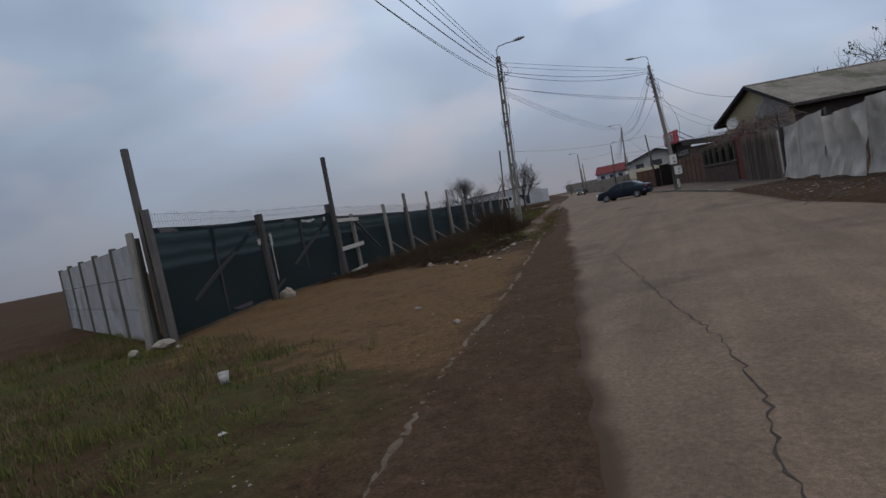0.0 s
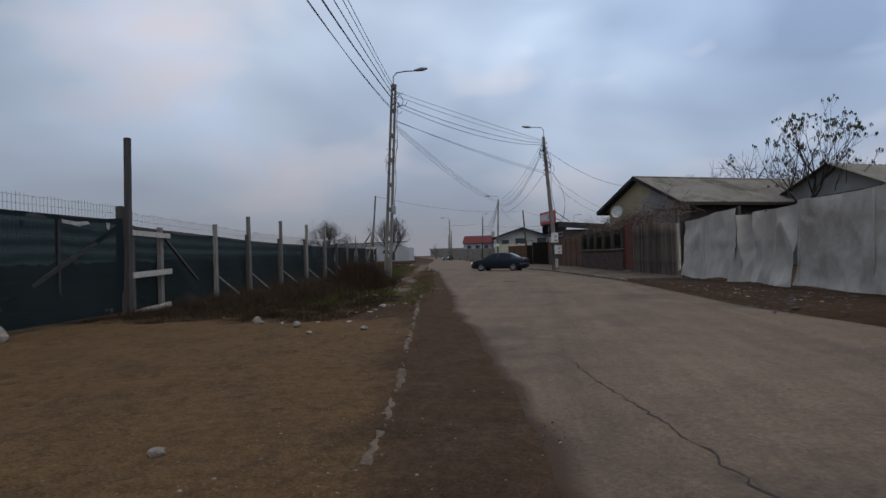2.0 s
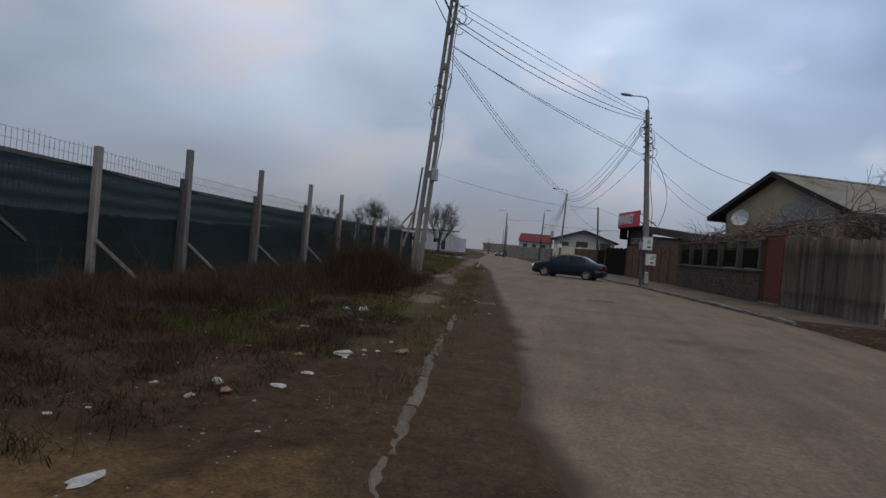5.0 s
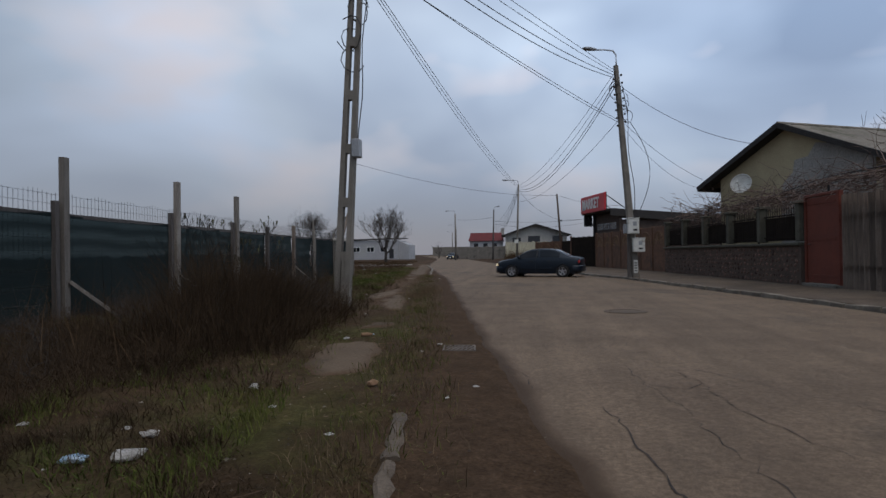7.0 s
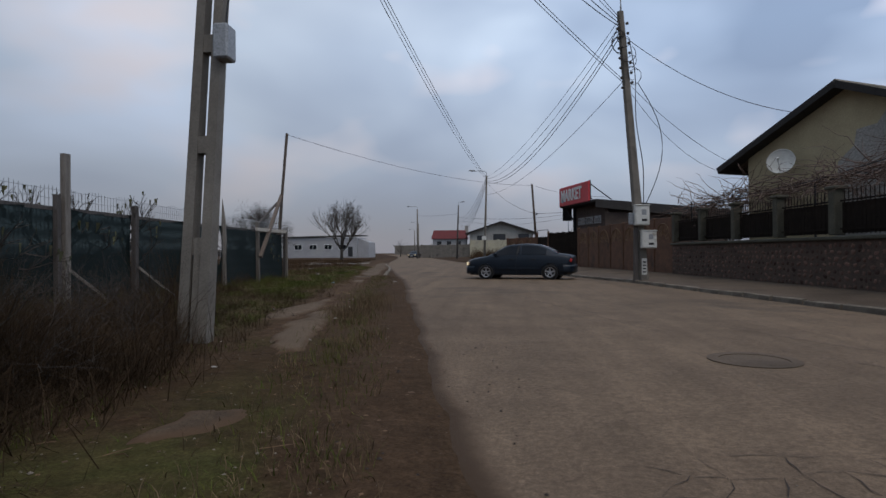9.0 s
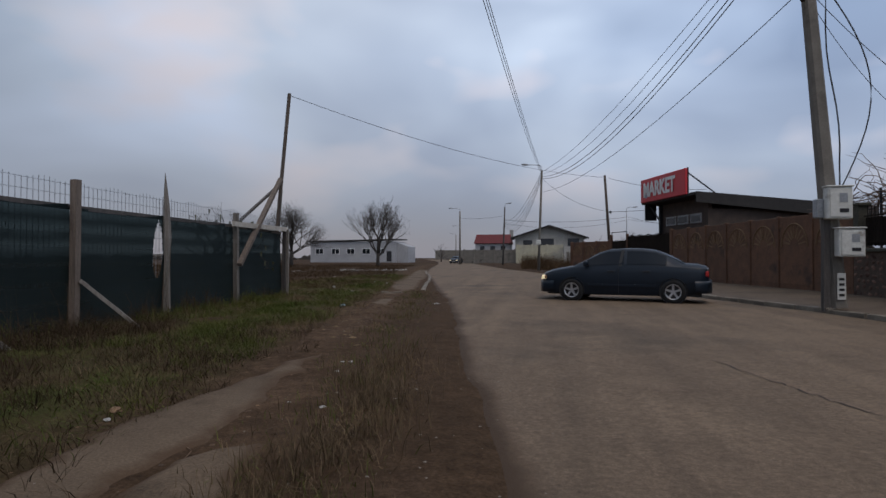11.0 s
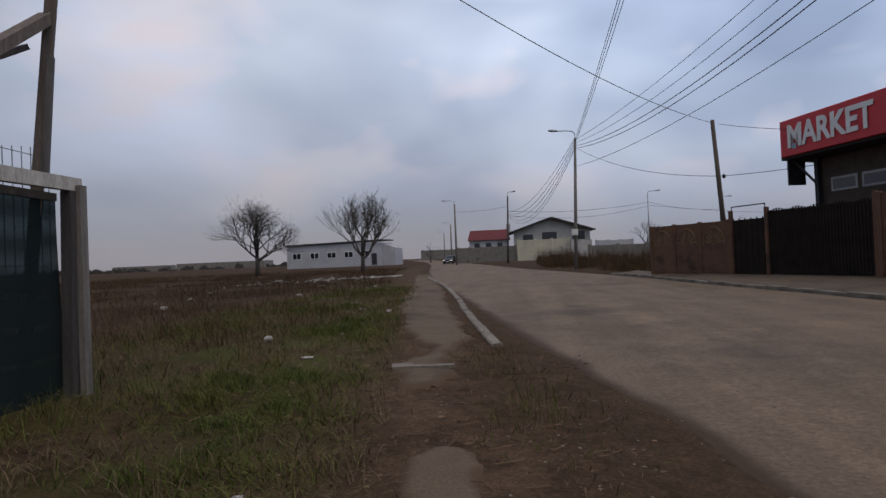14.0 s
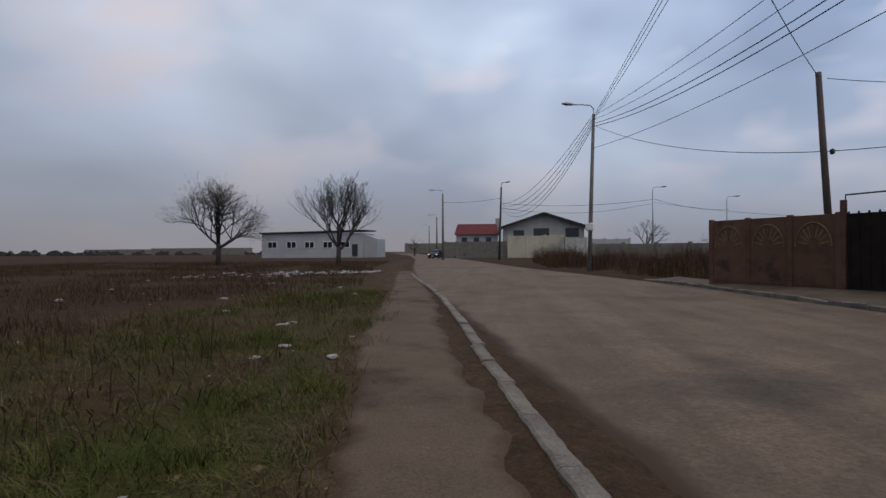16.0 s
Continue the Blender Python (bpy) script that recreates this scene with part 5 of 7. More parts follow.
def plank_fence():
    """Upright weathered boards of uneven height, each an own piece."""
    p, q = Vector((4.58, -2.75)), Vector((5.55, -7.45))
    f = thing("plank_fence", "tall fence of weathered grey upright boards", "fence")
    d = (q - p)
    n = 28
    for k in range(n):
        c = p + d * ((k + 0.5) / n)
        h = 2.40 + rng.uniform(-0.06, 0.06) - 0.12 * k / n
        w = d.length / n * rng.uniform(0.80, 0.97)
        u = d.normalized() * (w / 2)
        o = rng.uniform(-0.012, 0.012)
        part("board", Geo().beam((c.x + o, c.y, 0.14), (c.x + o + rng.gauss(0, 0.01), c.y, 0.14 + h), 0.025, w, up=(-d.y, d.x, 0)), "wood_grey", f)
    for z in (0.7, 2.0):
        part("rail", Geo().beam((p.x + 0.06, p.y, z), (q.x + 0.06, q.y, z), 0.06, 0.09), "wood_dark", f)
    part("post", Geo().beam((5.15, -5.0, 0.1), (5.15, -5.0, 2.95), 0.09), "wood_grey", f)
    return f


plank_fence()

m_door, _ = along((4.42, -1.15, 0.2), (4.58, -2.7, 0.2))
door = thing("red_gate_door", "closed rust-red sheet-metal yard door in a dark frame", "door", m_door)
part("door_leaf", Geo().box(0.10, -0.03, 0.03, 1.42, 0.03, 2.38, 0.01), "red_paint", door)
part("door_leaf_rib", Geo().box(0.14, -0.045, 0.2, 1.38, -0.032, 0.26).box(0.14, -0.045, 1.2, 1.38, -0.032, 1.26).box(0.14, -0.045, 2.2, 1.38, -0.032, 2.26), "red_paint", door)
part("frame", Geo().box(0.0, -0.06, 0, 0.09, 0.06, 2.45, 0.01).box(1.43, -0.06, 0, 1.55, 0.06, 2.45, 0.01).box(0.0, -0.06, 2.4, 1.55, 0.06, 2.48, 0.01), "red_paint", door)
part("handle", Geo().tube([(0.22, -0.035, 1.1), (0.22, -0.09, 1.1), (0.34, -0.09, 1.1)], 0.012, 6), "dark_metal", door, "dark metal door handle")
part("threshold", Geo().box(0, -0.16, -0.12, 1.55, 0.1, 0.02, 0.01), "concrete", door)


def stone_wall():
    """Rubble base of single river stones, concrete coping, piers and dark railing bays."""
    p, q = (4.40, -1.1, 0.15), (3.32, 10.4, 0.15)
    m, L = along(p, q)
    # the road side is +y in the wall's own axes
    wall = thing("stone_base_wall", "river-stone garden wall with dark railings between piers", "wall", m)
    part("core", Geo().box(0, -0.16, -0.1, L, 0.115, 1.12), "wall_mortar", wall)
    shapes = []
    for k in range(10):
        bm = bmesh.new()
        bmesh.ops.create_icosphere(bm, subdivisions=1, radius=1.0)
        for v in bm.verts:
            v.co *= 1 + 0.28 * noise.noise(v.co * 1.7 + Vector((k * 3.1, 0, 0)))
        me = bpy.data.meshes.new("stone")
        bm.to_mesh(me)
        bm.free()
        me.polygons.foreach_set("use_smooth", [True] * len(me.polygons))
        me.materials.append(M["stone"])
        shapes.append(me)
    z, row = 0.07, 0
    while z < 1.06:
        x = 0.1 + 0.1 * (row % 2)
        while x < L - 0.1:
            w = rng.uniform(0.055, 0.14)
            ob = new("stone", rng.choice(shapes))
            ob.parent = wall
            ob.matrix_basis = Matrix.LocRotScale((x + w, 0.095, z + 0.035 * rng.uniform(-1, 1)), Euler((0, rng.uniform(-0.6, 0.6), 0)), (w * 0.94, rng.uniform(0.03, 0.05), rng.uniform(0.05, 0.085)))
            x += 2 * w + 0.012
        z += 0.155
        row += 1
    part("coping", Geo().box(-0.02, -0.20, 1.12, L + 0.02, 0.20, 1.21, 0.02), "green_concrete", wall, "mossy concrete coping")
    bays = 5
    for k in range(bays + 1):
        x = k * (L - 0.24) / bays + 0.12
        pier = part("pier", Geo().box(x - 0.11, -0.14, 1.24, x + 0.11, 0.14, 2.32, 0.02), "green_concrete", wall, "mossy concrete pier")
        part("pier_cap", Geo().box(x - 0.18, -0.18, 2.32, x + 0.18, 0.18, 2.40, 0.02), "green_concrete", pier)
        if k < bays:
            x1 = (k + 1) * (L - 0.24) / bays + 0.12
            rail = part("railing", Geo().box(x + 0.14, -0.015, 1.36, x1 - 0.14, 0.015, 1.40).box(x + 0.14, -0.015, 2.02, x1 - 0.14, 0.015, 2.06), "gate_black", wall, "dark painted metal railing")
            n = 15
            bar = Geo().box(-0.008, -0.008, 1.26, 0.008, 0.008, 2.22).add([(-0.02, -0.004, 2.22), (0.02, -0.004, 2.22), (0, -0.004, 2.32), (-0.02, 0.004, 2.22), (0.02, 0.004, 2.22), (0, 0.004, 2.32)],
                                                                          [(0, 1, 2), (5, 4, 3), (0, 3, 4, 1), (1, 4, 5, 2), (2, 5, 3, 0)]).mesh("bar", "gate_black")
            for i in range(1, n):
                b = new("bar", bar)
                b.parent = rail
                b.matrix_basis = Matrix.Translation((x + 0.14 + (x1 - x - 0.28) * i / n, 0.0, 0))
            part("backing_sheet", Geo().box(x + 0.14, -0.05, 1.28, x1 - 0.14, -0.035, 2.0), "gate_black", rail, "black sheet behind the railing")
    return wall


stone_wall()


def vine_arbor():
    """Bare grape vines in a tangle over thin rails above the garden wall."""
    a = thing("grape_arbor", "bare brown grape vines tangled over a thin arbor frame", "vine arbor")
    for x, y in ((5.2, -0.8), (4.9, 3.5), (4.4, 7.6), (4.1, 10.8)):
        part("post", Geo().tube([(x, y, 0.1), (x, y, 3.0)], 0.035, 6), "dark_metal", a)
    for dz, dx in ((2.95, 0.0), (3.0, 0.6), (3.1, 1.2)):
        part("rail", Geo().tube([(5.2 + dx, -0.8, dz + 0.3), (4.9 + dx, 3.5, dz), (4.4 + dx, 7.6, dz - 0.1), (4.1 + dx, 10.8, dz - 0.15)], 0.018, 5), "dark_metal", a)
    for dx, dz in ((0.0, 0.0), (0.55, 0.08)):
        part("rail", Geo().tube([(5.2 + dx, -0.8, 3.25 + dz), (5.35 + dx, -3.4, 3.2 + dz), (5.75 + dx, -6.4, 3.05 + dz)], 0.018, 5), "dark_metal", a)
    part("post", Geo().tube([(5.85, -6.2, 0.1), (5.85, -6.2, 3.1)], 0.035, 6), "dark_metal", a)
    r = random.Random(17)
    for k in range(40):
        g = Geo()
        for j in range(16):
            u = r.random()
            y = -6.0 + 18.0 * u ** 0.9
            base = Vector((5.0 - 0.075 * (y + 0.8) + r.uniform(-0.3, 1.3), y, 2.80 + 0.34 * (1 - u) + r.uniform(-0.24, 0.18)))
            pts, d = [base], Vector((r.gauss(0, 0.5), r.choice((-1, 1)), r.gauss(0, 0.25)))
            for _ in range(7):
                d = (d + Vector((r.gauss(0, 0.40), r.gauss(0, 0.45), r.gauss(-0.02, 0.20)))).normalized()
                pts.append(pts[-1] + d * 0.24)
            g.tube(pts, np.linspace(r.uniform(0.010, 0.02), 0.004, len(pts)), 4)
        part("vine", g, "vine", a)


vine_arbor()


def brown_panel_fence(p, q, z, n, height, label, step=0.0, seed=0):
    """Moulded panels with an arched fan of slots in each top half, between posts."""
    m, L = along((*p, z), q)
    f = thing("moulded_panel_fence", label, "fence", m)
    w = L / n
    for k in range(n + 1):
        part("post", Geo().box(k * w - 0.07, -0.07, -0.15, k * w + 0.07, 0.07, height + 0.04 + step * k, 0.015), "rust_brown", f)
    for k in range(n):
        x0, x1, h = k * w + 0.07, (k + 1) * w - 0.07, height + step * (k + 0.5)
        pn = part("panel", Geo().box(x0, -0.03, -0.1, x1, 0.03, h, 0.008), "rust_brown", f)
        cx = (x0 + x1) / 2
        part("arch", Geo().tube([(cx + (x1 - x0) * 0.42 * math.cos(t), 0.035, h * 0.58 + h * 0.32 * math.sin(t)) for t in np.linspace(0, math.pi, 13)], 0.022, 6), "fan_tan", pn)
        for i in range(9):
            t = math.pi * (i + 0.5) / 9
            r1 = (x1 - x0) * 0.40
            part("slot", Geo().beam((cx + r1 * 0.35 * math.cos(t), 0.034, h * 0.60 + h * 0.10 * math.sin(t)), (cx + r1 * 0.92 * math.cos(t), 0.034, h * 0.60 + h * 0.27 * math.sin(t)), 0.012, 0.05), "fan_tan", pn)
        part("base_rib", Geo().box(x0 + 0.05, 0.03, 0.12, x1 - 0.05, 0.045, 0.17), "rust_brown", pn)
    return f


brown_panel_fence((3.30, 10.55), (1.38, 21.95), 0.15, 7, 2.25, "brown moulded panel fence with fan patterns beside the pavement")
brown_panel_fence((-0.77, 26.8), (-2.6, 30.3), 0.08, 3, 1.97, "brown moulded panel fence with fan patterns beyond the market gate")


def market_gate():
    m, L = along((1.36, 22.1, 0.08), (-0.72, 26.7))
    g = thing("market_gate", "black metal sliding gate with a narrow wicket door", "gate", m)
    for x in (0.0, L * 0.70, L):
        part("gate_post", Geo().box(x - 0.06, -0.06, -0.1, x + 0.06, 0.06, 2.3 if x else 2.4, 0.01), "rust_brown", g)
    leaf = part("leaf", Geo().box(0.08, -0.02, 0.08, L * 0.70 - 0.08, 0.0, 2.15), "gate_black", g)
    n = 34
    for k in range(n):
        x = 0.1 + (L * 0.70 - 0.2) * k / (n - 1)
        part("slat", Geo().box(x - 0.03, 0.002, 0.08, x + 0.03, 0.03, 2.2 + 0.03 * math.sin(k * 0.9), 0.006), "gate_black", leaf)
    wk = part("wicket", Geo().box(L * 0.70 + 0.08, -0.02, 0.06, L - 0.08, 0.0, 1.95), "gate_black", g, "narrow black wicket door")
    for k in range(6):
        x = L * 0.70 + 0.14 + (L * 0.30 - 0.28) * k / 5
        part("slat", Geo().box(x - 0.02, 0.002, 0.1, x + 0.02, 0.025, 2.0), "gate_black", wk)
    part("arch", Geo().tube([(L * 0.70 + 0.05, 0, 2.0), (L * 0.70 + 0.05, 0, 2.42), (L - 0.05, 0, 2.42), (L - 0.05, 0, 2.0)], 0.022, 6), "gate_black", g)


market_gate()


def text_mesh(word, size, depth, material):
    cu = bpy.data.curves.new("letters", "FONT")
    cu.body, cu.size, cu.extrude, cu.align_x, cu.align_y = word, size, depth, "CENTER", "CENTER"
    cu.offset = 0.030 * size
    ob = new("letters_tmp", cu)
    dg = bpy.context.evaluated_depsgraph_get()
    me = bpy.data.meshes.new_from_object(ob.evaluated_get(dg))
    bpy.data.objects.remove(ob)
    me.materials.clear()
    me.materials.append(M[material])
    return me


def market():
    """Shop: flat dark canopy on struts, tilted red sign board, set-back front with panes."""
    a, b = Vector((1.96, 21.6)), Vector((0.80, 25.95))
    m, L = along((a.x, a.y, 0), (b.x, b.y))
    s = thing("market_shop", "small dark market building with a red lettered sign board", "shop", m)
    # local axes: x along the sign, +y to the road, -y into the yard
    sign = part("sign_board", Geo().box(0, -0.02, 4.03, L, 0.10, 5.24, 0.02), "sign_red", s, "red sign board with white letters")
    part("sign_frame", Geo().box(-0.03, -0.06, 4.0, L + 0.03, -0.02, 5.27), "dark_metal", sign)
    me = text_mesh("MARKET", 1.02, 0.012, "letter")
    me.transform(Matrix.Translation((L * 0.56, 0.125, 4.62)) @ Matrix.Rotation(math.pi, 4, "Z") @ Matrix.Rotation(math.pi / 2, 4, "X") @ Matrix.Diagonal((0.84, 1, 1, 1)))
    part("letters", me, "letter", sign, "white block letters")
    part("blue_mark", Geo().box(L * 0.84, 0.10, 4.24, L * 0.88, 0.115, 4.42), "litter_blue", sign, "small blue mark")
    for x in (0.25, L * 0.5, L - 0.25):
        part("strut", Geo().beam((x, -0.05, 5.15), (x, -1.5, 4.15), 0.05), "dark_metal", s)
    part("roof", Geo().add([(-0.6, 0.0, 3.95), (L + 0.1, 0.0, 3.95), (L + 0.1, -9.0, 3.35), (-0.6, -9.0, 3.35), (-0.6, 0.0, 4.08), (L + 0.1, 0.0, 4.08), (L + 0.1, -9.0, 3.5), (-0.6, -9.0, 3.5)],
                           [(0, 1, 2, 3), (7, 6, 5, 4), (0, 4, 5, 1), (1, 5, 6, 2), (2, 6, 7, 3), (3, 7, 4, 0)]), "roof_edge", s, "flat dark canopy roof")
    part("valance", Geo().add([(x, y, z) for x in (-0.68, -0.604) for y, z in ((-0.05, 3.62), (-0.05, 4.10), (-9.0, 3.52), (-9.0, 2.85))],
                              [(0, 1, 2, 3), (7, 6, 5, 4), (0, 4, 5, 1), (1, 5, 6, 2), (2, 6, 7, 3), (3, 7, 4, 0)]), "roof_edge", s, "deep dark sheet fascia")
    wall = part("front_wall", Geo().box(-0.4, -0.95, 0, L - 0.62, -0.77, 3.88), "wall_brown", s, "dark shop front")
    for k in range(3):
        x = 0.1 + k * 1.15
        w = part("window", Geo().box(x, -0.765, 2.75, x + 1.0, -0.74, 3.2, 0.01), "white_wall", wall, "white framed shop pane")
        part("pane", Geo().box(x + 0.08, -0.738, 2.82, x + 0.92, -0.732, 3.13), "window_dark", w)
    part("side_wall", Geo().box(L - 0.80, -8.8, 0, L - 0.62, -0.955, 3.35), "wall_brown", s)
    part("side_wall", Geo().box(-0.4, -8.8, 0, -0.2, -0.955, 3.35), "wall_brown", s)
    part("post", Geo().box(L - 0.75, -0.75, 0, L - 0.6, -0.6, 3.95), "dark_metal", s)
    part("corner_brace", Geo().beam((L - 0.68, -0.68, 3.0), (L - 0.05, -0.3, 3.95), 0.07), "dark_metal", s)
    part("hanging_board", Geo().box(L - 0.06, -0.75, 3.1, L + 0.0, -0.12, 3.98), "dark_metal", s, "dark hanging side board")


market()


def corrugated(p, u, v, lu, lv, drop, n, name, material, parent, thick=0.03, wave=0.025):
    """A sloping sheet with ribs down the slope: p is the ridge corner, u runs along the ridge, v down-slope on plan."""
    g, pts = Geo(), []
    for side in (0, 1):
        for j in (0, 1):
            for i in range(n + 1):
                s = i / n
                c = Vector(p) + Vector(u) * (lu * s) + Vector(v) * (lv * j) + Vector((0, 0, -drop * j + wave * (1 if i % 2 else -1) - side * thick))
                pts.append(tuple(c))
    w = n + 1
    f = [(i, i + 1, w + i + 1, w + i) for i in range(n)] + [(2 * w + i, 3 * w + i, 3 * w + i + 1, 2 * w + i + 1) for i in range(n)]
    f += [(w + i, w + i + 1, 3 * w + i + 1, 3 * w + i) for i in range(n)]
    return part(name, g.add(pts, f), material, parent)


def yard_house():
    """Gabled house whose end wall faces the road; ridge runs back from it."""
    A = Vector((5.95, 4.4, 0))
    u, v = Vector((0.905, 0.425, 0)), Vector((-0.425, 0.905, 0))
    W, RZ, EZ, LEN = 3.9, 5.9, 4.15, 14.5
    h = thing("gabled_house", "old house with patchy yellow gable and grey corrugated roof", "house")
    o = A + u * 0.45

    def P(a, b, z):
        q = o + u * a + v * b
        return (q.x, q.y, z)

    ws = W - 0.55
    part("gable_wall", Geo().add([P(0, -ws, 0), P(0, ws, 0), P(0, ws, EZ + 0.1), P(0, 0, RZ - 0.15), P(0, -ws, EZ + 0.1)] + [P(0.25, -ws, 0), P(0.25, ws, 0), P(0.25, ws, EZ + 0.1), P(0.25, 0, RZ - 0.15), P(0.25, -ws, EZ + 0.1)],
                                 [(0, 1, 2, 3, 4), (9, 8, 7, 6, 5)] + [(i, 5 + i, 5 + (i + 1) % 5, (i + 1) % 5) for i in range(5)]), "plaster", h, "patchy yellow and grey rendered gable")
    # grey cement render over the southern half of the gable
    rim = [(-ws + 0.02, 0.1), (0.35, 0.1), (0.25, 3.6), (-0.25, 4.0), (-0.35, 4.45), (-0.9, 4.55), (-1.15, 4.95), (-1.75, 4.85), (-ws + 0.02, EZ + 0.05)]
    rim = [(b + 0.10 * fractal(b, z, 0.6, 3.0), z + 0.08 * fractal(z, b, 0.6, 5.0)) if 0 < i < len(rim) - 1 else (b, z) for i, (b, z) in enumerate(rim)]
    k = len(rim)
    part("render_patch", Geo().add([P(-0.012, b, z) for b, z in rim] + [P(0.004, b, z) for b, z in rim], [tuple(range(k)), tuple(range(2 * k - 1, k - 1, -1))] + [(i, k + i, k + (i + 1) % k, (i + 1) % k) for i in range(k)]),
         "plaster_grey", h, "grey cement patch on the gable")
    for s in (-1, 1):
        part("side_wall", Geo().add([P(0.25, s * ws, 0), P(LEN, s * ws, 0), P(LEN, s * ws, EZ), P(0.25, s * ws, EZ), P(0.25, s * (ws - 0.25), 0), P(LEN, s * (ws - 0.25), 0), P(LEN, s * (ws - 0.25), EZ), P(0.25, s * (ws - 0.25), EZ)],
                                    [(0, 1, 2, 3), (7, 6, 5, 4), (0, 4, 5, 1), (3, 2, 6, 7), (0, 3, 7, 4), (1, 5, 6, 2)]), "wall_brown", h)
        drop = RZ - EZ + 0.2
        corrugated(tuple(A - u * 0.0 + Vector((0, 0, RZ))), u, v * s, LEN + 0.6, W + 0.35, drop, 96, "roof_slope", "roof_sheet", h)
        # dark barge boards and soffit
        e0, e1 = A + Vector((0, 0, RZ - 0.06)), A + v * (s * (W + 0.35)) + Vector((0, 0, RZ - drop - 0.06))
        part("barge_board", Geo().beam(tuple(e0), tuple(e1), 0.05, 0.20), "roof_edge", h)
        part("soffit", Geo().add([tuple(e0 - Vector((0, 0, 0.08))), tuple(e1 - Vector((0, 0, 0.08))), tuple(e1 + u * 0.5 - Vector((0, 0, 0.08))), tuple(e0 + u * 0.5 - Vector((0, 0, 0.08))),
                                  tuple(e0 - Vector((0, 0, 0.11))), tuple(e1 - Vector((0, 0, 0.11))), tuple(e1 + u * 0.5 - Vector((0, 0, 0.11))), tuple(e0 + u * 0.5 - Vector((0, 0, 0.11)))],
                                 [(0, 1, 2, 3), (7, 6, 5, 4), (0, 4, 5, 1), (2, 6, 7, 3)]), "roof_edge", h)
        f0 = A + v * (s * (W + 0.3)) + Vector((0, 0, RZ - drop - 0.08))
        part("fascia", Geo().beam(tuple(f0), tuple(f0 + u * (LEN + 0.5)), 0.05, 0.2), "roof_edge", h)
    part("ridge_cap", Geo().tube([tuple(A + Vector((0, 0, RZ + 0.01))), tuple(A + u * (LEN + 0.6) + Vector((0, 0, RZ + 0.01)))], 0.07, 6), "roof_sheet", h)
    return h


yard_house()
DISH = Vector((5.15, 5.85, 3.83))
dish = thing("satellite_dish", "round white satellite dish fixed to the house gable", "satellite dish", look(DISH, DISH + Vector((-0.75, -1.0, 0.35))) @ Matrix.Scale(0.86, 4))
part("reflector", Geo().lathe([(0.001, 0.10), (0.2, 0.08), (0.38, 0.02), (0.47, -0.04), (0.48, -0.05), (0.38, 0.035), (0.2, 0.095), (0.001, 0.115)], n=28), "box_white", dish, smooth=True)
part("feed_arm", Geo().tube([(0, -0.42, -0.02), (0, -0.1, -0.45)], 0.012, 6), "steel", dish)
part("feed", Geo().tube([(0, -0.1, -0.42), (0, -0.06, -0.52)], 0.04, 8), "box_white", dish)
part("bracket", Geo().tube([(0, 0, 0.1), (0, -0.1, 0.9)], 0.025, 6), "steel", dish)


def simple_house(name, label, m, w, d, ez, rz, wall, roof, over=0.4, windows=(), ridge_along_x=True):
    """A plain gabled house in its own axes: x along the front, y to the back."""
    h = thing(name, label, "house", m)
    part("wall", Geo().box(0, 0, -0.2, w, 0.3, ez).box(0, d - 0.3, -0.2, w, d, ez).box(0, 0.3, -0.2, 0.3, d - 0.3, ez).box(w - 0.3, 0.3, -0.2, w, d - 0.3, ez), wall, h)
    if ridge_along_x:
        for s, y0 in ((-1, d / 2), (1, d / 2)):
            corrugated((-over, d / 2, rz), (1, 0, 0), (0, s, 0), w + 2 * over, d / 2 + over, (rz - ez) * (d / 2 + over) / (d / 2), 40, "roof_slope", roof, h)
        for x in (0.0, w - 0.3):
            part("gable", Geo().add([(x, 0.0, ez), (x, d, ez), (x, d / 2, rz - 0.05), (x + 0.3, 0.0, ez), (x + 0.3, d, ez), (x + 0.3, d / 2, rz - 0.05)], [(0, 1, 2), (5, 4, 3), (0, 3, 4, 1), (1, 4, 5, 2), (2, 5, 3, 0)]), wall, h)
    else:
        for s in (-1, 1):
            corrugated((w / 2, -over, rz), (0, 1, 0), (s, 0, 0), d + 2 * over, w / 2 + over, (rz - ez) * (w / 2 + over) / (w / 2), 40, "roof_slope", roof, h)
            part("barge_board", Geo().beam((w / 2, -over - 0.02, rz - 0.05), (w / 2 + s * (w / 2 + over), -over - 0.02, rz - 0.05 - (rz - ez) * (w / 2 + over) / (w / 2)), 0.06, 0.3), "roof_edge", h)
        part("gable", Geo().add([(0, 0, ez), (w, 0, ez), (w / 2, 0, rz - 0.05), (0, 0.3, ez), (w, 0.3, ez), (w / 2, 0.3, rz - 0.05)], [(0, 1, 2), (5, 4, 3), (0, 3, 4, 1), (1, 4, 5, 2), (2, 5, 3, 0)]), wall, h)
    for x, z, ww, hh in windows:
        wd = part("window", Geo().box(x, -0.06, z, x + ww, 0.02, z + 0.1).box(x, -0.06, z + hh - 0.1, x + ww, 0.02, z + hh).box(x, -0.06, z + 0.1, x + 0.1, 0.02, z + hh - 0.1).box(x + ww - 0.1, -0.06, z + 0.1, x + ww, 0.02, z + hh - 0.1).box(x + ww / 2 - 0.04, -0.05, z + 0.1, x + ww / 2 + 0.04, 0.02, z + hh - 0.1), "white_paint", h)
        part("pane", Geo().box(x + 0.1, -0.03, z + 0.1, x + ww - 0.1, -0.005, z + hh - 0.1), "window_dark", wd, "dark window pane")
    return h


# second roof behind the tarpaulin yard
simple_house("back_yard_house", "grey house roof rising behind the tarpaulin yard", pose(18.2, -0.6, 0, 0, 0, 25), 8, 7, 4.4, 6.0, "plaster_grey", "roof_sheet", 0.5)

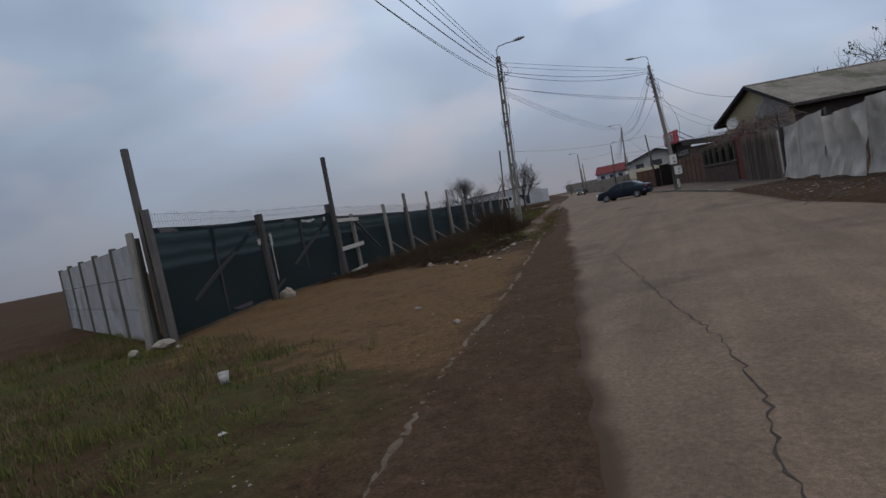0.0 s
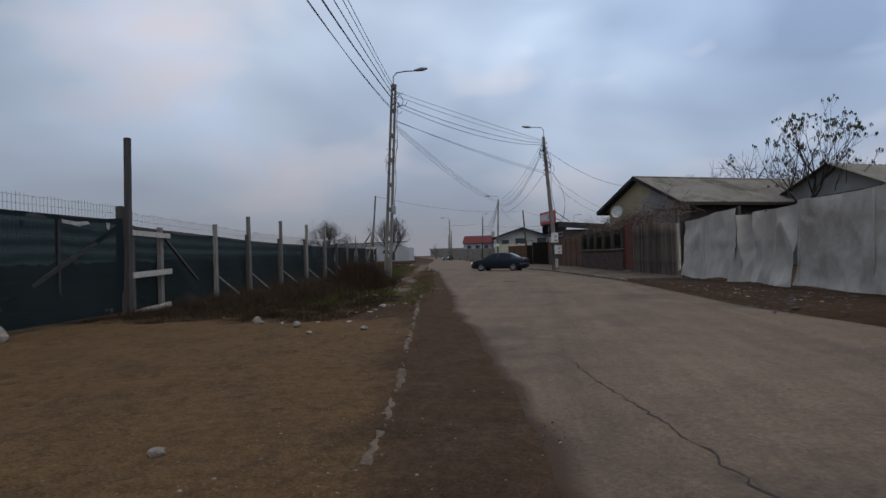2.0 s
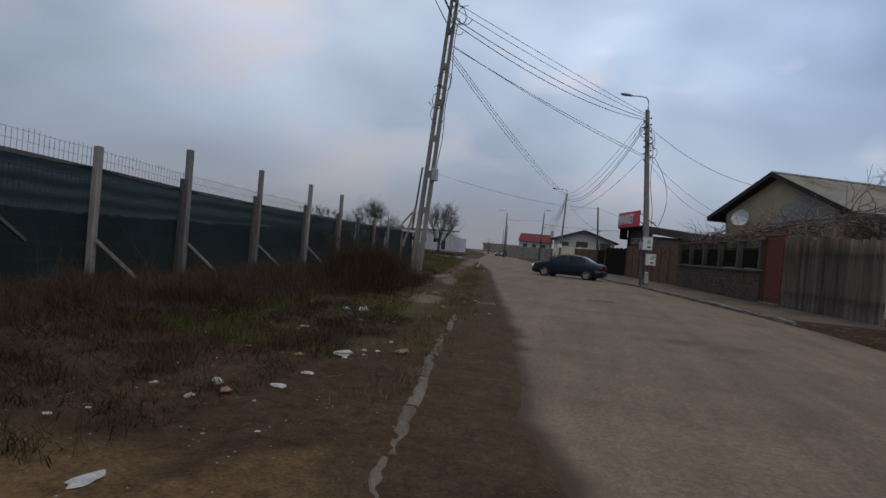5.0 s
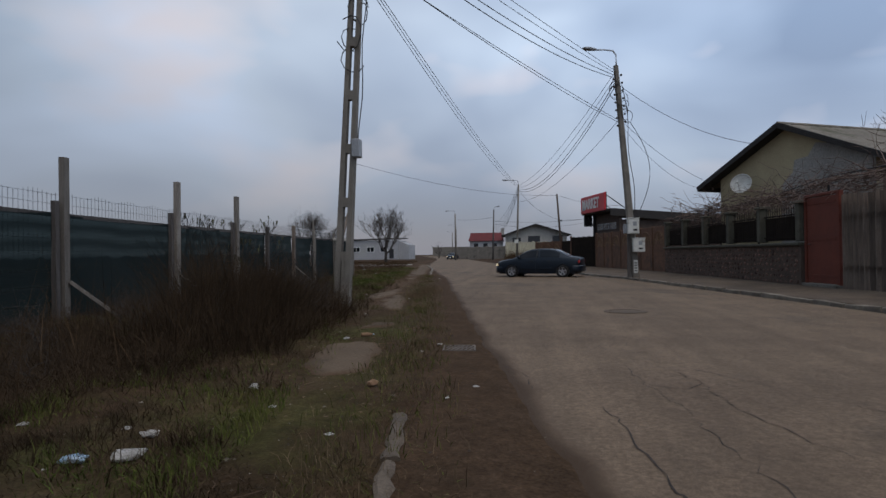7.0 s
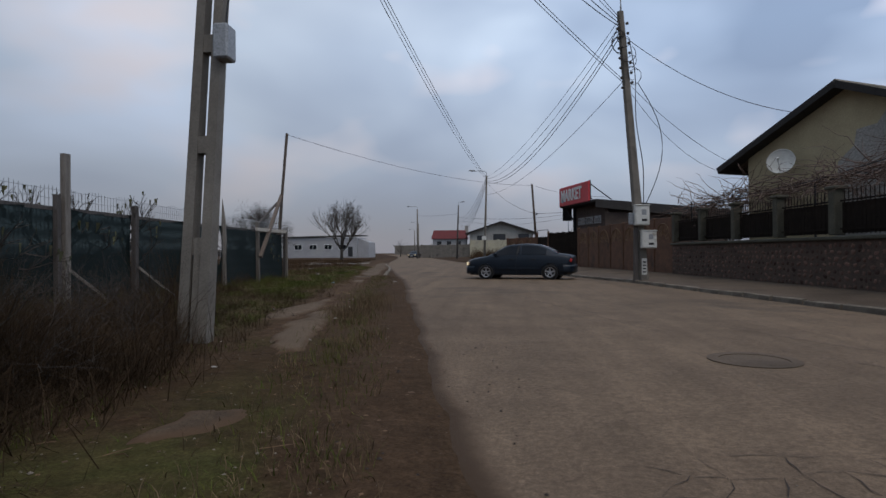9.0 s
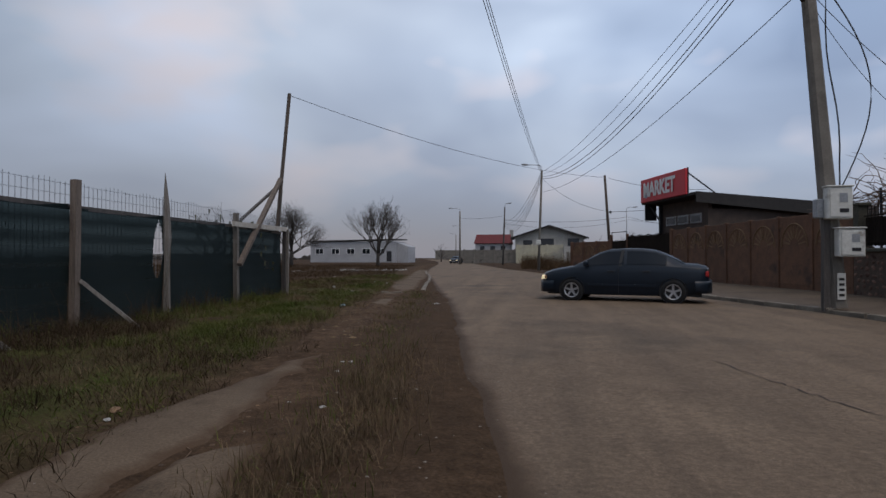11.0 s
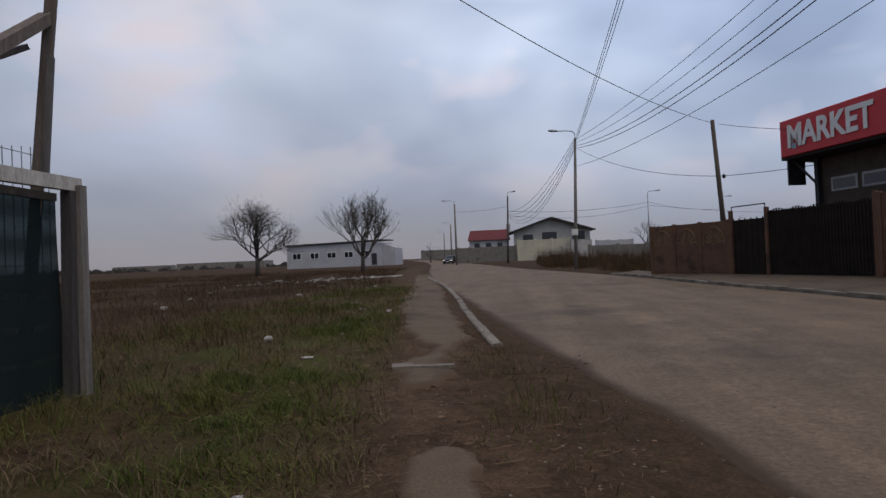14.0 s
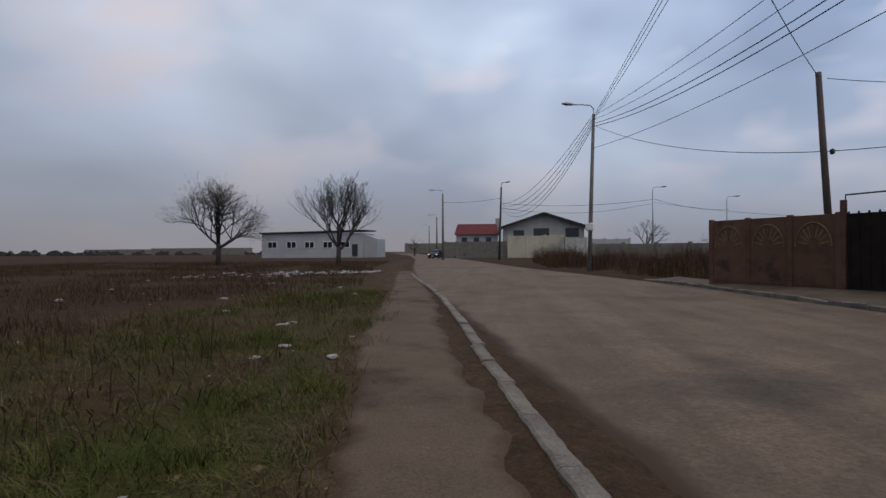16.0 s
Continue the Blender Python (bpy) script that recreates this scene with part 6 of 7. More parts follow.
# ------------------------------------------------------------------ distance: buildings at the bend
hs = simple_house("unfinished_house", "pale unfinished house with dark window openings at the bend", pose(-8.0, 110.0, 0), 13.4, 10, 5.3, 7.5, "plaster_grey", "roof_edge", 0.9, (), False)
# the wall is uncut: dark sheets stand for the unlit rooms behind
for x, z, w, h in ((5.0, 3.4, 2.6, 1.5), (10.3, 3.4, 2.2, 1.5), (1.6, 3.4, 1.8, 1.2)):
    part("opening_shade", Geo().box(x, -0.05, z, x + w, 0.02, z + h), "window_dark", hs, "dark sheet painted as the shade in an unglazed window opening")
red = simple_house("red_roofed_shop", "small house with a steep red metal roof", pose(-16.6, 117.0, 0), 7.6, 8, 4.1, 4.2, "white_wall", "roof_red", 0.1)
part("roof_front", Geo().add([(-0.3, -0.4, 4.15), (7.9, -0.4, 4.15), (7.4, 0.9, 6.1), (0.2, 0.9, 6.1), (-0.3, 7.5, 4.15), (7.9, 7.5, 4.15), (7.4, 7.0, 6.1), (0.2, 7.0, 6.1)],
                             [(0, 1, 2, 3), (1, 5, 6, 2), (5, 4, 7, 6), (4, 0, 3, 7), (3, 2, 6, 7), (0, 4, 5, 1)]), "roof_red", red, "steep red sheet-metal roof")
for x in (1.0, 3.2, 5.4):
    part("window", Geo().box(x, -0.06, 2.7, x + 1.0, -0.02, 3.6), "window_dark", red)
part("chimney", Geo().box(7.2, 3, 5.5, 8.0, 4, 7.2), "plaster_grey", red)


def yard_wall(p, q, h, material, label, n=6):
    m, L = along((*p, 0), q)
    w = thing("yard_wall", label, "wall", m)
    for k in range(n):
        part("wall_panel", Geo().box(k * L / n + 0.02, -0.12, -0.1, (k + 1) * L / n - 0.02, 0.12, h - 0.03 * (k % 2), 0.02), material, w)
    for k in range(n + 1):
        part("pier", Geo().box(k * L / n - 0.18, -0.18, -0.1, k * L / n + 0.18, 0.18, h + 0.12, 0.03), material, w)


yard_wall((-7.4, 100.0), (0.6, 99.0), 3.4, "plaster_yellow", "stained yellow yard wall at the bend", 3)
yard_wall((-17.5, 104.0), (-7.8, 101.0), 2.6, "concrete", "grey concrete yard wall at the bend", 5)
yard_wall((1.0, 99.0), (4.2, 100.5), 3.0, "plaster_grey", "grey yard wall with a gate at the bend", 2)
yard_wall((5.5, 103.0), (11.5, 104.5), 2.9, "white_wall", "low white yard wall behind the weeds", 3)
yard_wall((-0.5, 66.0), (24, 60.0), 1.75, "concrete", "low grey concrete wall behind the weedy plot", 9)

wh = thing("white_depot", "long low white building with small blue windows in the field", "building", pose(-54.7, 120.0, 0))
part("wall", Geo().box(0, 0, -0.3, 20, 0.3, 4.75).box(0, 9.7, -0.3, 20, 10, 4.75).box(0, 0.3, -0.3, 0.3, 9.7, 4.75).box(19.7, 0.3, -0.3, 20, 9.7, 4.75), "white_wall", wh)
part("roof", Geo().add([(-0.4, -0.4, 4.7), (20.4, -0.4, 5.1), (20.4, 10.4, 5.3), (-0.4, 10.4, 4.9), (-0.4, -0.4, 4.95), (20.4, -0.4, 5.35), (20.4, 10.4, 5.55), (-0.4, 10.4, 5.15)],
                       [(3, 2, 1, 0), (4, 5, 6, 7), (0, 1, 5, 4), (1, 2, 6, 5), (2, 3, 7, 6), (3, 0, 4, 7)]), "roof_edge", wh)
for x in (1.2, 5.0, 8.6, 12.2, 15.6):
    w = part("window", Geo().box(x, -0.06, 1.9, x + 1.9, -0.02, 3.2), "white_paint", wh)
    for k in range(2):
        part("pane", Geo().box(x + 0.1 + 0.9 * k, -0.09, 2.0, x + 0.9 + 0.9 * k, -0.065, 3.1), "dark_glass", w, "dark blue window pane")
part("lean_to", Geo().add([(20, 1, 0), (22.6, 1, 0), (22.6, 1, 3.6), (20, 1, 4.6), (20, 9, 0), (22.6, 9, 0), (22.6, 9, 3.6), (20, 9, 4.6)], [(0, 1, 2, 3), (7, 6, 5, 4), (1, 5, 6, 2), (2, 6, 7, 3), (0, 4, 5, 1)]), "white_wall", wh)
part("door", Geo().box(17.9, -0.07, 0.3, 19.0, -0.02, 2.6), "dark_metal", wh)
solid("far_sheds", Geo().box(-30, 240, 0, -14, 250, 4.2).box(-60, 330, 0, -30, 340, 5.5).box(-190, 300, 0, -140, 312, 3.6).box(-250, 330, 0, -215, 340, 3.4), "concrete", "low far grey sheds on the horizon", "building", kind="stuff")

# ------------------------------------------------------------------ vegetation


def blades(name, pos, h, w, lean, material, label, category, seed=0, parent=None):
    """Many bent blades in one mesh: pos (n, 3), heights, widths, lean in metres."""
    r = np.random.default_rng(seed)
    n = len(pos)
    ang, la = r.uniform(0, 2 * np.pi, n), r.uniform(0, 2 * np.pi, n)
    side = np.stack([np.cos(ang), np.sin(ang), np.zeros(n)], 1) * (w / 2)[:, None]
    bend = np.stack([np.cos(la), np.sin(la), np.zeros(n)], 1) * lean[:, None]
    up = np.zeros((n, 3))
    up[:, 2] = h
    mid = pos + up * 0.55 + bend * 0.3
    v = np.stack([pos - side, pos + side, mid + side * 0.7, mid - side * 0.7, pos + up + bend], 1).reshape(-1, 3)
    i = np.arange(n)[:, None] * 5
    quads, tris = i + np.array([[0, 1, 2, 3]]), i + np.array([[3, 2, 4]])
    me = bpy.data.meshes.new(name)
    me.vertices.add(len(v))
    me.vertices.foreach_set("co", v.ravel())
    loops = np.concatenate([quads, tris], 1).ravel()
    me.loops.add(len(loops))
    me.loops.foreach_set("vertex_index", loops.astype(np.int32))
    starts = np.stack([np.arange(n) * 7, np.arange(n) * 7 + 4], 1).ravel()
    me.polygons.add(2 * n)
    me.polygons.foreach_set("loop_start", starts.astype(np.int32))
    me.update(calc_edges=True)
    me.materials.append(M[material])
    ob = new(name, me)
    if parent:
        ob.parent = parent
        return ob
    return tagged(ob, label, category, kind="stuff")


def scatter(n, x0, x1, y0, y1, keep, seed):
    """Places in a rectangle, thinned by a rule, set on the ground."""
    r = np.random.default_rng(seed)
    out = []
    for x, y in zip(r.uniform(x0, x1, n), r.uniform(y0, y1, n)):
        if r.random() < keep(x, y):
            out.append((x, y, ground_height(x, y) - 0.01))
    return np.array(out)


def clump(x, y, s, seed):
    return max(0.0, min(1.0, 0.5 + 1.6 * fractal(x, y, s, seed)))


def fence_x(y):
    return np.interp(y, [f[1] for f in FENCE], [f[0] for f in FENCE])


def grow(name, pts, hm, wm, lm, material, label, seed):
    r = np.random.default_rng(seed)
    n = len(pts)
    tuft = np.array([max(0.45, 1.0 + 1.3 * fractal(x, y, max(0.45, hm * 3.0), seed + 0.5)) for x, y, _ in pts])
    blades(name, pts, hm * tuft * r.uniform(0.5, 1.5, n), wm * r.uniform(0.6, 1.4, n), lm * r.uniform(0.2, 1.8, n), material, label, "grass", seed)


def green_rule(x, y):
    xk = line(KERB_L, y)
    if x > xk - 1.25 or (y < 9.6 and x < fence_x(min(y, 9.6)) + 0.05):
        return 0.0
    fade = max(0.0, min(1.0, (xk - 1.25 - x) / 0.5))
    return fade * max(0.06, clump(x, y, 1.5, 4.4)) * max(0.1, min(1.0, 1.5 - (xk - x) / 4.5)) * max(0.12, min(1.0, 1.6 - y / 26))


grow("grass", scatter(460000, -15.5, -7.5, -5.5, 27, green_rule, 1), 0.082, 0.0065, 0.13, "grass", "green grass in tufts along the footway", 1)
grow("dry_grass", scatter(260000, -16, -7.0, -5.5, 28, lambda x, y: max(0.55 * (x < line(KERB_L, y) - 1.5 and (y > 9.7 or x > fence_x(y) + 0.1)) * clump(x, y, 1.2, 9.1), 0.9 * max(0.0, 1 - abs(x - line(KERB_L, y) + 1.55) / 0.55) * clump(x, y, 0.7, 3.7) * (y > 1)), 2), 0.085, 0.006, 0.15, "grass_dry", "dry straw-coloured grass among the green", 2)


def strip_rule(x, y):
    """Grass between the broken footway and the soil along the road."""
    xk = line(KERB_L, y)
    c = xk - 0.12
    return max(0.0, 1 - abs(x - c) / 0.62) * max(0.25, clump(x, y, 0.9, 2.2)) * (1.0 if y < -3 else 0.4)


grow("verge_grass", scatter(120000, -9.8, -3.8, -19, 12, strip_rule, 3), 0.07, 0.006, 0.06, "grass", "sparse green grass along the buried kerb", 3)
grow("verge_dry_grass", scatter(150000, -10.0, -3.6, -21, 14, lambda x, y: min(1.0, 1.2 * strip_rule(x, y)), 4), 0.07, 0.006, 0.06, "grass_dry", "dry grass stubble along the buried kerb", 4)


def near_green(x, y):
    xk = line(KERB_L, y)
    if x > xk - 0.9 or x < fence_x(max(-20, y)) + 0.3 or x < -7.2:
        return 0.0
    return clump(x, y, 1.2, 7.7) * (0.8 if y < -14.2 else 0.15)


grow("bank_grass", scatter(120000, -9, -4, -19.5, -6.5, near_green, 5), 0.085, 0.006, 0.08, "grass", "low green grass among the litter", 5)


def start_rule(x, y):
    return clump(x, y, 1.0, 3.3) * (1.0 if y < -31.5 + (x + 3.5) * -0.45 - 0.5 and x < line(KERB_L, y) - 1.2 else 0.0)


grow("corner_grass", scatter(80000, -14, -2.5, -41, -27, start_rule, 6), 0.085, 0.009, 0.06, "grass", "dark green grass at the foot of the panel fence", 6)
grow("corner_dry_grass", scatter(60000, -14, -2.5, -41, -27, lambda x, y: start_rule(x, y) * clump(x, y, 2, 1.2), 7), 0.14, 0.007, 0.08, "grass_dry", "dry grass at the foot of the panel fence", 7)


def weed_rule(x, y):
    """Dead weeds thickest along the net, thinning towards the kerb."""
    fx = fence_x(y)
    if x < fx + 0.1:
        return 0.0
    edge = np.interp(y, (-20, -14, -12, -9.7, -7.7, -5, -3), (-6.9, -6.7, -6.35, -6.55, -7.35, -8.2, -9.2)) + 0.5 * fractal(x, y, 1.2, 6.6)
    if x > edge:
        return 0.0
    end = max(0.0, min(1.0, (-3.5 - y) / 2.5)) if x > -10.8 else max(0.0, min(1.0, (4 - y) / 4)) * 0.6
    return max(0.35, clump(x, y, 1.4, 2.9)) * end * max(0.0, min(1.0, (y + 20.5) / 1.5))


w_pts = scatter(300000, -12, -6, -21, 3, weed_rule, 8)
tall = (w_pts[:, 1] > -12.8) & (w_pts[:, 0] > -8.9)
grow("dead_weeds", w_pts[tall], 0.31, 0.0048, 0.46, "weed", "thick dark dead weeds beside the utility pole", 8)
grow("low_dead_weeds", w_pts[~tall], 0.22, 0.0048, 0.38, "weed", "low dark dead weeds before the netted fence", 31)
grow("weed_stalks", w_pts[::60], 0.55, 0.005, 0.42, "weed_red", "tall dry weed stalks in front of the net", 9)
grow("weed_mat", scatter(130000, -12, -4.4, -22, 2, lambda x, y: (1.0 if fence_x(y) + 0.1 < x < line(KERB_L, y) - 1.3 + 0.7 * fractal(x, y, 0.9, 3.9) else 0.0) * max(0.3, clump(x, y, 0.8, 1.9)), 28), 0.10, 0.006, 0.16,
     "weed", "low flattened mat of dark dead weeds", 28)
grow("fence_stalks", scatter(16000, -13, -10.5, -4.5, 9.6, lambda x, y: max(0.0, 1 - abs(x - fence_x(y) - 0.30) / 0.35) * clump(x, y, 0.8, 6.1), 29), 0.26, 0.005, 0.22, "weed_red", "dry stalks at the foot of the net", 29)
grow("fence_grass", scatter(26000, -13, -10.5, -4.5, 9.6, lambda x, y: max(0.0, 1 - abs(x - fence_x(y) - 0.35) / 0.45) * clump(x, y, 0.8, 6.1), 30), 0.17, 0.006, 0.13, "grass", "taller green grass at the foot of the net", 30)
grow("litter_weeds", scatter(90000, -10.4, -4.6, -22.6, -15.5, lambda x, y: (1.0 if x < line(KERB_L, y) - 0.9 + 0.6 * fractal(x, y, 0.9, 5.1) else 0.0) * max(0.15, clump(x, y, 0.7, 8.8)), 32), 0.09, 0.006, 0.15,
     "weed", "low dark dead weeds among the litter", 32)
grow("net_foot_grass", scatter(60000, -11.7, -9.0, -13.5, -3.5, lambda x, y: clump(x, y, 1.3, 2.4) * (x > fence_x(y) + 0.1), 33), 0.09, 0.006, 0.10, "grass", "low green grass between weeds and net", 33)
b_pts = np.concatenate([np.stack([nrng.normal(cx, sx, k), nrng.normal(cy, sy, k), np.full(k, 0.0)], 1) for cx, cy, sx, sy, k in
                        ((-8.3, -7.4, 0.35, 0.6, 6000), (-7.7, -9.2, 0.45, 0.8, 11000), (-7.5, -11.2, 0.45, 0.8, 6000))])
grow("bush_stems", b_pts, 0.60, 0.006, 0.5, "weed", "tangled brown bush beside the utility pole", 10)


low = np.concatenate([np.stack([nrng.normal(cx, sx, k), nrng.normal(cy, sy, k), np.full(k, 0.0)], 1) for cx, cy, sx, sy, k in ((-6.35, -2.6, 0.18, 0.9, 1800), (-6.6, -0.6, 0.15, 0.8, 700))])
grow("verge_scrub", low, 0.11, 0.006, 0.09, "grass_dry", "low brown scrub between footway and road", 14)


def field_rule(x, y):
    xk = line(KERB_L, y)
    return (clump(x, y, 4.0, 8.1) if x < xk - 2.2 and (y > 10.2 or x < -12.8) else 0.0)


f_pts = scatter(150000, -55, -11.5, 10, 72, field_rule, 11)
grow("field_weeds", f_pts, 0.20, 0.012, 0.16, "weed_red", "brown dead weeds over the open field", 11)
grow("field_straw", scatter(70000, -50, -11.5, 10, 60, field_rule, 12), 0.17, 0.009, 0.14, "weed", "pale straw over the open field", 12)
grow("plot_weeds", scatter(70000, -6, 16, 33.5, 66, lambda x, y: clump(x, y, 2.5, 5.5) if x > line(ROAD_R, y) + 1.0 else 0.0, 13), 0.72, 0.018, 0.40, "weed_red", "brown bushes on the plot beyond the panel fence", 13)


class Wood:
    """Grows a bare tree as tapered limbs."""

    def __init__(self, seed):
        self.r, self.limb, self.twig, self.tips = random.Random(seed), Geo(), Geo(), []

    def grow(self, p, d, length, radius, depth, spread, up):
        r, pts, q = self.r, [Vector(p)], Vector(d).normalized()
        k = 4 if depth > 1 else 3
        for _ in range(k):
            q = (q + Vector((r.gauss(0, 0.10), r.gauss(0, 0.10), r.gauss(up, 0.06)))).normalized()
            pts.append(pts[-1] + q * (length / k))
        radii = np.linspace(radius, radius * 0.62, k + 1)
        (self.limb if depth > 2 else self.twig).tube(pts, radii, 6 if depth > 2 else 3, cap=depth > 2)
        if depth == 0:
            self.tips.append(pts[-1])
            return
        n = r.choice((2, 2, 3)) if depth > 1 else r.choice((2, 3))
        for i in range(n + (1 if depth > 3 else 0)):
            at = pts[-1] if i < 2 else pts[r.randrange(2, k + 1)]
            side = Vector((r.gauss(0, 1), r.gauss(0, 1), r.gauss(0.15, 0.7))).normalized()
            self.grow(at, (q + side * spread * r.uniform(0.6, 1.2)), length * r.uniform(0.66, 0.86), radius * 0.56, depth - 1, spread, up)


def bare_tree(x, y, height, label, seed, spread=0.75, up=0.05, depth=6, trunk=0.28, leaves=0, radius=None):
    w = Wood(seed)
    radius = radius or height * 0.026
    w.limb.tube([(0, 0, -0.1), (0.02, 0, height * trunk * 0.5), (0.03, 0.02, height * trunk)], [radius * 1.3, radius, radius * 0.9], 8)
    r = w.r
    n0 = 6
    for k in range(n0):
        g = k * 2.4 + r.uniform(-0.4, 0.4)
        rise = (0.35, 0.75, 1.1)[k % 3]
        w.grow((0.03, 0.02, height * trunk * (0.78 + 0.22 * (k % 3) / 2)), (math.cos(g) * spread, math.sin(g) * spread, rise), height * (0.20, 0.215, 0.22)[k % 3], radius * 0.52, depth - 1, spread, up)
    w.grow((0.03, 0.02, height * trunk), (r.gauss(0, 0.1), r.gauss(0, 0.1), 1), height * 0.23, radius * 0.75, depth - 1, spread, up)
    t = thing("bare_tree", label, "tree", pose(x, y, 0), "bare trees")
    part("trunk", w.limb, "bark", t, smooth=True)
    part("crown", w.twig, "twig", t, "crown of bare twigs")
    if leaves:
        rr = np.random.default_rng(seed)
        pts = np.array([w.tips[i] for i in rr.integers(0, len(w.tips), leaves)]) + rr.normal(0, 0.04, (leaves, 3))
        lf = blades("leaf", pts, -rr.uniform(0.08, 0.2, leaves), rr.uniform(0.04, 0.07, leaves), rr.uniform(0, 0.06, leaves), "leaf", "", "", seed, t)
        tagged(lf, "withered hanging leaves", kind="stuff")
    return t


bare_tree(-33.6, 60.0, 8.2, "round-crowned bare tree standing in the field", 3, 0.85, 0.015, 7, 0.24)
bare_tree(-23.4, 62.0, 8.2, "upswept bare tree standing in the field", 5, 0.60, 0.075, 7, 0.2)
bare_tree(15.6, 3.2, 8.4, "bare tree with a few withered leaves behind the tarpaulin yard", 11, 0.6, 0.07, 5, 0.4, 2400, 0.13)
bare_tree(15.5, 14.0, 9.3, "bare tree behind the corrugated roof", 13, 0.7, 0.03, 5)
bare_tree(21.0, 14.0, 9.4, "bare tree behind the corrugated roof", 14, 0.7, 0.03, 5)
bare_tree(9.5, 34.0, 5.6, "bare bushy tree behind the market", 15, 0.9, 0.02, 5, 0.2)
bare_tree(13.5, 36.0, 5.4, "bare bushy tree behind the market", 16, 0.9, 0.02, 5, 0.2)
bare_tree(8.0, 17.0, 4.8, "bare bushy tree behind the brown fence", 17, 0.9, 0.0, 5, 0.2)
bare_tree(12.0, 96.0, 6.6, "small far bare tree behind the yard walls", 18, 0.7, 0.03, 4)
bare_tree(12.5, 68.0, 5.0, "small bushy bare tree behind the low wall", 19, 0.95, 0.0, 5, 0.15)
bare_tree(16.0, 70.0, 5.0, "small bushy bare tree behind the low wall", 20, 0.95, 0.0, 5, 0.15)
bare_tree(-29.0, 150.0, 6.0, "far bushy bare tree beside the road", 21, 0.9, 0.0, 4, 0.2)
bare_tree(-13.5, 8.2, 2.7, "thin bare shrub behind the fence corner", 22, 0.8, 0.0, 5, 0.3, 90)
for k, (x, y) in enumerate(((-12.6, -4.4), (-12.7, -2.2), (-12.6, -0.2))):
    bare_tree(x, y, 2.7, "thin leafless shrub rising behind the net", 30 + k, 0.7, 0.05, 4, 0.3, 40)
for k, (x, y) in enumerate(((-8.2, -7.6), (-8.8, -6.0), (-7.6, -9.4))):
    bare_tree(x, y, 1.35 + 0.2 * k, "bare brown shrub beside the utility pole", 40 + k, 0.9, 0.03, 5, 0.12, 0, 0.02)

r_sh = random.Random(77)
kinds = []
for k in range(3):
    kinds.append(bare_tree(-9.5 + 0.6 * k, -11.0 - 2.2 * k, 1.05, "leafless brown shrub among dead weeds before the net", 60 + k, 1.0, 0.0, 5, 0.10, 0, 0.014))
for k in range(58):
    y = r_sh.uniform(-19.5, -6.0) if k % 2 else r_sh.uniform(-12.5, -7.0)
    x = r_sh.uniform(fence_x(y) + 0.5, -7.3 - 0.7 * max(0.0, min(1.0, (-12 - y) / 5)))
    big = r_sh.uniform(0.7, 1.15) if y > -12.5 and x > -9.0 else r_sh.uniform(0.35, 0.65)
    copy_thing(kinds[k % 3], pose(x, y, gz(x, y) - 0.03, 0, 0, r_sh.uniform(0, 360)) @ Matrix.Scale(big, 4))

hedge = Geo()
for k in range(260):
    x = -420 + 800 * k / 260 + rng.uniform(-2, 2)
    if -70 < x < 10:
        y, s = 420 + rng.uniform(-20, 20), 0.8
    else:
        y, s = 300 + rng.uniform(-25, 25), 1.0
    h, w = rng.uniform(0.8, 3.2) * s, rng.uniform(2, 5)
    pts = [(x + w * math.cos(a) * rng.uniform(0.6, 1.1), y, max(0.0, h * math.sin(a) * rng.uniform(0.6, 1.15))) for a in np.linspace(0, math.pi, 9)]
    hedge.add([(px, py + d, pz) for d in (0, 1.5) for px, py, pz in pts], [tuple(range(9)), tuple(range(17, 8, -1))] + [(i, i + 9, i + 10, i + 1) for i in range(8)])
solid("far_woods", hedge, "twig", "thin line of bare far trees on the horizon", "woods", kind="stuff")

# ------------------------------------------------------------------ litter and debris


def crumpled(name, x, y, size, material, label, category, seed, flat=0.45, aspect=1.5):
    """A crumpled scrap: a small faceted bag or sheet."""
    r = random.Random(seed)
    bm = bmesh.new()
    bmesh.ops.create_icosphere(bm, subdivisions=2, radius=1.0)
    for v in bm.verts:
        n = noise.noise(v.co * 1.6 + Vector((seed * 1.7, 0, 0))) + 0.6 * noise.noise(v.co * 4 + Vector((0, seed, 0)))
        v.co *= 1 + 0.55 * n
        v.co = Vector((v.co.x * aspect, v.co.y, v.co.z * flat)) * size
    lo = min(v.co.z for v in bm.verts)
    me = bpy.data.meshes.new(name)
    bm.to_mesh(me)
    bm.free()
    me.materials.append(M[material])
    ob = new(name, me)
    ob.matrix_world = pose(x, y, gz(x, y) - lo - size * 0.05, 0, 0, r.uniform(0, 360))
    return tagged(ob, label, category, "litter on the verge")


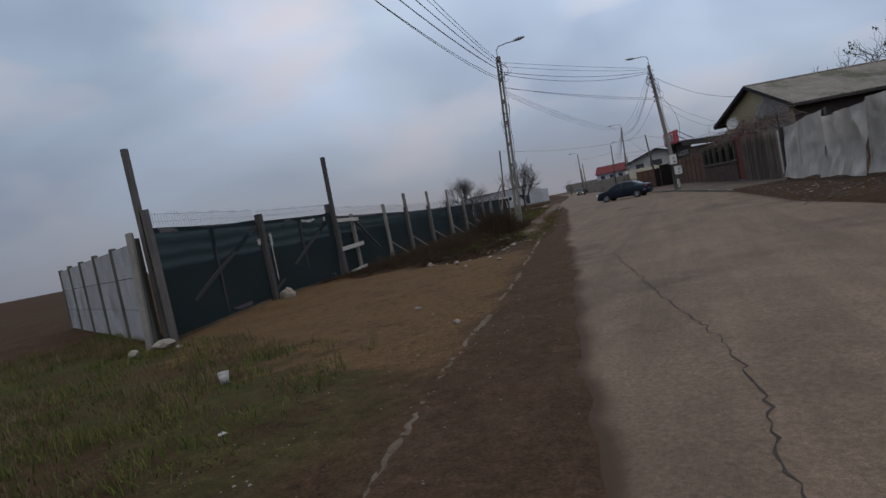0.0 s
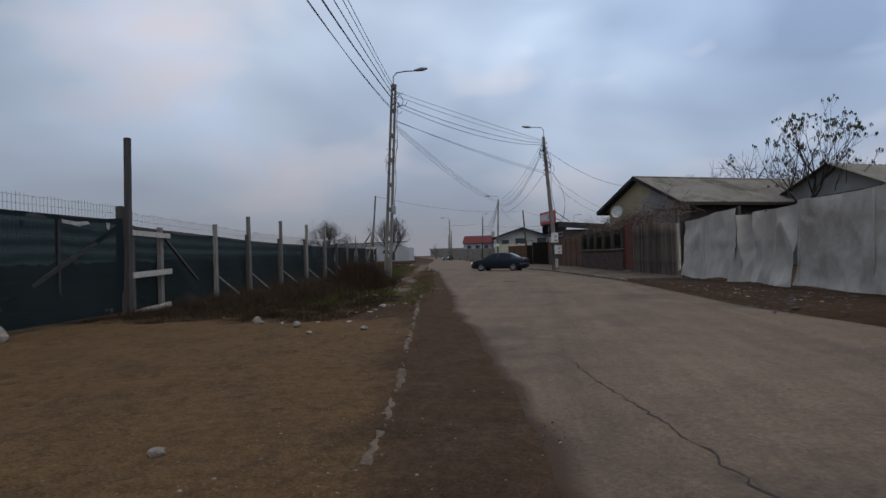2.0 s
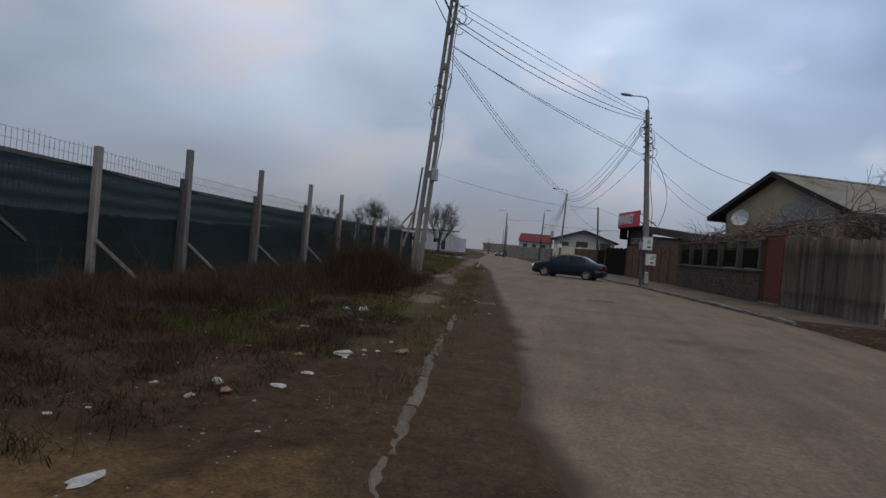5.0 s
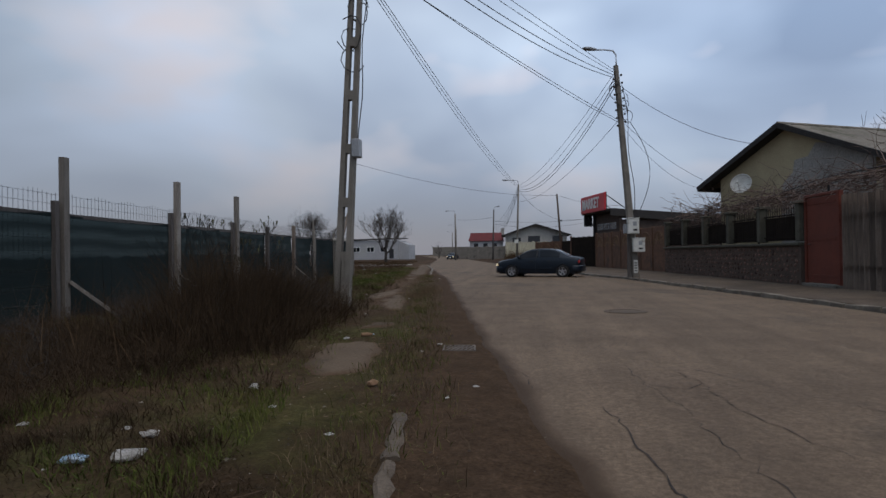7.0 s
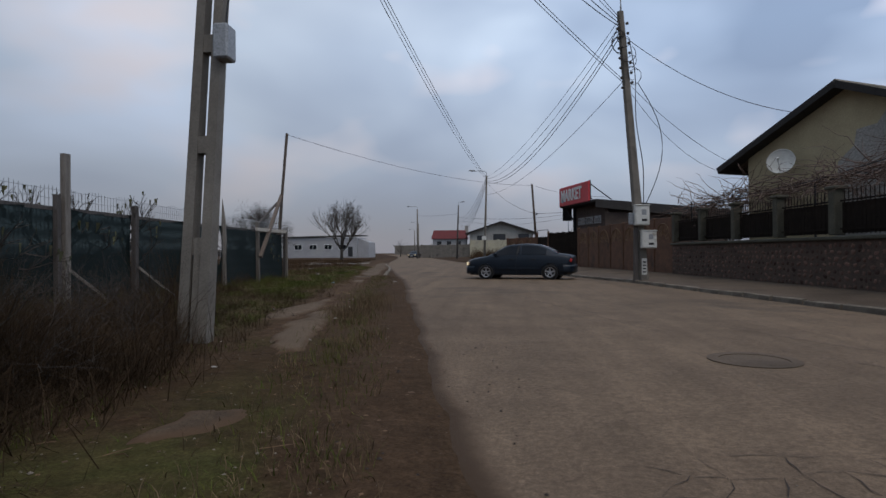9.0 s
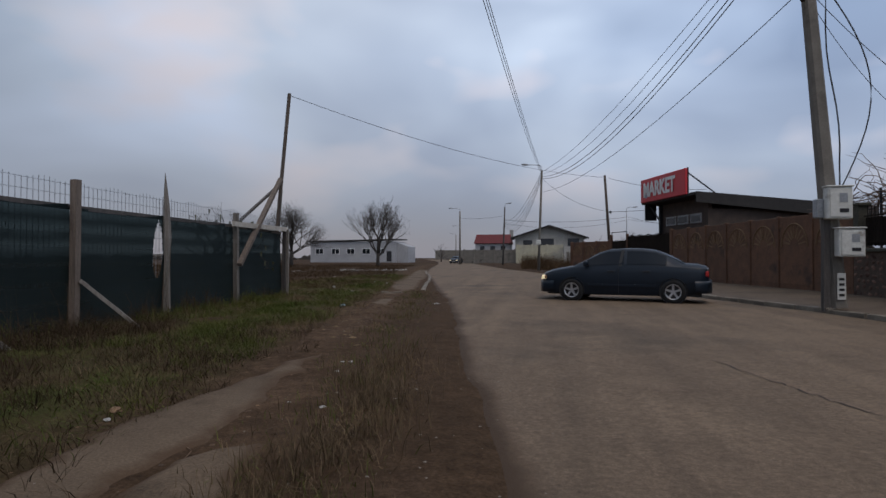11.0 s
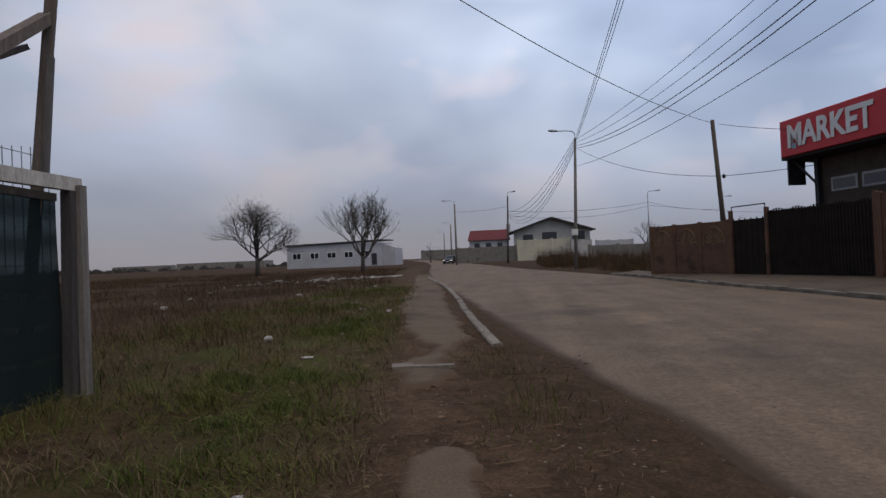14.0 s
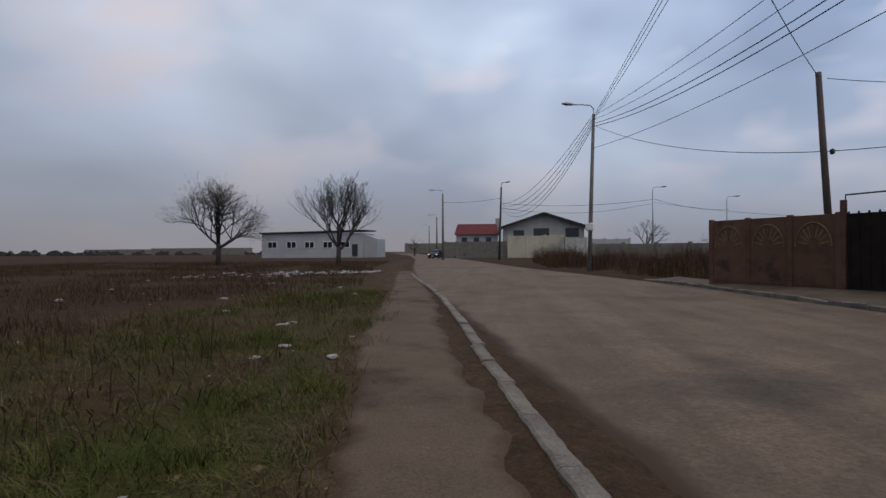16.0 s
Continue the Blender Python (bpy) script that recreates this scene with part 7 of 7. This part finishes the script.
BAG, PAPER, CARD = ("plastic_bag", "litter_white", "crumpled white plastic bag lying on the verge", "litter"), ("paper_scrap", "litter_white", "dirty white scrap of paper on the ground", "litter"), ("cardboard_scrap", "litter_brown", "torn brown cardboard scrap on the ground", "litter")
for k, (kind, x, y, s, f) in enumerate((
        (BAG, -5.65, -15.9, 0.14, 0.5), (BAG, -4.55, -19.3, 0.13, 0.5), (CARD, -4.1, -18.75, 0.10, 0.6), (PAPER, -4.5, -20.2, 0.10, 0.25), (PAPER, -4.5, -20.7, 0.11, 0.2),
        (BAG, -4.9, -20.9, 0.10, 0.5), (CARD, -4.7, -21.1, 0.08, 0.6), (PAPER, -4.85, -21.3, 0.07, 0.4), (PAPER, -5.7, -17.9, 0.08, 0.4), (PAPER, -7.1, -17.8, 0.10, 0.5),
        (CARD, -4.9, -19.6, 0.08, 0.5), (PAPER, -5.8, -14.1, 0.09, 0.5), (CARD, -4.8, -13.9, 0.10, 0.6), (BAG, -5.8, -15.5, 0.09, 0.5), (PAPER, -5.9, -11.2, 0.08, 0.4),
        (PAPER, -4.55, -11.6, 0.06, 0.5), (PAPER, -4.5, -19.4, 0.07, 0.3), (PAPER, -4.4, -22.6, 0.12, 0.15), (PAPER, -5.0, -22.7, 0.10, 0.15), (BAG, -11.95, 13.15, 0.11, 0.8),
        (PAPER, -10.9, 11.85, 0.10, 0.3), (BAG, -17.7, 19.6, 0.16, 0.7), (PAPER, -12.6, 19.9, 0.14, 0.3), (PAPER, -9.35, 13.4, 0.07, 0.4), (PAPER, -11.85, 18.0, 0.14, 0.4),
        (PAPER, -11.9, 17.3, 0.12, 0.3), (BAG, -11.1, 17.4, 0.08, 0.7), (PAPER, -12.6, 20.3, 0.16, 0.3), (BAG, -18.0, 20.2, 0.12, 0.6), (PAPER, -7.4, 7.4, 0.08, 0.4),
        (PAPER, -9.8, 7.9, 0.05, 0.5), (CARD, -8.1, -2.5, 0.10, 0.4), (PAPER, -8.0, -2.7, 0.05, 0.4), (PAPER, -3.0, -34.9, 0.07, 0.4), (PAPER, -14.5, 22.0, 0.12, 0.4),
        (PAPER, -16.0, 25.0, 0.14, 0.4), (PAPER, -13.0, 26.0, 0.14, 0.4), (BAG, -19.5, 24.0, 0.14, 0.6), (PAPER, -21.0, 28.0, 0.16, 0.4), (PAPER, -15.2, 18.0, 0.10, 0.4),
        (PAPER, -14.2, 29.0, 0.15, 0.4), (PAPER, -17.2, 31.0, 0.16, 0.4), (PAPER, -23.0, 33.0, 0.18, 0.4), (PAPER, -5.3, -16.9, 0.06, 0.4), (PAPER, -6.2, -19.2, 0.07, 0.3))):
    crumpled(kind[0], x, y, s * 0.45, kind[1], kind[2], kind[3], 100 + k, f, 1.3 + 0.5 * (k % 3) / 2)
crumpled("plastic_wrapper", -5.9, -16.0, 0.05, "litter_blue", "blue plastic wrapper lying in the grass", "litter", 201)
crumpled("plastic_wrapper", -9.4, 6.4, 0.06, "litter_blue", "blue plastic wrapper lying in the grass", "litter", 202)
for x, y, s in ((-5.1, -23.5, 0.10), (-3.8, -23.7, 0.07), (-6.3, -22.6, 0.09), (-6.1, -22.8, 0.06), (-5.6, -23.0, 0.05), (-4.6, -24.2, 0.05), (-2.2, -31.4, 0.05), (-3.4, -30.0, 0.05), (-8.9, -29.9, 0.08), (-7.6, -31.0, 0.06)):
    stone(x, y, s, int(x * 70 + y * 13))


def bottle(x, y, rz, material, label):
    b = thing("plastic_bottle", label, "bottle", pose(x, y, gz(x, y) + 0.035, 0, 90, rz) @ Matrix.Scale(0.58, 4))
    part("bottle_body", Geo().lathe([(0.001, 0), (0.045, 0.005), (0.05, 0.03), (0.046, 0.09), (0.05, 0.15), (0.045, 0.2), (0.016, 0.26), (0.016, 0.29)], n=14), material, b, smooth=True)
    part("cap", Geo().lathe([(0.019, 0.285), (0.019, 0.31), (0.001, 0.312)], n=12), "litter_blue", b)
    part("label_band", Geo().lathe([(0.0515, 0.10), (0.0515, 0.17)], n=14), "litter_brown", b)


bottle(-5.75, -11.0, 20, "litter_brown", "crushed brown plastic bottle lying on the footway")
cup = thing("paper_cup", "dirty white paper cup standing in the grass", "cup", pose(-4.35, -33.4, gz(-4.35, -33.4)))
part("cup_body", Geo().lathe([(0.001, 0.0), (0.045, 0.0), (0.062, 0.15), (0.058, 0.15), (0.042, 0.01), (0.001, 0.01)], n=16), "litter_white", cup, smooth=True)
part("rim", Geo().lathe([(0.060, 0.148), (0.066, 0.152), (0.060, 0.157)], n=16), "litter_white", cup)


def bits(name, n, spots, size, material, label, category, seed, flat=0.6, on_road=False):
    """Small loose pieces, joined."""
    r, g = random.Random(seed), Geo()
    for _ in range(n):
        x0, x1, y0, y1 = r.choice(spots)
        x, y = r.uniform(x0, x1), r.uniform(y0, y1)
        s = size * r.uniform(0.4, 1.6) * (1.0 if r.random() < 0.93 else 1.8)
        xl, xr = line(ROAD_L, y), line(ROAD_R, y)
        z = road_z(x, y) + 0.002 if xl + 0.1 < x < xr - 0.1 else gz(x, y)
        a = r.uniform(0, 6.28)
        c, d = math.cos(a), math.sin(a)
        pts = [(1.2, 0, 0), (-1, 0.1, 0), (0.1, 0.9, 0), (0, -0.9, 0.05), (0.1, 0.1, 0.9), (0, 0, -0.5)]
        v = [(x + s * (px * c - py * d) * r.uniform(0.8, 1.2), y + s * (px * d + py * c), z + s * flat * (pz + 0.1)) for px, py, pz in pts]
        g.add(v, [(0, 2, 4), (2, 1, 4), (1, 3, 4), (3, 0, 4), (2, 0, 5), (1, 2, 5), (3, 1, 5), (0, 3, 5)])
    return solid(name, g, material, label, category, kind="stuff")


VERGE = [(-7, -3.4, -23.5, -18), (-6.5, -4.5, -18, -10), (-7, -5, -12, 0), (-9, -7, 2, 10), (-3, -0.8, -36, -28), (-6, -3, -26, -22.5)]
bits("gravel", 1800, VERGE, 0.007, "rock", "loose pale gravel on the verge", "gravel", 1)
bits("clay_gravel", 700, [(-9.5, -2.5, -31, -23), (-6, -2.2, -33, -29), (-5, -2.4, -31, -24)], 0.008, "kerb_old", "loose gravel on the clay driveway", "gravel", 2)
bits("road_grit", 1500, [(-1, 4, -37, -18), (-3.5, 2, -18, 6), (-7, -1, 4, 22), (0.5, 2.6, -12, 6)], 0.006, "kerb", "fine grit strewn over the asphalt", "gravel", 3)
bits("soil_clods", 900, [(-1.3, -0.7, -34, -29), (-3.2, -2.6, -25, -19), (-5.0, -3.8, -16, -6), (-8.6, -7.6, 6, 12), (-10, -9.6, 15, 18)], 0.009, "mortar", "dark soil clods beside the kerb", "soil", 4)
bits("fallen_leaves", 1700, [(-9.2, -7.6, 3, 9), (-9.9, -8.8, 8, 13), (-8.5, -6.8, -4, 4), (-11.2, -10.2, 9, 18), (-6.5, -4.6, -15, -6)], 0.012, "leaf_fallen", "brown fallen leaves and twigs on the verge", "leaves", 5, 0.25)
bits("large_fallen_leaves", 150, [(-8.5, -7.2, 0.5, 3.5), (-9.6, -8.4, 2, 8), (-11.0, -10.0, 9, 15)], 0.030, "grass_dry", "large curled dry leaves beside the worn path", "leaves", 10, 0.35)
bits("verge_scraps", 130, [(-7.5, -3.8, -22, -12), (-8, -6, -12, 0), (-20, -11, 12, 32)], 0.028, "litter_white", "small pale scraps of litter strewn over the weeds", "litter", 6, 0.35)
bits("yard_scraps", 45, [(4.0, 6.4, -20, -9)], 0.035, "wood_pale", "pale scraps strewn below the tarpaulin", "litter", 9, 0.3)
bits("rubbish_heap", 200, [(-21, -17.5, 38, 43), (-18, -16, 41, 44), (-24, -19, 36, 42)], 0.11, "litter_white", "strewn heap of white rubbish in the field", "litter", 7, 0.5)
bits("yard_debris", 500, [(3.6, 6.8, -22, -8)], 0.045, "wood_dark", "dark wood and leaf debris below the tarpaulin", "debris", 8, 0.4)
twigs = Geo()
for k in range(520):
    x0, x1, y0, y1 = rng.choice(((-8.8, -7.2, 3, 9), (-9.0, -7.9, 7, 12), (-9.0, -7.9, 7, 12), (-11, -9.6, 6, 11), (-7.2, -5, -14, -2), (-6.5, -4, -22, -16), (4, 6.5, -20, -9)))
    x, y, a, s = rng.uniform(x0, x1), rng.uniform(y0, y1), rng.uniform(0, 3.14), rng.uniform(0.06, 0.22)
    twigs.tube([(x, y, gz(x, y) + 0.012), (x + s * math.cos(a) * 0.5, y + s * math.sin(a) * 0.5, gz(x, y) + 0.02), (x + s * math.cos(a + 0.3), y + s * math.sin(a + 0.3), gz(x, y) + 0.010)], 0.0028, 3)
solid("dry_twigs", twigs, "leaf_fallen", "scattered dry twigs on the ground", "twigs", kind="stuff")

# ------------------------------------------------------------------ the car


def build_car(m, label="dark blue-green four-door sedan standing across the road, headlights lit"):
    """Four-door sedan; x runs to the front bumper, wheels on z = 0."""
    car = thing("sedan_car", label, "car", m)
    # stations along the body: x, half width, sill, belt height, deck or roof height, half width at the top, top corner drop
    ST = [(-0.98, 0.62, 0.36, 0.80, 0.86, 0.55), (-0.90, 0.74, 0.28, 0.86, 0.93, 0.62), (-0.62, 0.79, 0.24, 0.89, 0.985, 0.66), (-0.28, 0.81, 0.21, 0.90, 1.00, 0.64),
          (0.12, 0.82, 0.19, 0.905, 1.22, 0.60), (0.42, 0.825, 0.18, 0.91, 1.34, 0.575), (0.75, 0.828, 0.18, 0.91, 1.385, 0.575), (1.15, 0.83, 0.18, 0.905, 1.395, 0.58), (1.58, 0.83, 0.18, 0.90, 1.37, 0.585),
          (1.80, 0.828, 0.18, 0.895, 1.30, 0.60), (2.18, 0.825, 0.18, 0.885, 1.08, 0.64), (2.48, 0.822, 0.19, 0.87, 0.93, 0.70), (2.75, 0.815, 0.20, 0.83, 0.895, 0.68), (3.10, 0.80, 0.22, 0.775, 0.845, 0.65), (3.35, 0.765, 0.25, 0.715, 0.775, 0.60),
          (3.47, 0.70, 0.28, 0.66, 0.705, 0.52), (3.52, 0.60, 0.34, 0.60, 0.63, 0.44)]
    J = 9
    rings = []
    for x, w, z0, zb, zt, wt in ST:
        mid = z0 + (zb - z0) * 0.52
        half = [(w * 0.93, z0), (w * 0.985, z0 + 0.10), (w, mid), (w * 0.99, mid + (zb - mid) * 0.6), (w * 0.965, zb),
                (w * 0.965 + (wt - w * 0.965) * 0.08, zb + (zt - zb) * 0.10), (wt + 0.03 * (w - wt), zb + (zt - zb) * 0.86), (wt * 0.90, zt - (0.012 if zt > 1.1 else 0.015)), (wt * 0.45, zt), (0.0, zt + 0.008)]
        rings.append([(x, -a, b) for a, b in half] + [(x, a, b) for a, b in reversed(half[:-1])])
    n = len(rings[0])

    def arch(x, z):
        return any((x - wx) ** 2 + (z - 0.29) ** 2 < 0.345 ** 2 for wx in (0.0, 2.52))

    body = Geo()
    v = [p for r in rings for p in r]
    body.v = v
    for i in range(len(rings) - 1):
        for k in range(n - 1):
            f = (i * n + k, i * n + k + 1, (i + 1) * n + k + 1, (i + 1) * n + k)
            body.f.append(f)
    body.f.append(tuple(range(n)))
    body.f.append(tuple(reversed(range((len(rings) - 1) * n, len(rings) * n))))
    part("body", body, "car_paint", car, smooth=True)
    # glass: slim panes laid 4 mm over the cabin faces
    def pane(name, cells, inset=0.06, lift=0.006, label="dark car window"):
        bm = bmesh.new()
        cache = {}
        for i, k in cells:
            ids = (i * n + k, i * n + k + 1, (i + 1) * n + k + 1, (i + 1) * n + k)
            bm.faces.new([cache.setdefault(q, bm.verts.new(v[q])) if q not in cache else cache[q] for q in ids])
        bm.normal_update()
        cen = sum((q.co for q in bm.verts), Vector()) / len(bm.verts)
        out = Vector((0, cen.y, cen.z - 0.75))
        if sum((f.normal.dot(out) for f in bm.faces)) < 0:
            bmesh.ops.reverse_faces(bm, faces=bm.faces[:])
        bm.normal_update()
        for q in bm.verts:
            q.co = q.co + (cen - q.co) * inset + q.normal * (lift + 0.01)
        me = bpy.data.meshes.new(name)
        bm.to_mesh(me)
        bm.free()
        me.polygons.foreach_set("use_smooth", [True] * len(me.polygons))
        me.materials.append(M["dark_glass"])
        return part(name, me, None, car, label)

    for s, k in ((-1, 5), (1, n - 1 - 6)):
        pane("rear_side_window", [(4, k), (5, k), (6, k)], 0.07)
        pane("front_side_window", [(7, k), (8, k), (9, k)], 0.07)
    pane("windscreen", [(i, k) for i in (9, 10) for k in range(6, n - 1 - 6)], 0.05, 0.006, "dark windscreen")
    pane("rear_window", [(i, k) for i in (3, 4) for k in range(6, n - 1 - 6)], 0.05, 0.006, "dark rear window")
    for s in (-1, 1):
        y = s * 0.84
        part("sill_trim", Geo().box(0.42, y - 0.012 * s, 0.40, 2.1, y + 0.004 * s, 0.46, 0.004), "car_paint", car, "black side moulding")
        for x in (0.55, 1.42):
            part("door_handle", Geo().box(x, y - 0.02 * s, 0.77, x + 0.17, y + 0.018 * s, 0.81, 0.008), "black_plastic", car)
        part("door_gap", Geo().box(1.315, y - 0.02 * s, 0.24, 1.325, y - 0.003 * s, 0.90), "black_plastic", car)
        part("b_pillar", Geo().beam((1.28, s * 0.80, 0.92), (1.22, s * 0.605, 1.345), 0.07, 0.02, up=(0, 1, 0)), "black_plastic", car)
        mir = part("mirror", Geo().box(2.08, s * 0.80, 0.92, 2.20, s * 0.98, 1.05, 0.03), "car_paint", car, "dark wing mirror")
        part("mirror_glass", Geo().box(2.072, s * 0.83, 0.94, 2.078, s * 0.96, 1.03), "dark_glass", mir)
        part("headlight", Geo().add([(3.560, s * 0.48, 0.56), (3.530, s * 0.67, 0.56), (3.41, s * 0.795, 0.58), (3.40, s * 0.785, 0.66), (3.510, s * 0.67, 0.67), (3.540, s * 0.48, 0.665),
                                     (3.44, s * 0.40, 0.56), (3.40, s * 0.64, 0.56), (3.30, s * 0.72, 0.58), (3.31, s * 0.71, 0.69), (3.38, s * 0.63, 0.70), (3.42, s * 0.40, 0.685)],
                                    [(0, 1, 4, 5), (1, 2, 3, 4), (6, 11, 10, 7), (7, 10, 9, 8), (0, 6, 7, 1), (1, 7, 8, 2), (5, 4, 10, 11), (4, 3, 9, 10), (2, 8, 9, 3), (0, 5, 11, 6)]), "headlight", car, "lit headlight")
        part("indicator", Geo().box(3.30, s * 0.765, 0.585, 3.38, s * 0.798, 0.67, 0.01), "litter_brown", car)
        part("tail_light", Geo().box(-0.965, s * 0.50, 0.68, -0.86, s * 0.765, 0.81, 0.02), "tail_red", car, "red tail light")
    part("front_bumper", Geo().add([(x, y * f, z) for z, f in ((0.22, 0.97), (0.33, 1.0), (0.46, 1.0), (0.53, 0.97)) for x, y in ((3.05, -0.84), (3.40, -0.80), (3.57, -0.60), (3.62, 0.0), (3.57, 0.60), (3.40, 0.80), (3.05, 0.84))],
                                   [(r * 7 + k, r * 7 + k + 1, r * 7 + 8 + k, r * 7 + 7 + k) for r in range(3) for k in range(6)] + [tuple(range(6, -1, -1)), tuple(range(21, 28))]), "car_paint", car, "dark front bumper", True)
    part("rear_bumper", Geo().add([(x, y * f, z) for z, f in ((0.26, 0.97), (0.36, 1.0), (0.50, 1.0), (0.57, 0.97)) for x, y in ((-0.55, -0.84), (-0.88, -0.81), (-1.04, -0.62), (-1.08, 0.0), (-1.04, 0.62), (-0.88, 0.81), (-0.55, 0.84))],
                                  [(r * 7 + k, r * 7 + k + 1, r * 7 + 8 + k, r * 7 + 7 + k) for r in range(3) for k in range(6)] + [tuple(range(6, -1, -1)), tuple(range(21, 28))]), "car_paint", car, "dark rear bumper", True)
    part("grille", Geo().box(3.475, -0.36, 0.58, 3.525, 0.36, 0.67, 0.01), "black_plastic", car)
    part("grille_bar", Geo().box(3.527, -0.34, 0.618, 3.535, 0.34, 0.632), "alloy", car)
    plate = part("number_plate", Geo().box(3.615, -0.26, 0.34, 3.632, 0.26, 0.45, 0.004), "white_paint", car, "white number plate")
    for k in range(3):
        part("plate_bar", Geo().box(3.633, -0.20 + 0.15 * k, 0.37, 3.637, -0.09 + 0.15 * k, 0.42), "black_plastic", plate)
    part("underbody", Geo().box(-0.75, -0.70, 0.17, 3.3, 0.70, 0.34), "black_plastic", car)
    for wx in (0.0, 2.52):
        for s in (-1, 1):
            y = s * 0.74
            part("wheel_arch", Geo().lathe([(0.312, y + s * 0.075), (0.332, y + s * 0.097), (0.335, y + s * 0.06), (0.30, y - s * 0.12)], "y", (wx, 0, 0.30), 28), "black_plastic", car)
            # black disc painted in for the shade of the wheel well
            part("arch_shadow", Geo().lathe([(0.001, y + s * 0.074), (0.315, y + s * 0.078)], "y", (wx, 0, 0.30), 28), "black_plastic", car)
            wheel = part("wheel", Geo().lathe([(0.19, y + s * 0.10), (0.22, y + s * 0.115), (0.265, y + s * 0.11), (0.285, y + s * 0.085), (0.288, y - s * 0.04), (0.27, y - s * 0.08), (0.19, y - s * 0.08)], "y", (wx, 0, 0.288), 28), "rubber", car, "black tyre", True)
            part("rim", Geo().lathe([(0.195, y + s * 0.103), (0.185, y + s * 0.112), (0.172, y + s * 0.100), (0.168, y + s * 0.06), (0.001, y + s * 0.055)], "y", (wx, 0, 0.288), 28), "dark_metal", wheel)
            sp = Geo().lathe([(0.197, y + s * 0.105), (0.188, y + s * 0.118), (0.170, y + s * 0.108)], "y", (wx, 0, 0.288), 28)
            sp.lathe([(0.055, y + s * 0.085), (0.05, y + s * 0.108), (0.001, y + s * 0.112)], "y", (wx, 0, 0.288), 14)
            for k in range(5):
                a = k * 2 * math.pi / 5 + 0.3
                sp.beam((wx + 0.035 * math.cos(a), y + s * 0.100, 0.288 + 0.035 * math.sin(a)), (wx + 0.18 * math.cos(a), y + s * 0.106, 0.288 + 0.18 * math.sin(a)), 0.052, 0.02, up=(0, 1, 0))
            part("spokes", sp, "alloy", wheel, "silver five-spoke alloy wheel")
    # short overhangs before the front and behind the rear axle
    for ob in car.children_recursive:
        if ob.name.split(".")[0] in ("wheel", "rim", "spokes", "wheel_arch", "arch_shadow"):
            continue
        for q in ob.data.vertices:
            if q.co.x > 2.87:
                q.co.x = 2.87 + (q.co.x - 2.87) * 0.76
            elif q.co.x < -0.35:
                q.co.x = -0.35 + (q.co.x + 0.35) * 0.76
    part("aerial", Geo().tube([(2.1, 0.55, 1.1), (1.75, 0.55, 1.75)], 0.004, 4), "dark_metal", car)
    return car


fx, fy, rx, ry = -4.09, 9.75, -1.60, 9.08
ang = math.degrees(math.atan2(fy - ry, fx - rx))
build_car(pose(rx, ry, 0.022, 0, 0, ang) @ Matrix.Scale(0.96, 4))
build_car(pose(-18.6, 103.0, 0.02, 0, 0, -98), "far dark sedan with lit headlights on the road")
